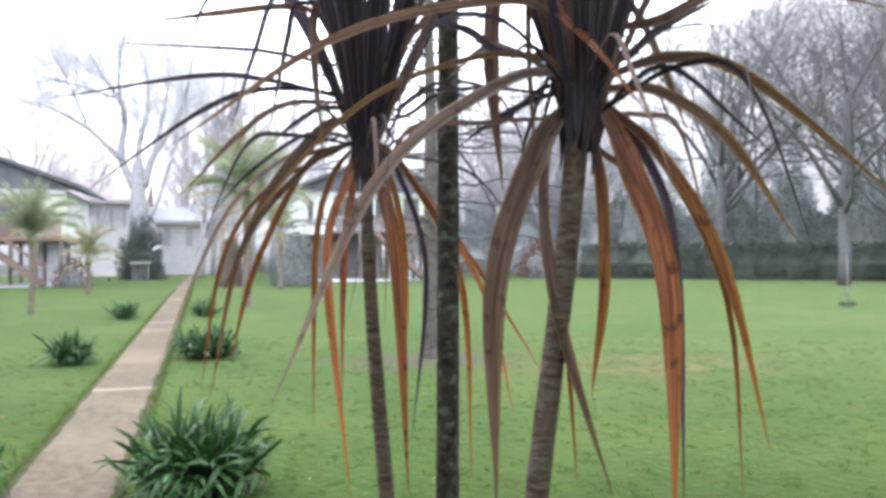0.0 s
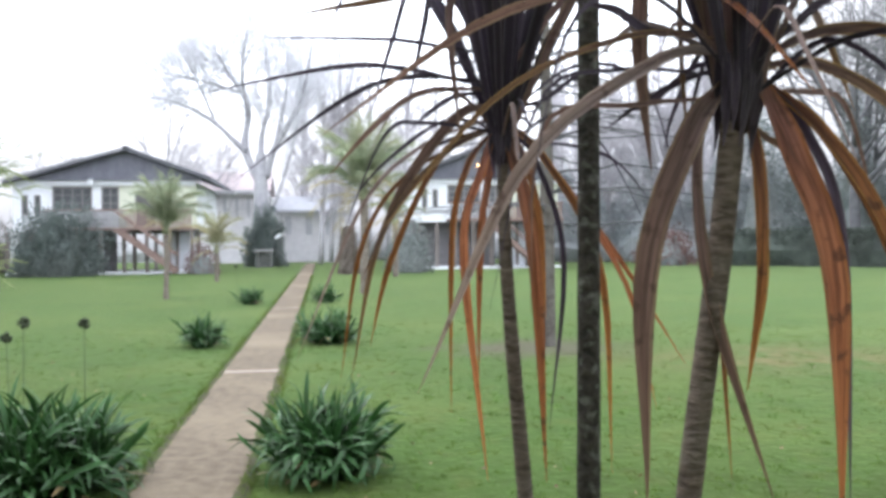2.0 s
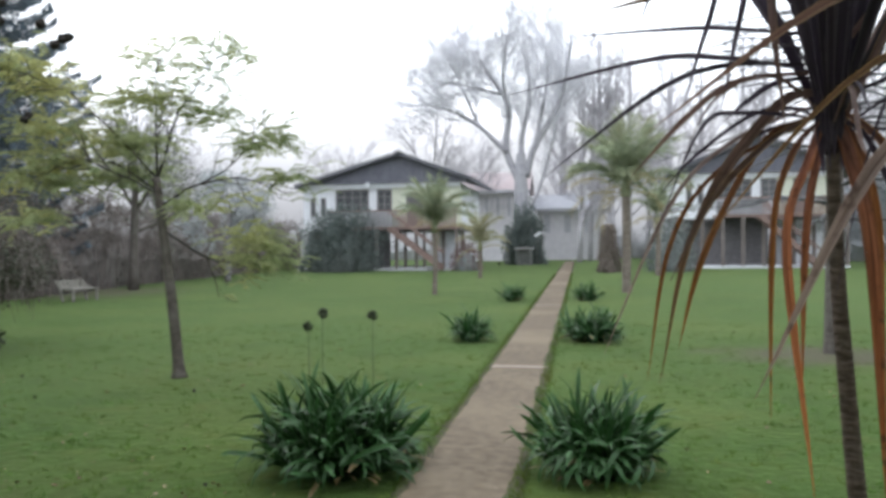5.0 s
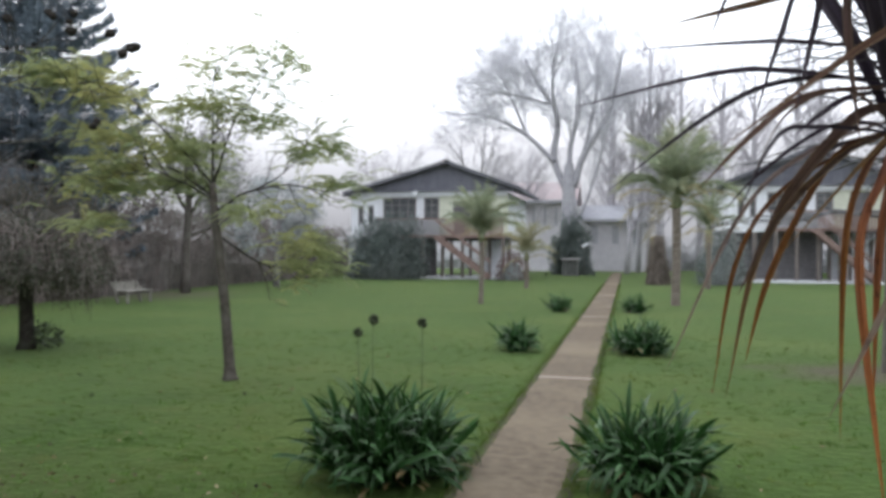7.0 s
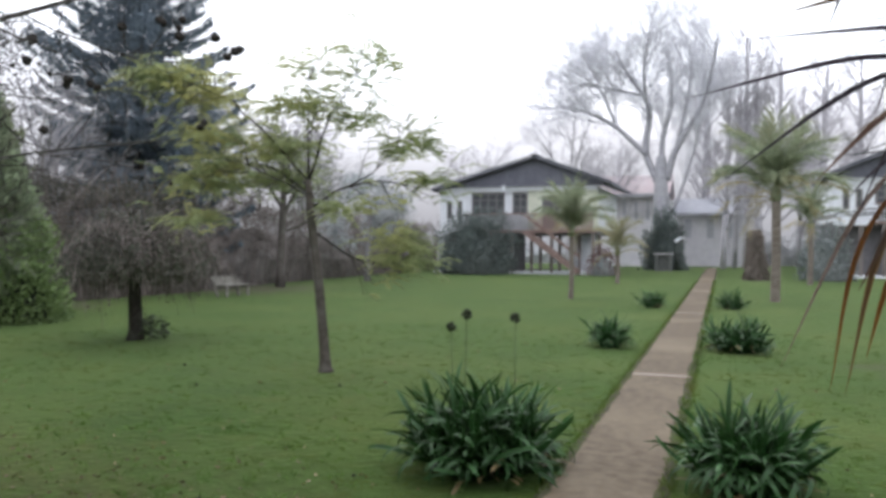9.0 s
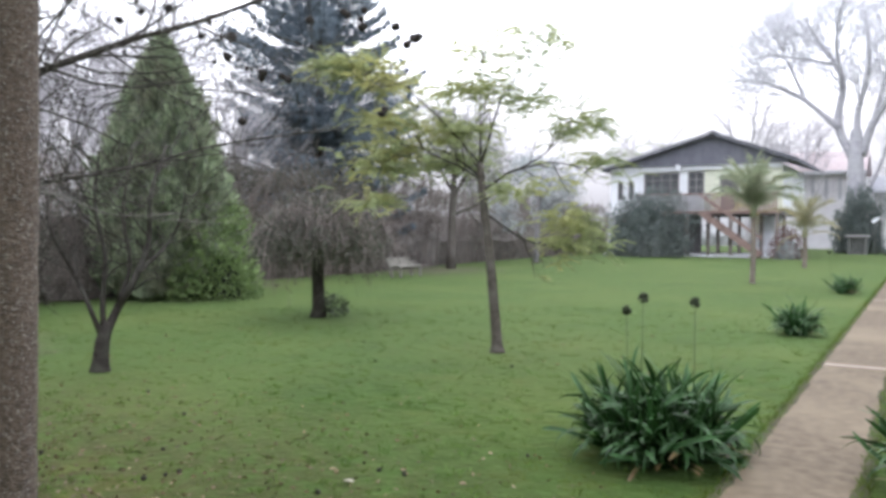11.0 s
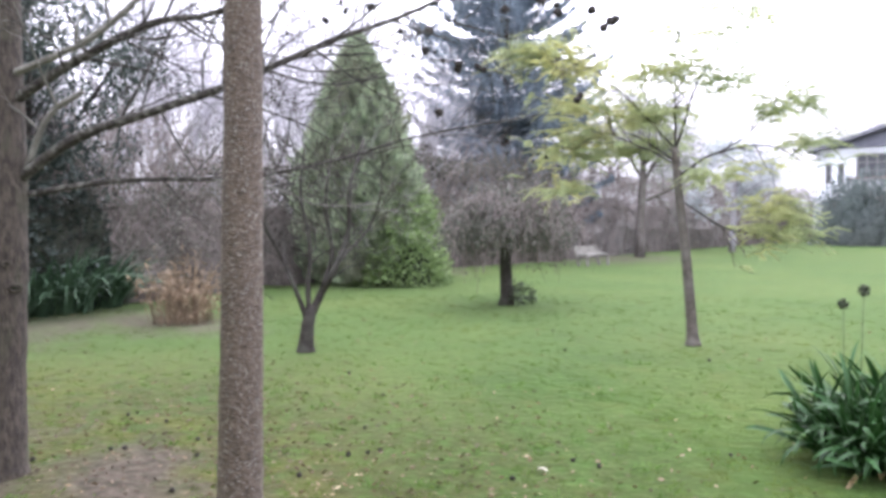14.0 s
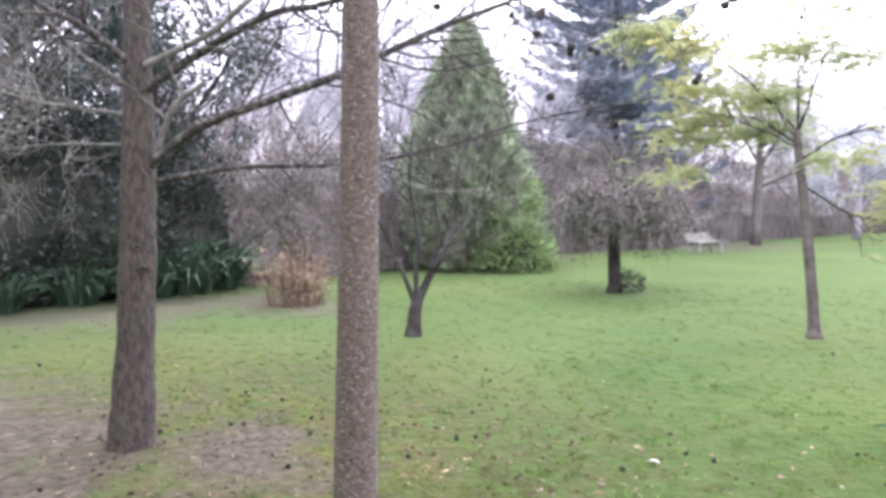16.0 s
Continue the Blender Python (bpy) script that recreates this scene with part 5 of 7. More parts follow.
def round_shrub(name, label, place, size, count, mat, seed, leaf=(0.13, 0.06), category="shrub", core=True, lump=0.16, inner=None):
    rng = np.random.default_rng(seed)
    t = thing(name, label, category, place)
    v = rng.normal(size=(count, 3))
    v[:, 2] = np.abs(v[:, 2])
    v /= np.linalg.norm(v, axis=1, keepdims=True)
    k = np.array([1 + lump * noise.noise((x * 2.4 + seed, y * 2.4, z * 2.4)) * 2 for x, y, z in v])
    c = v * (k * rng.uniform(0.72, 1.02, count))[:, None] * np.array(size) * [0.5, 0.5, 1]
    part("foliage", cards("foliage", c, v + rng.normal(size=v.shape) * 0.6 + [0, 0, 0.3], leaf[0], leaf[1], mat, rng), t, kind="stuff")
    # a solid core stands in for the shade among the leaves
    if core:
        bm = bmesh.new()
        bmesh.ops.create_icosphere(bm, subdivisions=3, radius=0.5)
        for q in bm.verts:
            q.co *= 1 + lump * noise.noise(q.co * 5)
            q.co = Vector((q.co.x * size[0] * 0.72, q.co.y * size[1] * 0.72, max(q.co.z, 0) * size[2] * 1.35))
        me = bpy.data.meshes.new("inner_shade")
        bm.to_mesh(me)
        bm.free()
        me.materials.append(inner or SHADE_FILL)
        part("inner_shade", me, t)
    for i in range(5):
        a = i * 1.3
        part("stem", Shape().tube([(0.05 * math.cos(a), 0.05 * math.sin(a), -0.03), (0.2 * size[0] * math.cos(a), 0.2 * size[1] * math.sin(a), size[2] * 0.6)], [0.03, 0.012], 5).mesh("stem", DARK_BARK), t)
    return t


def spruce():
    rng = np.random.default_rng(43)
    H = 14.3
    t = thing("spruce_tree", "tall blue-grey spruce with tiered drooping branches", "tree", (-21.1, 24.95, 0))
    part("trunk", Shape().tube([(0, 0, -0.05), (0, 0, 4), (0, 0, H)], [0.3, 0.2, 0.02], 9).mesh("trunk", DARK_BARK), t)
    wood, c, w = Shape(), [], []
    z = 1.4
    while z < H - 0.3:
        n = int(rng.integers(8, 12))
        reach = min(3.7, 0.54 * (H - z) + 0.12) * min(1.0, 0.8 + z / 9)
        for k in range(n):
            a = 2 * math.pi * k / n + rng.uniform(-0.3, 0.3)
            ln = reach * rng.uniform(0.72, 1.15)
            o = Vector((math.cos(a), math.sin(a), 0))
            s = Vector((-o.y, o.x, 0))
            zz = z + rng.uniform(-0.15, 0.15)
            rise = 0.22 + 0.44 * z / H
            line = [o * ln * i / 6 + Vector((0, 0, zz + ln * (rise * (i / 6) - 0.80 * (i / 6) ** 2 + 0.66 * (i / 6) ** 3))) for i in range(7)]
            wood.tube(line, [0.03 * (1 - i / 7) + 0.004 for i in range(7)], 3, cap=False)
            m = int(40 + 150 * ln)
            for _ in range(m):
                x = 0.1 + 0.92 * rng.uniform(0, 1) ** 0.75
                x = min(x, 1.0)
                i = min(int(x * 6), 5)
                p = line[i].lerp(line[i + 1], x * 6 - i)
                side = rng.uniform(-1, 1) * 0.25 * ln * (1.1 - x) ** 0.8
                c.append(tuple(p + s * side + Vector((0, 0, -abs(side) * 0.45 + rng.normal() * 0.06))))
                w.append(tuple(o * 0.6 + s * math.copysign(0.6, side) + Vector(rng.normal(size=3)) * 0.22 + Vector((0, 0, -0.3))))
            for _ in range(int(10 + 7 * ln)):
                p = line[0].lerp(line[2], rng.uniform(0, 1)) + Vector(rng.normal(size=3)) * 0.16
                c.append(tuple(p))
                w.append(tuple(Vector(rng.normal(size=3)) + Vector((0, 0, -0.5))))
        z += 0.47 * rng.uniform(0.8, 1.25)
    part("branch_tier", wood.mesh("branch_tier", DARK_BARK), t, kind="stuff")
    part("needles", cards("needles", c, w, 0.20, 0.048, SPRUCE, rng), t, kind="stuff")


cone_tree(), spruce()
round_shrub("laurel_shrub", "bright green leafy shrub beside the cypress", (-14.75, 13.1, 0), (2.5, 2.4, 2.4), 8500, LAUREL, 3, (0.14, 0.06), lump=0.16)
# ---- thickets and hedges ----
def thicket(name, label, line, height, depth, count, mat, seed, leaf=(0.16, 0.06), twigs=0, twig_mat=None, core_mat=None, category="hedge", top=0.3, core=0.72):
    """Dense growth along a line: a lumpy core in place of inner shade, leaves round it and upright twigs."""
    rng = np.random.default_rng(seed)
    t = thing(name, label, category)
    pts = [Vector((*p, 0)) for p in line]
    lens = [(b - a).length for a, b in zip(pts, pts[1:])]
    total = sum(lens)

    def along(s):
        for a, b, l in zip(pts, pts[1:], lens):
            if s <= l:
                d = (b - a).normalized()
                return a + d * s, Vector((-d.y, d.x, 0))
            s -= l
        d = (pts[-1] - pts[-2]).normalized()
        return pts[-1].copy(), Vector((-d.y, d.x, 0))

    def top_at(p):
        return height * (1 + top * noise.noise((p.x * 0.45, p.y * 0.45, seed)) + top * 0.5 * noise.noise((p.x * 1.4, p.y * 1.4, seed)))

    c, w = [], []
    for s in rng.uniform(0, total, count):
        p, side = along(s)
        h = top_at(p)
        u, z = rng.uniform(-1, 1), rng.uniform(0.02, 1)
        if rng.uniform() < 0.75:
            u = math.copysign(rng.uniform(0.75, 1.05), u)
        else:
            z = rng.uniform(0.85, 1.05)
        bulge = 0.75 + 0.5 * noise.noise((p.x * 0.9, p.y * 0.9, z * h * 0.9 + seed))
        q = p + side * u * depth / 2 * bulge * (1.05 - 0.3 * z)
        c.append((q.x, q.y, z * h))
        n = rng.normal(size=3) * 0.7
        w.append((side.x * u + n[0], side.y * u + n[1], 0.35 + n[2]))
    part("foliage", cards("foliage", c, w, leaf[0], leaf[1], mat, rng), t, kind="stuff")
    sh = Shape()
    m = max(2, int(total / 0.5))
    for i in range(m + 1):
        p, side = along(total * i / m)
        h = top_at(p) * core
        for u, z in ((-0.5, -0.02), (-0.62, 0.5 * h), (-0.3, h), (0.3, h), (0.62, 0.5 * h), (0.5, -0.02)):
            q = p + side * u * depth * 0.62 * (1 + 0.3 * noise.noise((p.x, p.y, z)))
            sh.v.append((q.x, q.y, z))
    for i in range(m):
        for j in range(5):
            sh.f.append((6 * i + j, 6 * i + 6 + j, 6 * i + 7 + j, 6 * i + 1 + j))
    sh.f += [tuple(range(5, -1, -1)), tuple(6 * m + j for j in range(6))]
    part("inner_shade", sh.mesh("inner_shade", core_mat or SHADE_FILL, False), t)
    if twigs:
        tw = Shape()
        for s in rng.uniform(0, total, twigs):
            p, side = along(s)
            h = top_at(p) * rng.uniform(0.6, 1.3)
            u = rng.uniform(-0.55, 0.55)
            a = p + side * u * depth
            lean = Vector(rng.normal(size=3)) * 0.22 * h
            lean.z = 0
            q = a + lean * 0.3 + Vector((0, 0, h * 0.55))
            tw.tube([a, q, a + lean + side * u * 0.3 + Vector((0, 0, h))], [0.014, 0.009, 0.004], 3, cap=False)
            for _ in range(3):
                k = rng.uniform(0.4, 1)
                b = a.lerp(q, k)
                tw.tube([b, b + Vector(rng.normal(size=3)) * 0.25 + Vector((0, 0, 0.25))], [0.006, 0.003], 3, cap=False)
        part("twig_spray", tw.mesh("twig_spray", twig_mat or mat), t, kind="stuff")
    return t


thicket("evergreen_hedge", "dark glossy evergreen hedge at the garden's edge", [(-14.2, -6), (-14.9, 0), (-15.2, 3.5), (-15.8, 6)], 3.1, 2.4, 26000, EVERGREEN, 51, (0.17, 0.055), 90, DARK_BARK, core=0.6, top=0.5)
thicket("evergreen_bank", "tall dark bank of evergreen growth behind the hedge", [(-18.2, -9), (-18.8, -2), (-20.5, 4), (-22, 8)], 3.9, 3.0, 20000, EVERGREEN, 59, (0.2, 0.08), 60, DARK_BARK, category="hedge", core=0.85)
thicket("brown_thicket", "tangled brown thicket of bare shrubs", [(-16.6, 5.6), (-18.2, 9), (-19, 13)], 3.3, 2.6, 9000, BROWN_TWIG, 52, (0.14, 0.03), 700, BROWN_TWIG, core_mat=THICKET_INNER, core=0.5)
thicket("brown_thicket", "tangled brown hedge of bare shrubs behind the lawn", [(-18.6, 14), (-18.6, 19), (-18.2, 24)], 3.4, 2.2, 16000, DUSKY, 53, (0.15, 0.04), 620, BROWN_TWIG, core_mat=THICKET_INNER, core=0.6)
thicket("garden_hedge", "grey-brown hedge along the far side of the lawn", [(-18.6, 25), (-19.2, 33), (-19.4, 41), (-19.6, 52)], 3.0, 2.2, 19000, GREY_HEDGE, 54, (0.2, 0.06), 600, BROWN_TWIG, core_mat=GREY_HEDGE, core=0.65)
thicket("clipped_hedge", "clipped dark green hedge across the far lawn", [(24.6, 49.5), (31, 43.5), (37.4, 37.3), (48, 27.5)], 2.15, 1.8, 20000, CLIPPED, 55, (0.2, 0.08), top=0.06, core=0.9, core_mat=CLIPPED)
thicket("far_shrubbery", "bank of evergreen trees beyond the hedge, greyed for mist", [(16, 66), (24, 62), (30, 57)], 5.0, 5, 15000, FAR_LEAF, 56, (0.36, 0.13), 200, FAR_BARK, category="trees", top=0.9, core_mat=FAR_LEAF, core=0.5)
thicket("shrubbery", "bank of evergreen trees behind the clipped hedge, mist in its colours", [(31, 55), (38, 48), (52, 34), (62, 20)], 6.2, 5, 32000, FAR_HEDGE, 156, (0.36, 0.13), 260, DIM_BARK, category="trees", top=0.9, core_mat=FAR_HEDGE, core=0.55)
thicket("woodland_bank", "tall mass of woodland far beyond the hedge, greyed for mist", [(22, 76), (35, 68), (49, 54), (62, 38)], 10.0, 7, 26000, FAR_LEAF, 157, (0.6, 0.22), 420, FAR_BARK, category="trees", top=0.8, core_mat=FAR_LEAF, core=0.6)
thicket("far_hedge", "hedge across the far end of the garden, paled for mist", [(-34, 76), (-6, 78), (8, 79), (34, 74)], 2.6, 2.5, 7000, MIST_LEAF, 58, (0.4, 0.16), top=0.6, core_mat=MIST_LEAF)
round_shrub("red_shrub", "reddish brown rounded shrub at the end of the hedge", (22.3, 50.5, 0), (4.2, 3.5, 2.6), 1800, RED_SHRUB, 57, (0.22, 0.1), inner=FAR_INNER)

for k, (x, y, w, h) in enumerate([(-16.2, 6.9, 2.6, 2.6), (-16.9, 9.0, 3.0, 3.1), (-17.3, 11.3, 2.8, 2.7), (-16.0, 4.6, 2.4, 3.4)]):
    round_shrub("dusky_shrub", "dusky grey-green shrub before the thicket", (x, y, 0), (w, w, h), 4200, DUSKY, 160 + k, (0.12, 0.04), lump=0.3, inner=THICKET_INNER)

# arching strap-leaved plants in front of the evergreen hedge
def arching_shrub(place, seed, size):
    rng = np.random.default_rng(seed)
    fern = thing("arching_shrub", "dark green clump of long arching strap leaves", "shrub", place, "arching shrubs by the hedge", scale=size)
    sh = Shape()
    for j in range(170):
        a, r = rng.uniform(0, 2 * math.pi), 0.32 * rng.uniform(0, 1) ** 0.5
        o = Vector((math.cos(a), math.sin(a), 0))
        side = Vector((-o.y, o.x, 0)) * math.cos(0.5 * rng.normal()) + Vector((0, 0, 0.3 * rng.normal()))
        ln, up, droop = rng.uniform(0.55, 1.05), rng.uniform(55, 92), rng.uniform(60, 150)
        p = o * r
        k = len(sh.v)
        for i in range(7):
            e = radians(up - droop * (i / 6) ** 1.6)
            w = 0.021 * min(1, 0.6 + i / 4) * (1 - (i / 6) ** 3 * 0.9)
            sh.v += [tuple(p - side * w), tuple(p + side * w)]
            p = p + (o * math.cos(e) + Vector((0, 0, math.sin(e)))) * ln / 6
            p.z = max(p.z, 0.02)
        sh.f += [(k + 2 * i, k + 2 * i + 1, k + 2 * i + 3, k + 2 * i + 2) for i in range(6)]
    part("foliage", sh.mesh("foliage", FERN), fern, kind="stuff")


for k, (x, y, size) in enumerate([(-14.0, 1.0, 1.0), (-13.9, 2.2, 0.9), (-14.2, 3.3, 1.05), (-14.0, 4.2, 0.85), (-14.6, 5.3, 1.45), (-15.0, 6.1, 1.3), (-14.2, -0.3, 1.0), (-14.9, 2.7, 1.2), (-14.6, 4.7, 1.4)]):
    arching_shrub((x, y, 0), 60 + k, size)


def leafy_tree(name, label, place, height, r, seed, leaves, leaf, mat, bark, kids, spread=48, lift=0.05, around=0.35, top=3, first=0.3):
    rng = np.random.default_rng(seed)
    out, tips = [], []
    grow(out, tips, Vector((0, 0, -0.05)), Vector((0.03, 0.02, 1)).normalized(), height * 0.72, r, 0, top, rng, kids, spread, lift, 0.10, first, 0.55)
    meshes = branch_meshes(out, bark)
    per = max(1, leaves // len(tips))
    c = np.repeat(np.array([tuple(p) for p, _ in tips]), per, axis=0) + in_ball(rng, per * len(tips), around)
    w = rng.normal(size=c.shape) + [0, 0, -0.2]
    return add_tree(name, label, meshes, place, extra=[("foliage", cards("foliage", c, w, leaf[0], leaf[1], mat, rng))])


leafy_tree("holm_oak_tree", "large dark evergreen tree with small glossy leaves", (-16.8, 2.2, 0), 10, 0.3, 71, 36000, (0.13, 0.055), EVERGREEN, DARK_BARK, [12, 7, 5], 60, 0.02, 0.42, first=0.12)
leafy_tree("holm_oak_tree", "dense dark evergreen tree overhanging the hedge", (-14.6, -2.2, 0), 9, 0.28, 75, 32000, (0.13, 0.055), EVERGREEN, DARK_BARK, [12, 7, 5], 60, 0.02, 0.42, first=0.12)
leafy_tree("holm_oak_tree", "evergreen tree with dark foliage and bare twigs", (-17.8, 5.8, 0), 8.5, 0.22, 72, 20000, (0.12, 0.05), EVERGREEN, DARK_BARK, [8, 6, 5], 50, 0.05, 0.35)
leafy_tree("yew_tree", "dark green tree with a clear trunk behind the bench", (-16.6, 27.7, 0), 6.5, 0.2, 73, 2600, (0.2, 0.07), OLIVE, LARCH_BARK, [8, 6, 4], 55, 0.02, 0.5, first=0.45)
leafy_tree("olive_tree", "grey-green tree with haze put into its foliage colour", (-15.75, 34, 0), 5.0, 0.16, 74, 3000, (0.22, 0.08), FAR_LEAF, MID_BARK, [7, 5, 4], 48, 0.05, 0.4)


def dry_clump():
    rng = np.random.default_rng(81)
    t = thing("dry_grass_clump", "clump of dry tan stems on bare soil", "plant", (-12.0, 6.1, 0))
    sh, c, w = Shape(), [], []
    for k in range(230):
        a, r = rng.uniform(0, 2 * math.pi), rng.uniform(0, 0.5)
        p = Vector((r * math.cos(a), r * math.sin(a), -0.02))
        d = Vector((math.cos(a), math.sin(a), 0)) * rng.uniform(0.0, 0.35) + Vector((rng.normal() * 0.22, rng.normal() * 0.22, 0))
        h = rng.uniform(0.35, 1.25) * (0.75 + 0.45 * noise.noise((math.cos(a) * 2, math.sin(a) * 2, r * 4)))
        q = p + d * 0.4 * h + Vector((0, 0, h * 0.6))
        e = p + d * h + Vector((0, 0, h))
        sh.tube([p, q, e], [0.007, 0.005, 0.003], 3, cap=False)
        for _ in range(3):
            b = q.lerp(e, rng.uniform(-0.2, 1))
            c.append(tuple(b))
            w.append(tuple(d + Vector(rng.normal(size=3)) * 0.5))
    part("stalk_spray", sh.mesh("stalk_spray", DRY), t, kind="stuff")
    part("dry_foliage", cards("dry_foliage", c, w, 0.13, 0.025, DRY, rng), t, kind="stuff")


dry_clump()


# ---- bench ----
def bench():
    b = thing("garden_bench", "pale weathered slatted garden bench by the hedge", "bench", (-15.0, 22.1, 0), turn=84, scale=0.82)
    for k in range(4):
        part("seat_slat", Shape().box(-0.75, -0.22 + 0.115 * k, 0.42, 0.75, -0.12 + 0.115 * k, 0.455).mesh("seat_slat", BENCH, False), b)
    for k in range(3):
        part("back_slat", Shape().beam((-0.75, 0.29 + 0.10 * k, 0.50 + 0.10 * k), (0.75, 0.29 + 0.10 * k, 0.50 + 0.10 * k), 0.03, 0.10).mesh("back_slat", BENCH, False), b)
    for x in (-0.62, 0.62):
        for y, z in ((-0.2, 0.42), (0.24, 0.72)):
            part("leg", Shape().beam((x, y, -0.02), (x, y + (0.24 if z > 0.5 else 0), z), 0.07, 0.07).mesh("leg", BENCH, False), b)
        part("rail", Shape().beam((x, -0.22, 0.40), (x, 0.24, 0.40), 0.05, 0.06).mesh("rail", BENCH, False), b)


bench()


# ---- palms ----
def frond(rng, length, rise, droop, mat, leaflet, count=60):
    """A feather palm frond along +x: a rib that leaves at a rise angle and arches over, with paired drooping leaflets."""
    p, line = Vector((0, 0, 0)), [Vector((0, 0, 0))]
    for i in range(12):
        e = radians(rise - droop * ((i + 0.5) / 12) ** 1.5)
        p = p + Vector((math.cos(e), 0, math.sin(e))) * length / 12
        line.append(p)
    rib = Shape().tube(line, [0.022 * (1 - 0.85 * i / 12) for i in range(13)], 4).mesh("rib", mat)
    c, w = [], []
    for i in range(count):
        x = 0.2 + 0.8 * i / count
        k = min(int(x * 12), 11)
        q = line[k].lerp(line[k + 1], x * 12 - k)
        d = (line[k + 1] - line[k]).normalized()
        for sg in (-1, 1):
            c.append(tuple(q))
            w.append(tuple(d * (0.5 + 0.6 * x) + Vector((0, sg * 0.75, 0)) + Vector((0, 0, rng.normal() * 0.3 - 0.2))))
    return rib, cards("leaf_fan", c, w, leaflet, leaflet * 0.06, mat, rng)


def palm(place, trunk_h, trunk_r, length, count, seed, label, dead=4, mat=None, dead_mat=None):
    rng = np.random.default_rng(seed)
    p = thing("palm_tree", label, "palm", place, "young palms on the lawn")
    pts = [(0, 0, -0.05), (0, 0, 0.12), (0.02, 0, trunk_h * 0.5), (0, 0, trunk_h)]
    part("trunk", Shape().tube(smooth_line(pts, 16), [trunk_r * (1.35 if i < 2 else 1.0 - 0.012 * i) * (1 + 0.06 * (i % 2)) for i in range(17)], 10).mesh("trunk", PALM_TRUNK), p)
    part("crownshaft", Shape().tube([(0, 0, trunk_h - 0.1), (0, 0, trunk_h + 0.1), (0, 0, trunk_h + 0.25 * length)], [trunk_r * 1.05, trunk_r * 1.15, 0.03], 8).mesh("crownshaft", mat or PALM_GREEN), p)
    kinds = [frond(rng, length * q, rise, droop, mat or PALM_GREEN, length * 0.24) for q, rise, droop in ((0.9, 88, 20), (1.0, 85, 38), (1.0, 82, 55), (1.0, 77, 72), (0.95, 70, 88), (0.85, 57, 95))]
    old = [frond(rng, length * 0.85, rise, 80, dead_mat or PALM_YELLOW, length * 0.15, 26) for rise in (34, 8)]
    for k in range(count):
        rib, leaflets = kinds[min(5, 6 * k // count)]
        f = part("frond", rib, p, "", pose(0, 0, trunk_h + 0.12 * (1 - k / count), 0, rng.normal() * 6, k * 137.5 + rng.uniform(-15, 15)) @ Matrix.Scale(rng.uniform(0.8, 1.1), 4))
        part("leaf_fan", leaflets, f, kind="stuff")
    for k in range(dead):
        rib, leaflets = old[k % 2]
        f = part("frond", rib, p, "yellowed drooping frond", pose(0, 0, trunk_h - 0.05, 0, rng.normal() * 8, k * 360 / dead + rng.uniform(-25, 25)))
        part("leaf_fan", leaflets, f, kind="stuff")


palm((-4.72, 25.3, 0), 2.05, 0.085, 1.6, 22, 91, "young feather palm with a slim trunk and pale green fronds", 3)
palm((-4.65, 36.6, 0), 1.35, 0.10, 1.65, 14, 92, "low feather palm with yellowed fronds", 2, PALM_DULL)
palm((1.32, 26.4, 0), 3.15, 0.15, 2.5, 25, 93, "taller feather palm with drooping yellow lower fronds", 7)
palm((3.5, 39.2, 0), 2.6, 0.13, 2.0, 14, 94, "feather palm in front of the far house", 5)
stump = thing("palm_stump", "old palm trunk with a shaggy brown skirt", "palm", (1.35, 42.9, 0))
part("trunk", Shape().tube([(0, 0, -0.05), (0, 0, 0.5), (0.03, 0, 1.6), (0, 0, 2.5)], [0.36, 0.3, 0.22, 0.08], 12).mesh("trunk", PALM_TRUNK), stump)
_r = np.random.default_rng(95)
_a, _z = _r.uniform(0, 6.28, 1500), 2.6 * _r.uniform(0.06, 1, 1500)
_q = 0.5 - 0.15 * _z + 0.07 * np.sin(3 * _a + 2 * _z)
part("skirt", cards("skirt", np.stack([_q * np.cos(_a), _q * np.sin(_a), _z], 1), np.stack([np.cos(_a) * 0.6, np.sin(_a) * 0.6, -np.ones(1500)], 1) + _r.normal(size=(1500, 3)) * 0.35, 0.42, 0.045, PALM_TRUNK, _r), stump, kind="stuff")
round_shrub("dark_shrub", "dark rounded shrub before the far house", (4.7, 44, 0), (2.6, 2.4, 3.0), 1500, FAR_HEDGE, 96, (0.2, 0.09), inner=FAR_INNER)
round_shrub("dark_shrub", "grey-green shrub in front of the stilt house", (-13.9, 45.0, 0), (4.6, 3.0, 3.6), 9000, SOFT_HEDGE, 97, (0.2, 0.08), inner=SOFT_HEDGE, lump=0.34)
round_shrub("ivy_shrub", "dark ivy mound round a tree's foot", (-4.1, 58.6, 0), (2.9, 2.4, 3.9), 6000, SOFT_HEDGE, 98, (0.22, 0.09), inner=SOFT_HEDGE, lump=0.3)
round_shrub("red_shrub", "red-brown shrub at the foot of the house stairs", (-6.6, 45.8, 0), (1.9, 1.6, 1.6), 900, RED_SHRUB, 99, (0.14, 0.07), inner=FAR_INNER)


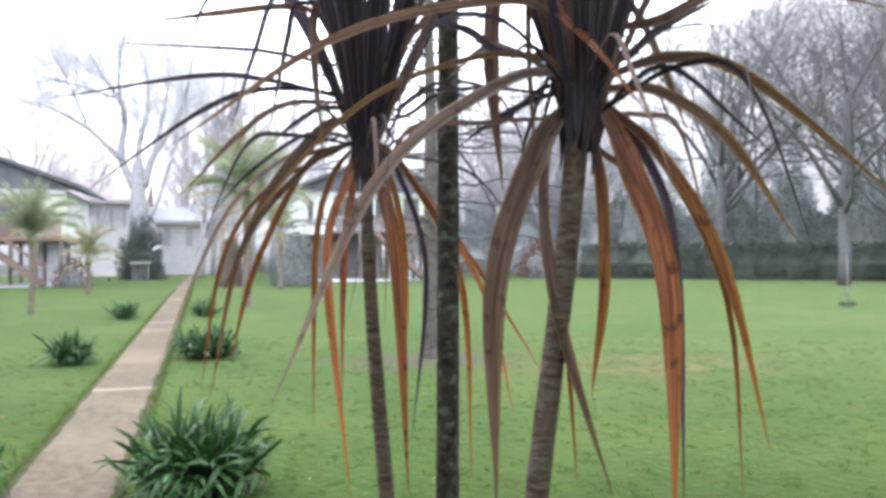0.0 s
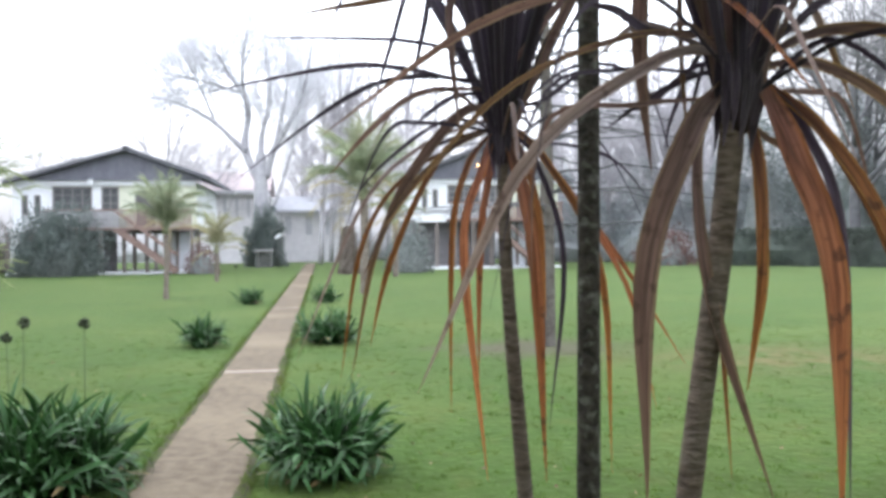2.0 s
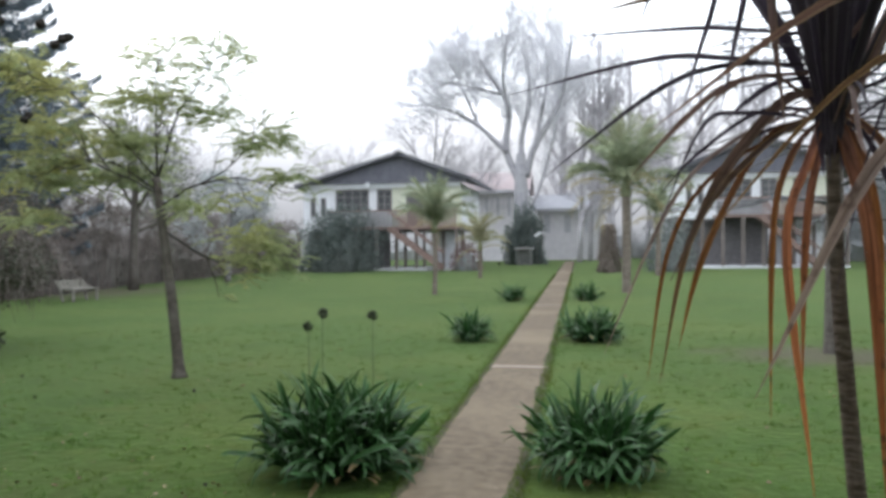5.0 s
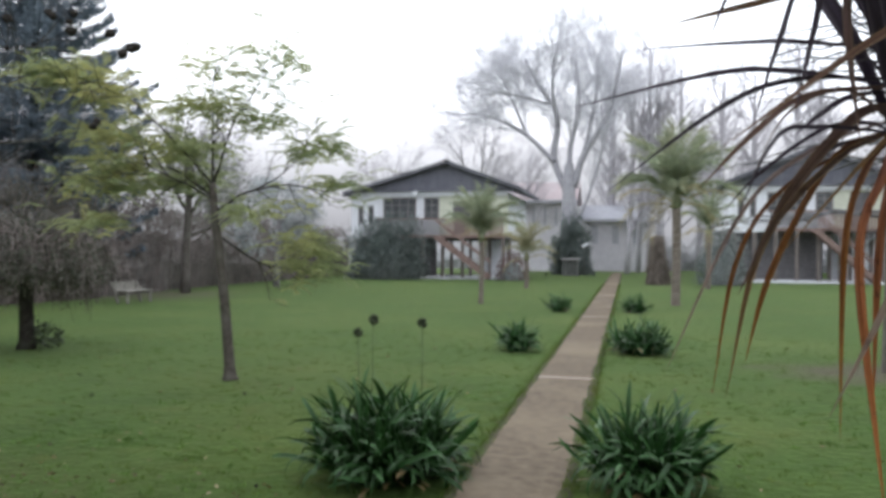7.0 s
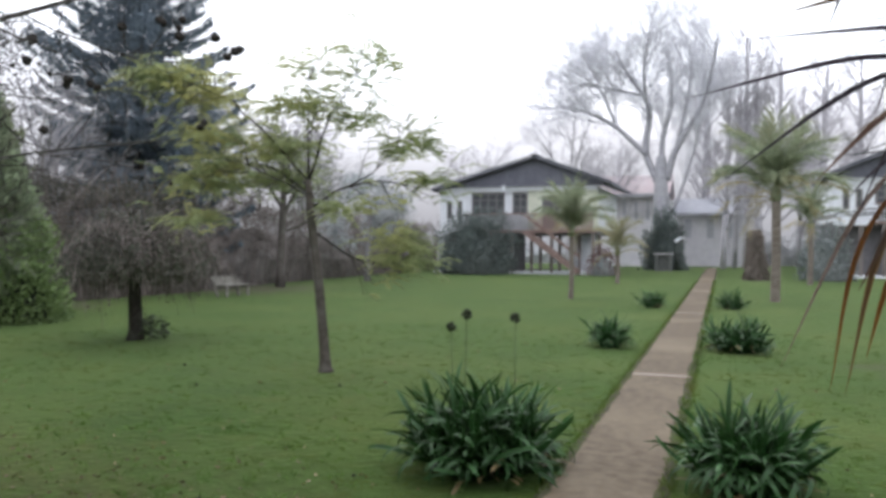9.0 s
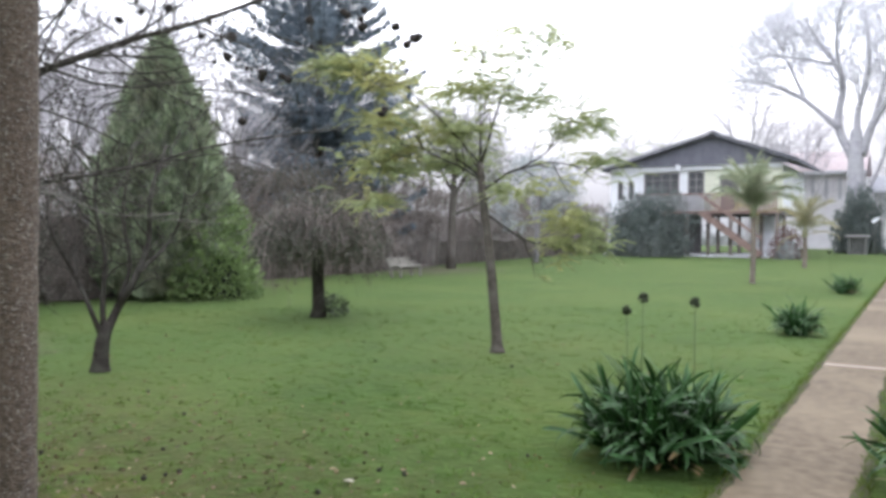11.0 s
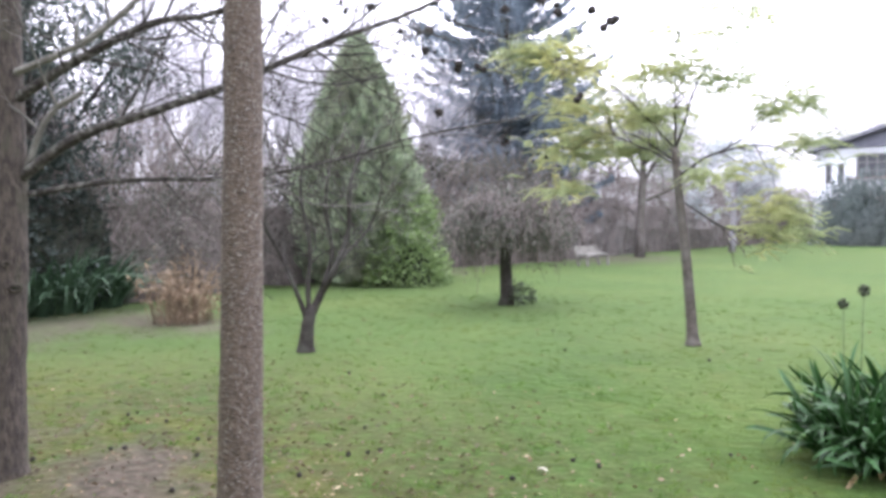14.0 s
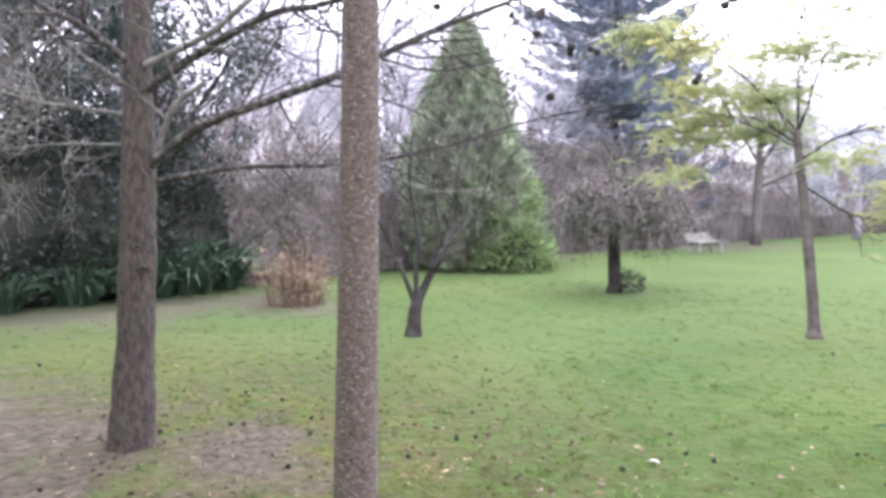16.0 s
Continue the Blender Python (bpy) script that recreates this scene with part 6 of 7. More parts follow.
# ---- houses on stilts ----
def window(parent, x0, x1, z0, z1, y, bars=(1, 1), name="window"):
    w = part(name, Shape().box(x0, y - 0.05, z0, x0 + 0.09, y + 0.06, z1).box(x1 - 0.09, y - 0.05, z0, x1, y + 0.06, z1).box(x0 + 0.09, y - 0.05, z0, x1 - 0.09, y + 0.06, z0 + 0.09).box(x0 + 0.09, y - 0.05, z1 - 0.09, x1 - 0.09, y + 0.06, z1).mesh("frame", FRAME, False), parent)
    part("pane", Shape().box(x0 + 0.09, y + 0.01, z0 + 0.09, x1 - 0.09, y + 0.02, z1 - 0.09).mesh("pane", GLASS, False), w)
    for i in range(1, bars[0] + 1):
        x = x0 + (x1 - x0) * i / (bars[0] + 1)
        part("glazing_bar", Shape().box(x - 0.03, y - 0.03, z0 + 0.09, x + 0.03, y + 0.008, z1 - 0.09).mesh("glazing_bar", FRAME, False), w)
    for i in range(1, bars[1] + 1):
        z = z0 + (z1 - z0) * i / (bars[1] + 1)
        part("glazing_bar", Shape().box(x0 + 0.09, y - 0.033, z - 0.025, x1 - 0.09, y + 0.006, z + 0.025).mesh("glazing_bar", FRAME, False), w)
    return w


def house(place, left, right, ridge, eave_l, eave_r, floor, label, mirror=False, detail=True):
    """A raised house: gable to the lawn, balcony, stair and posts. x runs along its front, the ridge at x 0."""
    h = thing("stilt_house", label, "house", place)
    D = 9.0
    wl, wr = left + 0.35, right - 0.9
    zl, zr = eave_l - 0.1, eave_r - 0.1
    sl, sr = (ridge - eave_l) / -left, (ridge - eave_r) / right
    # roof planes with thickness, overhanging the front
    for sx, e, nm in ((left, eave_l, 0), (right, eave_r, 1)):
        a = [(0, -0.7, ridge), (sx, -0.7, e), (sx, D + 0.5, e), (0, D + 0.5, ridge)]
        v = a + [(x, y, z - 0.16) for x, y, z in a]
        part("roof_plane", Shape().add(v, [(0, 1, 2, 3), (7, 6, 5, 4), (0, 4, 5, 1), (1, 5, 6, 2), (2, 6, 7, 3), (3, 7, 4, 0)]).mesh("roof_plane", ROOF_TILE, False), h)
        n = 9
        for k in range(n):
            y = -0.85 + (D + 1.3) * k / (n - 1)
            part("roof_rib", Shape().beam((0, y, ridge + 0.03), (sx, y, e + 0.03), 0.05, 0.05).mesh("roof_rib", ROOF_TILE, False), h)
    part("ridge_cap", Shape().beam((0, -0.92, ridge + 0.04), (0, D + 0.52, ridge + 0.04), 0.3, 0.06).mesh("ridge_cap", ROOF_TILE, False), h)
    # dark boarded gable, above a straight beam
    zb = min(eave_l, eave_r) + 0.06
    n = 26
    for k in range(n):
        xa, xb = left + 0.5 + (right - left - 1.0) * k / n, left + 0.5 + (right - left - 1.0) * (k + 1) / n

        def under(x):
            return ridge - 0.17 - (sl * -x if x < 0 else sr * x)

        za, zc = under(xa), under(xb)
        if min(za, zc) > zb + 0.02:
            y0 = -0.28 + 0.012 * (k % 2)
            v = [(xa, y0, zb), (xb, y0, zb), (xb, y0, zc), (xa, y0, za)]
            part("gable_board", Shape().add(v + [(x, y0 + 0.05, z) for x, y, z in v], [(0, 1, 2, 3), (7, 6, 5, 4), (0, 4, 5, 1), (1, 5, 6, 2), (2, 6, 7, 3), (3, 7, 4, 0)]).mesh("gable_board", ROOF_DARK, False), h)
    part("white_beam", Shape().box(wl, -0.12, zb - 0.25, wr, 0.0, zb - 0.0).mesh("white_beam", WALL_WHITE, False), h)
    # walls: a flush bay, then the front set back behind the balcony
    bay = wl + 2.0
    bay0 = floor - 0.2
    wx = [(bay - 1.55, bay - 1.2), (bay - 0.88, bay - 0.53)]
    part("wall", Shape().box(wl, -0.006, bay0, bay, 0.2, floor + 0.7).box(wl, -0.006, floor + 0.7, wx[0][0], 0.2, zb).box(wx[0][1], -0.006, floor + 0.7, wx[1][0], 0.2, zb).box(wx[1][1], -0.006, floor + 0.7, bay, 0.2, zb).box(wx[0][0], -0.006, floor + 1.85, wx[0][1], 0.2, zb).box(wx[1][0], -0.006, floor + 1.85, wx[1][1], 0.2, zb).mesh("wall", WALL_WHITE, False), h)
    for a, b in wx:
        window(h, a, b, floor + 0.7, floor + 1.85, 0.06, (0, 1))
    cells = [(bay + 0.08, bay + 2.2), (bay + 2.7, bay + 3.65)]
    sh = Shape()
    xs = [bay, cells[0][0], cells[0][1], cells[1][0], cells[1][1]]
    for a, b in ((xs[0], xs[1]), (xs[2], xs[3])):
        sh.box(a, 0.05, floor, b, 0.25, zb)
    for a, b in cells:
        sh.box(a, 0.05, floor, b, 0.25, floor + 0.95).box(a, 0.05, zb - 0.34, b, 0.25, zb)
        window(h, a, b, floor + 0.95, zb - 0.34, 0.07, (3 if b - a > 1.5 else 1, 2))
    part("wall", sh.mesh("wall", WALL_WHITE, False), h)
    part("wall", Shape().box(xs[4], 0.053, floor, wr, 0.25, zb).mesh("wall", WALL_CREAM, False), h, "cream boarded wall")
    part("door", Shape().box(xs[4] + 0.9, 0.01, floor + 0.05, xs[4] + 1.9, 0.05, floor + 2.1).mesh("door", SHADE, False), h)
    part("side_wall", Shape().box(wl, 0.203, floor, wl + 0.2, D, zl).mesh("side_wall", WALL_WHITE, False), h)
    part("side_wall", Shape().box(wr - 0.2, 0.253, floor, wr, D, zr - 0.1).mesh("side_wall", WALL_WHITE, False), h)
    part("back_wall", Shape().box(wl + 0.2, D - 0.2, floor, wr - 0.2, D, zl).mesh("back_wall", WALL_WHITE, False), h)
    part("floor_slab", Shape().box(wl, 0.0, floor - 0.25, wr, D, floor).mesh("floor_slab", SHADE, False), h)
    # balcony
    part("deck", Shape().box(bay, -1.2, floor - 0.16, wr, -0.003, floor - 0.02).mesh("deck", TIMBER, False), h)
    part("top_rail", Shape().box(bay, -1.2, floor + 0.92, wr, -1.12, floor + 1.0).mesh("top_rail", TIMBER, False), h)
    n = int((wr - bay) / 0.16)
    for k in range(n):
        x = bay + 0.05 + (wr - bay - 0.1) * k / n
        part("baluster", Shape().box(x, -1.19, floor - 0.02, x + 0.1, -1.15, floor + 0.92).mesh("baluster", SHADE if x < 0 else TIMBER, False), h)
    # posts, lower wall, plinth
    for x in np.linspace(wl + 0.1, wr - 0.1, 9):
        for y in (-1.1, 1.4):
            part("post", Shape().box(x - 0.09, y - 0.09, -0.05, x + 0.09, y + 0.09, floor - 0.16 if y < 0 and x > bay else floor - 0.25).mesh("post", POST, False), h)
    part("lower_wall", Shape().box(1.7, 3.0, -0.05, wr - 0.3, 3.2, floor - 0.25).mesh("lower_wall", WALL_WHITE, False), h, "white wall under the house")
    part("lower_screen", Shape().box(wl, 0.9, -0.05, bay + 3.3, 1.0, floor - 0.26).mesh("lower_screen", SHADE, False), h, "plain dark panel under the house")
    part("plinth", Shape().box(wl, -1.25, -0.05, wr, 3.0, 0.10).mesh("plinth", WALL_WHITE, False), h, "pale concrete apron")
    # stair down from the balcony
    a, b = Vector((-0.3, -1.35, floor - 0.1)), Vector((2.9, -1.35, 0.1))
    for y in (-1.3, -2.1):
        part("stringer", Shape().beam(a + Vector((0, y + 1.35, 0)), b + Vector((0, y + 1.35, 0)), 0.06, 0.28).mesh("stringer", TIMBER, False), h)
        part("stair_rail", Shape().beam(a + Vector((0, y + 1.35, 0.95)), b + Vector((0, y + 1.35, 0.95)), 0.06, 0.08).mesh("stair_rail", TIMBER, False), h)
    for k in range(12):
        p = a.lerp(b, (k + 0.5) / 12)
        part("step", Shape().box(p.x - 0.14, -2.07, p.z + 0.02, p.x + 0.14, -1.33, p.z + 0.06).mesh("step", TIMBER, False), h)
    if detail:
        part("chimney", Shape().box(-4.0, 3.0, 5.2, -3.3, 3.7, ridge - 0.35).box(-4.05, 2.95, ridge - 0.35, -3.25, 3.75, ridge - 0.25).mesh("chimney", CHIMNEY, False), h)
        part("wall_lamp", Shape().box(-2.1, -0.42, zb - 0.28, -1.85, -0.31, zb + 0.05).mesh("wall_lamp", WALL_WHITE, False), h)
        for x in (-2.0, 1.2, 5.0 if right > 5 else 2.8):
            part("flower_pot", Shape().tube([(x, 0.45, floor + 1.0), (x, 0.45, floor + 1.25)], [0.1, 0.16], 8).mesh("flower_pot", WALL_WHITE), h)
    else:
        lamp = part("porch_lamp", Shape().box(-0.7, -0.62, zb + 0.78, -0.54, -0.52, zb + 0.92).mesh("porch_lamp", LAMP_GLOW, False), h, "lit amber lamp")
    return h


house((-10.9, 48, 0), -6.55, 4.6, 7.08, 5.2, 5.4, 2.6, "white raised timber house with a dark gable, balcony and outside stair")
house((10.25, 50, 0), -4.9, 5.6, 7.8, 5.8, 5.5, 3.1, "second white raised house with a dark roof and lit lamp", detail=False)


def far_house(place, half, deep, eave, ridge, roof, label, columns):
    """A simple house with mist put into its colours: its ridge runs along the front, with tall openings under the eave.
    """
    h = thing("distant_house", label, "house", place)
    opens = [(-half + (2 * half) * (k + 0.3) / columns, -half + (2 * half) * (k + 0.7) / columns) for k in range(columns)]
    z0, z1 = eave - 2.3, eave - 0.5
    for a, b in ((-0.05, z0), (z1, eave)):
        part("wall", Shape().box(-half, 0, a, half, 0.2, b).mesh("wall", FAR_WALL, False), h)
    for a, b in zip([-half] + [q[1] for q in opens], [q[0] for q in opens] + [half]):
        part("pier", Shape().box(a, 0, z0, b, 0.2, z1).mesh("pier", FAR_WALL, False), h)
    for a, b in opens:
        w = part("window", Shape().box(a + 0.08, 0.1, z0 + 0.08, b - 0.08, 0.14, z1 - 0.08).mesh("pane", FAR_PANE, False), h)
        part("frame", Shape().box(a, 0.06, z0, a + 0.08, 0.16, z1).box(b - 0.08, 0.06, z0, b, 0.16, z1).box(a + 0.08, 0.06, z0, b - 0.08, 0.16, z0 + 0.08).box(a + 0.08, 0.06, z1 - 0.08, b - 0.08, 0.16, z1).mesh("frame", FAR_WALL, False), w)
    for x in (-half, half - 0.2):
        v = [(x, 0.203, -0.05), (x, deep, -0.05), (x, deep, eave), (x, deep / 2, ridge - 0.2), (x, 0.203, eave)]
        part("gable_wall", Shape().add(v + [(a + 0.2, b, c) for a, b, c in v], [(4, 3, 2, 1, 0), (5, 6, 7, 8, 9), (0, 1, 6, 5), (1, 2, 7, 6), (2, 3, 8, 7), (3, 4, 9, 8), (4, 0, 5, 9)]).mesh("gable_wall", FAR_WALL, False), h)
    for y, nm in ((-0.7, 0), (deep + 0.7, 1)):
        a = [(-half - 0.4, y, eave - 0.05), (half + 0.4, y, eave - 0.05), (half + 0.4, deep / 2, ridge), (-half - 0.4, deep / 2, ridge)]
        v = a + [(p, q, r - 0.14) for p, q, r in a]
        part("roof_plane", Shape().add(v, [(0, 1, 2, 3), (7, 6, 5, 4), (0, 4, 5, 1), (1, 5, 6, 2), (2, 6, 7, 3), (3, 7, 4, 0)]).mesh("roof_plane", roof, False), h)
    # grey board painted in place of the shadow under the eave
    part("fascia", Shape().box(-half - 0.4, -0.78, eave - 0.32, half + 0.4, -0.704, eave - 0.04).mesh("fascia", FAR_PANE, False), h)
    return h


far_house((-8.1, 69.5, 0), 3.4, 6.0, 6.1, 7.9, FAR_RED, "distant house with a red roof behind the great tree, paled for mist", 7)
far_house((-1.2, 72.0, 0), 2.7, 5.0, 4.6, 5.9, FAR_SLATE, "low distant house with a grey roof beyond the path, paled for mist", 3)


def slab_counter():
    c = thing("garden_counter", "pale slab on a dark masonry base by the ivy mound", "counter", (-4.0, 56.6, 0))
    part("slab", Shape().box(-0.68, -0.3, 1.1, 0.68, 0.3, 1.2).mesh("slab", CHIMNEY, False), c, "pale stone slab")
    for x in (-0.55, 0.35):
        part("pier", Shape().box(x, -0.24, -0.03, x + 0.2, 0.24, 1.1).mesh("pier", SOFT_STONE, False), c)
    part("back_panel", Shape().box(-0.345, 0.14, -0.03, 0.345, 0.22, 1.1).mesh("back_panel", SOFT_STONE, False), c)
    p = thing("sign_board", "small tilted white board on a thin post", "sign", (-3.05, 56.9, 0))
    part("post", Shape().tube([(0, 0, -0.03), (0, 0, 2.1)], [0.03, 0.025], 8).mesh("post", SOFT_STONE), p)
    part("board", Shape().beam((-0.2, -0.05, 2.0), (0.2, -0.05, 2.28), 0.03, 0.2).mesh("board", WALL_WHITE, False), p)


slab_counter()


# ---- bare trees in the distance ----
def bare_template(seed, trunk, r, kids, spread, lift, wiggle, first, shrink, mat, thin=0.01):
    rng = np.random.default_rng(seed)
    out, tips = [], []
    grow(out, tips, Vector((0, 0, -0.1)), Vector((0.02, 0.03, 1)).normalized(), trunk, r, 0, len(kids), rng, kids, spread, lift, wiggle, first, shrink)
    return branch_meshes(out, mat, thin)


def broad_tree():
    """An old tree whose short bole parts into wide, bending limbs."""
    rng = np.random.default_rng(133)
    t = thing("bare_tree", "huge bare winter tree with spreading limbs at the path's end", "tree", (-4.3, 60, 0), "bare winter trees")
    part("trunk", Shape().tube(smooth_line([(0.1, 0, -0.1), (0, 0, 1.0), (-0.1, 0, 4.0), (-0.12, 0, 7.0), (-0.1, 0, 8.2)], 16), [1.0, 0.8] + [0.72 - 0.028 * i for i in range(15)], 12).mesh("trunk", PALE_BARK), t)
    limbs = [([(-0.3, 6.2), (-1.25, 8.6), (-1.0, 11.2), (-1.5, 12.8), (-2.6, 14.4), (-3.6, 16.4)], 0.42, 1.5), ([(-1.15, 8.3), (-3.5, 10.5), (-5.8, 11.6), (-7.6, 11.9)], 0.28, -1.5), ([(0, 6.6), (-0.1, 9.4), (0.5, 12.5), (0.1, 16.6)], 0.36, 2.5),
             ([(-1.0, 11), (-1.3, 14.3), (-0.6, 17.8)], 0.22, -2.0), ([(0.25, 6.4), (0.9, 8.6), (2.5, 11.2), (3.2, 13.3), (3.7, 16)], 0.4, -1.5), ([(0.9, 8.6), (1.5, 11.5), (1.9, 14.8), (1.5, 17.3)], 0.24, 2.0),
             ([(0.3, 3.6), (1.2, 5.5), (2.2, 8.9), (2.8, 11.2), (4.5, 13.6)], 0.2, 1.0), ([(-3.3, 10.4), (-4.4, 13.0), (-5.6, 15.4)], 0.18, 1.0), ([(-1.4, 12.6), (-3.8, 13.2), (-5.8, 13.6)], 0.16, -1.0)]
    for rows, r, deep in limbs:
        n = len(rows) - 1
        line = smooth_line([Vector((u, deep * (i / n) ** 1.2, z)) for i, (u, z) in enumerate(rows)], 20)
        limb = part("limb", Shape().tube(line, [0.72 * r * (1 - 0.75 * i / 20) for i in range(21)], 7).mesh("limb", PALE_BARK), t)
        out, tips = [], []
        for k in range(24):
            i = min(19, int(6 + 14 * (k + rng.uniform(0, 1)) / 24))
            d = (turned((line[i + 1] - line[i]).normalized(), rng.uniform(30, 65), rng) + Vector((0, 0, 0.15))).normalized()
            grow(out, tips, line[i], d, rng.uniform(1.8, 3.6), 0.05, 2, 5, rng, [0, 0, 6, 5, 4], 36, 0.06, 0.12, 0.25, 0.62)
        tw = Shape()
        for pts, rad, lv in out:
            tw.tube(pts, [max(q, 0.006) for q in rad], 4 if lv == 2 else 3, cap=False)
        part("twig_spray", tw.mesh("twig_spray", MIST_TWIG), limb, kind="stuff")


# far templates use the barks paled for mist
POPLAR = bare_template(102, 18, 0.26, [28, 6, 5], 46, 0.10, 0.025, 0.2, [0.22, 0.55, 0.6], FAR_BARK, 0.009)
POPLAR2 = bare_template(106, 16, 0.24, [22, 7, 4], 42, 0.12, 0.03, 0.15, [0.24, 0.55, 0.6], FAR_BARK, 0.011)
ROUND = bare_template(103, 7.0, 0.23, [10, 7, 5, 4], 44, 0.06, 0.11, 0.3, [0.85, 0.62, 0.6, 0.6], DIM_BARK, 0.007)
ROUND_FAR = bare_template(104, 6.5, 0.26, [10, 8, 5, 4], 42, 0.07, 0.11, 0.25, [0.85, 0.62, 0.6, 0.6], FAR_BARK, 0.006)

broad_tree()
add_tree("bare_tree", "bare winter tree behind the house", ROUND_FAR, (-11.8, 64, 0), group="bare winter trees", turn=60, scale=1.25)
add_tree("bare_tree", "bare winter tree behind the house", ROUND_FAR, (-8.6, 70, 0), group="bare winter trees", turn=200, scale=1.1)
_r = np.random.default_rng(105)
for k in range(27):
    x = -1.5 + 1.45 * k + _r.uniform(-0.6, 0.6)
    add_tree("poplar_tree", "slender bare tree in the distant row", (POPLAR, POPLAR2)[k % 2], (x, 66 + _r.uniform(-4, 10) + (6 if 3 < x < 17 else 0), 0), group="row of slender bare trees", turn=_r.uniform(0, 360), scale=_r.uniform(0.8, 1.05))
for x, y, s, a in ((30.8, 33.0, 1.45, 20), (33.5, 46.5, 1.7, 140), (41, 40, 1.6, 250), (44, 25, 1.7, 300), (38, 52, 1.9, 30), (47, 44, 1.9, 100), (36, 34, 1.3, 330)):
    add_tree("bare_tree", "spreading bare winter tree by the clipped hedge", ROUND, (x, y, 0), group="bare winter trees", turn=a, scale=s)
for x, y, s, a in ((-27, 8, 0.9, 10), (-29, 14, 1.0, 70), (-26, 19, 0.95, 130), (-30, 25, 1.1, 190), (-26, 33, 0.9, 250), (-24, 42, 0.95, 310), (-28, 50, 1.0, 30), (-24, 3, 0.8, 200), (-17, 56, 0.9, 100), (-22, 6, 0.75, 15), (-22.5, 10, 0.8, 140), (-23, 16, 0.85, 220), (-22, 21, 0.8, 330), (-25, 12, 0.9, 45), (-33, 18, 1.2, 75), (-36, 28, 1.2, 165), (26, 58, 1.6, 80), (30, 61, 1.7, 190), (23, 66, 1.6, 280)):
    add_tree("bare_tree", "bare winter tree beyond the garden, paled for mist", ROUND_FAR, (x, y, 0), group="bare winter trees", turn=a, scale=s)


def larch():
    """A deciduous conifer in winter: a straight stem with level, thin branches."""
    rng = np.random.default_rng(111)
    t = thing("larch_tree", "bare larch-like tree with level thin branches in a soil bed", "tree", (3.5, 12.5, 0))
    part("trunk", Shape().tube(smooth_line([(0, 0, -0.05), (0, 0, 0.2), (0.02, 0, 3), (0, 0.02, 6), (0, 0, 9.5)], 20), [0.24, 0.19] + [0.165 * (1 - i / 20) + 0.01 for i in range(19)], 12).mesh("trunk", LARCH_BARK), t)
    limbs, tw = Shape(), Shape()
    z = 1.9
    while z < 9.2:
        for k in range(int(rng.integers(3, 6))):
            a = rng.uniform(0, 2 * math.pi)
            o = Vector((math.cos(a), math.sin(a), 0))
            ln = (3.3 * (1 - z / 10.5) + 0.3) * rng.uniform(0.7, 1.1)
            line = [o * ln * i / 7 + Vector((0, 0, z + 0.1 * ln * (i / 7) - 0.16 * ln * (i / 7) ** 2 + 0.03 * rng.normal())) for i in range(8)]
            limbs.tube(line, [0.02 * (1 - i / 8) + 0.003 for i in range(8)], 4, cap=False)
            for j in range(int(5 * ln)):
                x = rng.uniform(0.15, 1)
                i = min(int(x * 7), 6)
                p = line[i].lerp(line[i + 1], x * 7 - i)
                d = (o * 0.8 + Vector((-o.y, o.x, 0)) * rng.choice([-1, 1]) * 0.7 + Vector((0, 0, rng.normal() * 0.15 - 0.05))).normalized()
                l2 = rng.uniform(0.2, 0.6) * (1.2 - x)
                tw.tube([p, p + d * l2 * 0.5, p + d * l2 + Vector((0, 0, -0.03))], [0.005, 0.004, 0.003], 3, cap=False)
        z += 0.27
    part("limb_ring", limbs.mesh("limb_ring", DIM_BARK), t, kind="stuff")
    part("twig_spray", tw.mesh("twig_spray", DIM_BARK), t, kind="stuff")


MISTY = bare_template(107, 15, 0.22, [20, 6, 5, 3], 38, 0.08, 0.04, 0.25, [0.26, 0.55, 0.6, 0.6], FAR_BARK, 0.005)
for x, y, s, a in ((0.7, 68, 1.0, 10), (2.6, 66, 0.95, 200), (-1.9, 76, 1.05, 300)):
    add_tree("bare_tree", "tall bare tree where the path ends, mist in its bark colour", MISTY, (x, y, 0), group="bare winter trees", turn=a, scale=s)


larch()
sap = thing("sapling", "thin young sapling on the lawn", "tree", (18.7, 19.9, 0))
part("stem", Shape().tube([(0, 0, -0.03), (0.02, 0, 0.7), (0.0, 0, 1.6)], [0.025, 0.018, 0.008], 6).mesh("stem", MID_BARK), sap)
_r = np.random.default_rng(112)
part("foot_grass", cards("foot_grass", in_ball(_r, 120, 0.25) * [1, 1, 0.1] + [0, 0, 0.02], _r.normal(size=(120, 3)) * 0.6 + [0, 0, 1], 0.16, 0.02, HEDGE, _r), sap, kind="stuff")


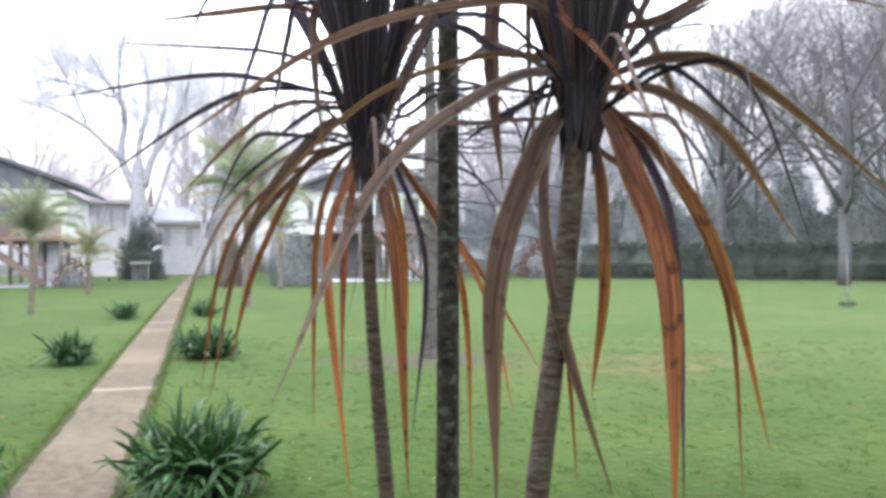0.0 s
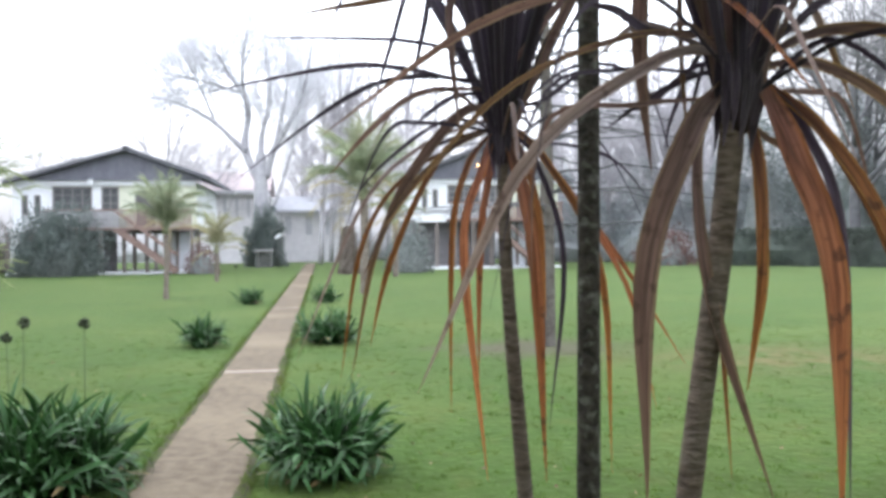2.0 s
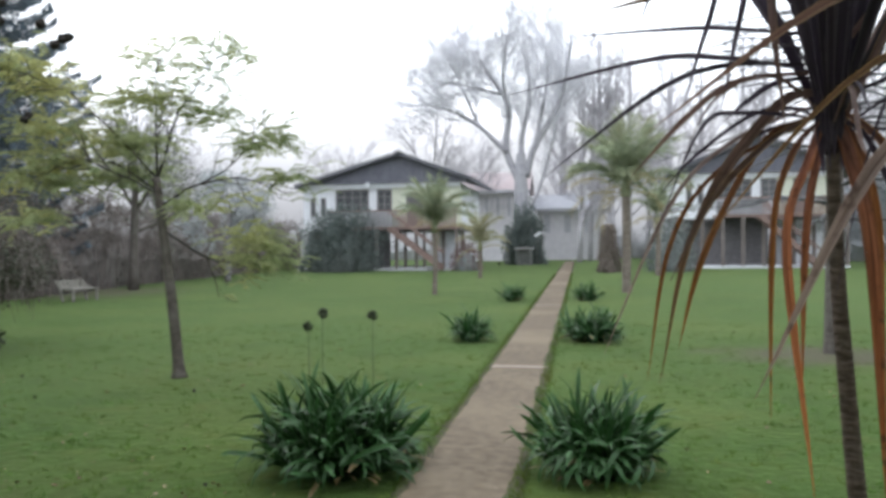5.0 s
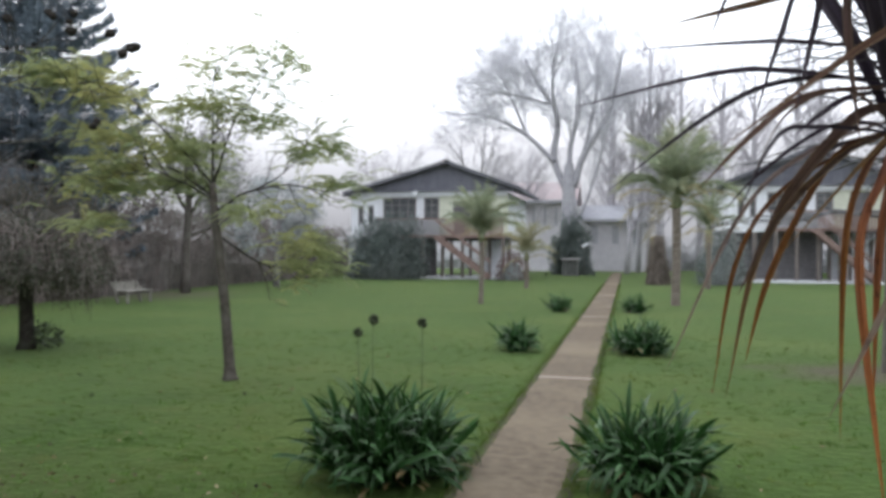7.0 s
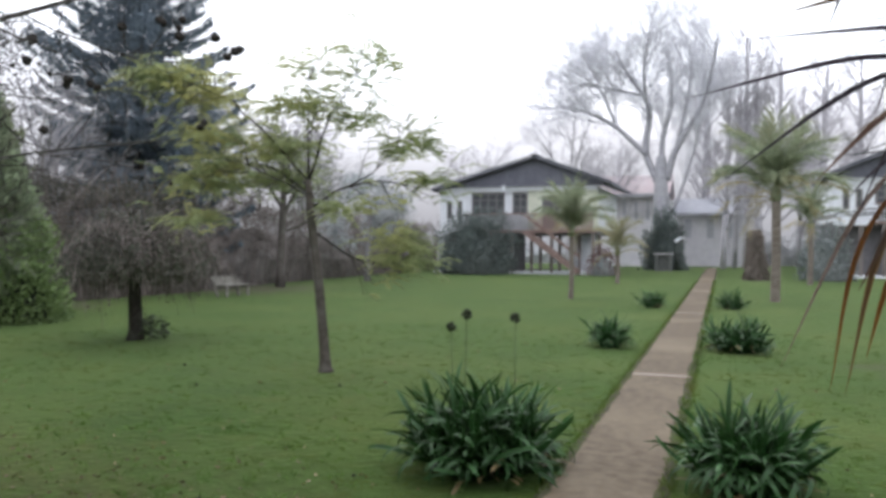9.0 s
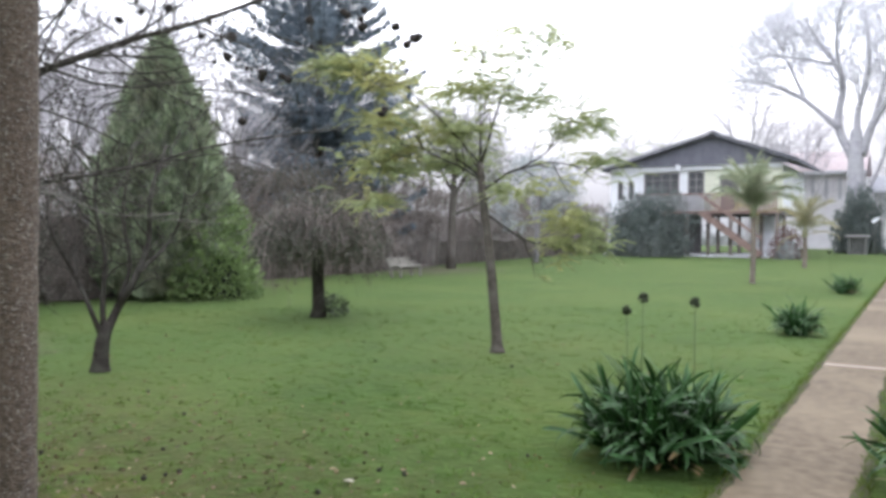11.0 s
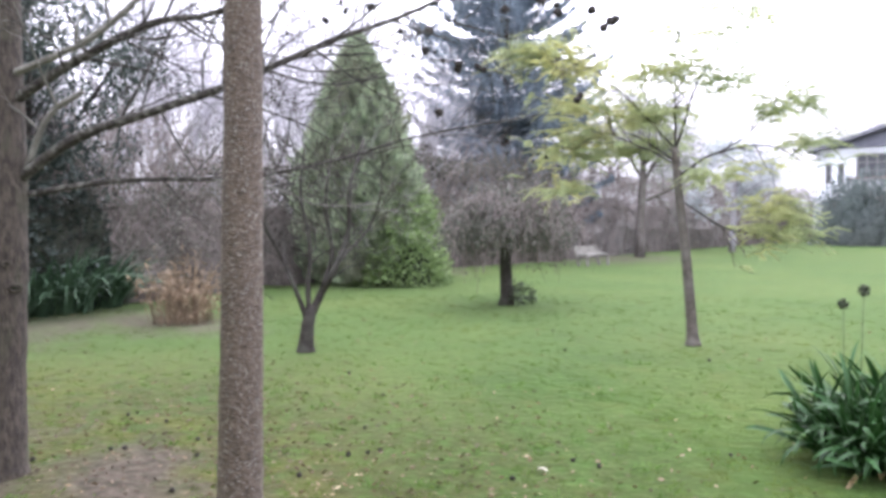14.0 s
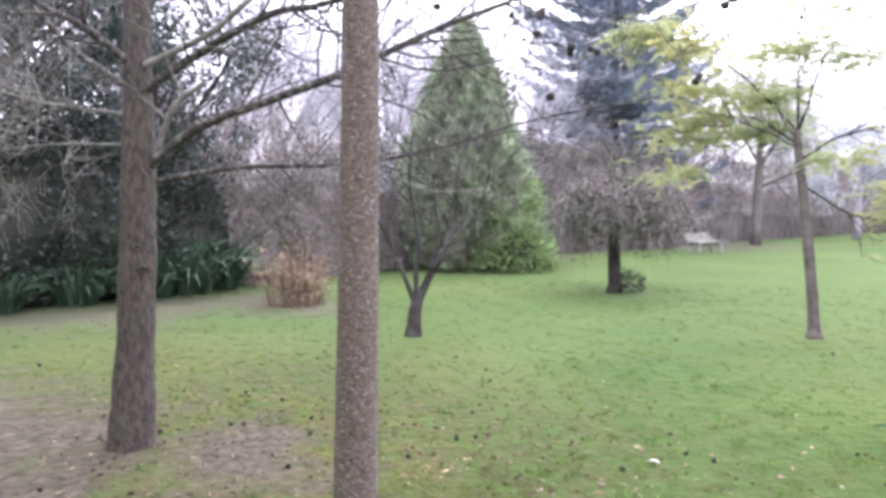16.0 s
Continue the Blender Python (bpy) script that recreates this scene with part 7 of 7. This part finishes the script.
# ---- distance: a glowing ring that paints mist round the garden ----
def backdrop():
    m = bpy.data.materials.new("glowing mist gradient")
    m.use_nodes = True
    n, l = m.node_tree.nodes, m.node_tree.links
    b = n["Principled BSDF"]
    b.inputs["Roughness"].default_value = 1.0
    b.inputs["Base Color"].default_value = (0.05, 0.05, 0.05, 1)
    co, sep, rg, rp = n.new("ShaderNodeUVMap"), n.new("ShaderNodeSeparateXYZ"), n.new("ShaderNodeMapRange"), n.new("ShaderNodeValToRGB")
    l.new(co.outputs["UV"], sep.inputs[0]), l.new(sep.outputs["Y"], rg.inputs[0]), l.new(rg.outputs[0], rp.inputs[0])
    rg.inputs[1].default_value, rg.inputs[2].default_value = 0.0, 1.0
    # mist as emission: grey near the ground, sky-white at the top
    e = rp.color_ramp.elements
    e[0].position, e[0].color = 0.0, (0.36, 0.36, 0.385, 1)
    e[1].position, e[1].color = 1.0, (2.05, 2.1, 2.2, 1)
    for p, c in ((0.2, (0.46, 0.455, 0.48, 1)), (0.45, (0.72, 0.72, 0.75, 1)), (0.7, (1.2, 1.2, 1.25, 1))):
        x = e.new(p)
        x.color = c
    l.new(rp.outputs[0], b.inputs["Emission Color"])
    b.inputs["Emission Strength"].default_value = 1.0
    sh = Shape()
    N = 240
    for k in range(N + 1):
        a = 2 * math.pi * k / N
        # the east side keeps to the ramp's darker greys
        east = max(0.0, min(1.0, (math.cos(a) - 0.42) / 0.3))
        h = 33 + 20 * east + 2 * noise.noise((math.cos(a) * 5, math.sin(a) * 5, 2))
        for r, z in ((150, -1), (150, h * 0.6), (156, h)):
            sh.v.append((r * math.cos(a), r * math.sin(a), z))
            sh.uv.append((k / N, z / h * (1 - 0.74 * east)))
    for k in range(N):
        for j in range(2):
            sh.f.append((3 * k + j, 3 * k + 3 + j, 3 * k + 4 + j, 3 * k + 1 + j))
    tagged(new("backdrop", sh.mesh("backdrop", m)), "glowing ring with mist painted in as a height gradient", "backdrop", kind="structure")


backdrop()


# ---- small things on the lawn ----
def lawn_blades():
    rng = np.random.default_rng(121)
    tufts, per = 15000, 12
    a = np.radians(rng.uniform(-50, 230, tufts))
    d = 0.4 + 16.5 * rng.uniform(0, 1, tufts) ** 0.95
    x = np.repeat(d * np.cos(a), per) + rng.normal(size=tufts * per) * np.repeat(rng.uniform(0.012, 0.05, tufts), per)
    y = np.repeat(d * np.sin(a), per) + rng.normal(size=tufts * per) * np.repeat(rng.uniform(0.012, 0.05, tufts), per)
    n = tufts * per
    keep = ~((x > -1.36) & (x < -0.55))
    for sx, sy, rx, ry in SOIL:
        keep &= ((x - sx) / rx) ** 2 + ((y - sy) / ry) ** 2 > rng.uniform(0.3, 1.1, n)
    x, y = x[keep], y[keep]
    # longer, coarser tufts
    m, k = 1500, 10
    ta, td = np.radians(rng.uniform(-50, 230, m)), 1.5 + 8 * rng.uniform(0, 1, m)
    bx = np.repeat(td * np.cos(ta), k) + rng.normal(size=m * k) * 0.035
    by = np.repeat(td * np.sin(ta), k) + rng.normal(size=m * k) * 0.035
    ok = ~((bx > -1.38) & (bx < -0.53))
    for sx, sy, rx, ry in SOIL:
        ok &= ((bx - sx) / rx) ** 2 + ((by - sy) / ry) ** 2 > 0.8
    bc = np.stack([bx, by, [ground_z(p, q) - 0.004 for p, q in zip(bx, by)]], 1)[ok]
    bw = rng.normal(size=bc.shape) * [0.8, 0.8, 0.2] + [0, 0, 0.7]
    tagged(new("grass_tufts", cards("grass_tufts", bc, bw, 0.055, 0.009, TUFT, rng)), "coarser tufts of wet grass in the lawn", "grass", kind="stuff")
    c = np.stack([x, y, [ground_z(a, b) - 0.003 for a, b in zip(x, y)]], 1)
    w = rng.normal(size=c.shape) * [1, 1, 0.2] + [0, 0, 0.75]
    tagged(new("grass", cards("grass", c, w, 0.032, 0.006, GRASS, rng)), "short wet grass blades over the lawn", "grass", kind="stuff")


def litter():
    rng = np.random.default_rng(123)
    n = 900
    a = np.radians(rng.uniform(55, 176, n))
    d = 3.8 + 12 * rng.uniform(0, 1, n) ** 1.3
    c = np.stack([d * np.cos(a), d * np.sin(a), np.full(n, 0.012)], 1)
    keep = (rng.uniform(0, 1, n) < np.where(c[:, 0] < -2, 0.75, 0.3))
    c = c[keep]
    c[:, 2] = [ground_z(a, b) + 0.012 for a, b in c[:, :2]]
    w = rng.normal(size=c.shape) * [1, 1, 0.15]
    tagged(new("fallen_leaves", cards("fallen_leaves", c, w, 0.045, 0.024, FALLEN, rng, 0.1)), "scattered tan fallen leaves on the grass", "leaves", kind="stuff")
    n = 2300
    c = np.stack([-4.8 + rng.normal(size=n) * 1.9, 2.7 + rng.normal(size=n) * 1.35, np.zeros(n)], 1)
    c = c[(c[:, 0] < -2.0) & (c[:, 1] > -0.5)]
    c[:, 2] = [ground_z(a, b) + 0.006 for a, b in c[:, :2]]
    w = rng.normal(size=c.shape) * [1, 1, 0.2]
    tagged(new("leaf_litter", cards("leaf_litter", c, w, 0.042, 0.02, LITTER, rng, 0.15)), "brown rotting leaf litter round the trees", "leaves", kind="stuff")
    for k in range(36):
        if k < 28:
            p = (-5.2 + rng.normal() * 1.5, 2.7 + rng.normal() * 1.1)
        else:
            p = (-7.0 + rng.normal() * 2.6, 4.5 + rng.normal() * 2.0)
        if p[0] > -2.6:
            continue
        b = new("seed_ball", BALL)
        b.matrix_basis = pose(*p, ground_z(*p) + 0.014, rng.uniform(0, 360), rng.uniform(0, 360), 0) @ Matrix.Scale(rng.uniform(0.6, 0.9), 4)
        tagged(b, "fallen black spiny seed ball on the grass", "seed ball", "fallen seed balls")
    # curled pale leaves: a notched outline folded along the midrib
    for x, y, turn in ((-3.45, 4.06, 20), (-0.72, 5.35, 75)):
        sh = Shape()
        for i in range(9):
            u = i / 8
            w = 0.026 * math.sin(math.pi * min(1, 0.08 + 0.92 * u)) ** 0.7 * (1 - 0.3 * (i % 2))
            z = 0.012 * math.sin(3 * u)
            sh.v += [(0.09 * u - 0.045, -w, z + 0.5 * w), (0.09 * u - 0.045, 0, z), (0.09 * u - 0.045, w, z + 0.35 * w)]
            if i:
                k = 3 * i
                sh.f += [(k - 3, k - 2, k + 1, k), (k - 2, k - 1, k + 2, k + 1)]
        lf = new("fallen_leaf", sh.mesh("fallen_leaf", PALE_LEAF))
        lf.matrix_basis = pose(x, y, ground_z(x, y) + 0.018, 0, 0, turn)
        tagged(lf, "single pale fallen leaf lying on the ground", "leaf", "pale fallen leaves")


def edge_grass():
    """Grass that leans over both edges of the path."""
    rng = np.random.default_rng(127)
    n = 16000
    y = 1.5 + 40 * rng.uniform(0, 1, n) ** 1.5
    left = rng.uniform(0, 1, n) < 0.5
    lump = np.array([0.5 + noise.noise((v * 2.2, 3.0 if k else 8.0, 0)) for v, k in zip(y, left)])
    keep = rng.uniform(0, 1, n) < lump + 0.25
    y, left = y[keep], left[keep]
    off = np.abs(rng.normal(size=len(y))) * 0.05 - 0.015
    x = np.where(left, -1.335 - off, -0.575 + off)
    c = np.stack([x, y, np.full(len(y), -0.01)], 1)
    w = np.stack([np.where(left, 0.45, -0.45), np.zeros(len(y)), np.full(len(y), 0.8)], 1) + rng.normal(size=c.shape) * 0.45
    tagged(new("edge_grass", cards("edge_grass", c, w, 0.06, 0.009, GRASS, rng)), "longer grass leaning over the path's edges", "grass", kind="stuff")


litter(), lawn_blades(), edge_grass()
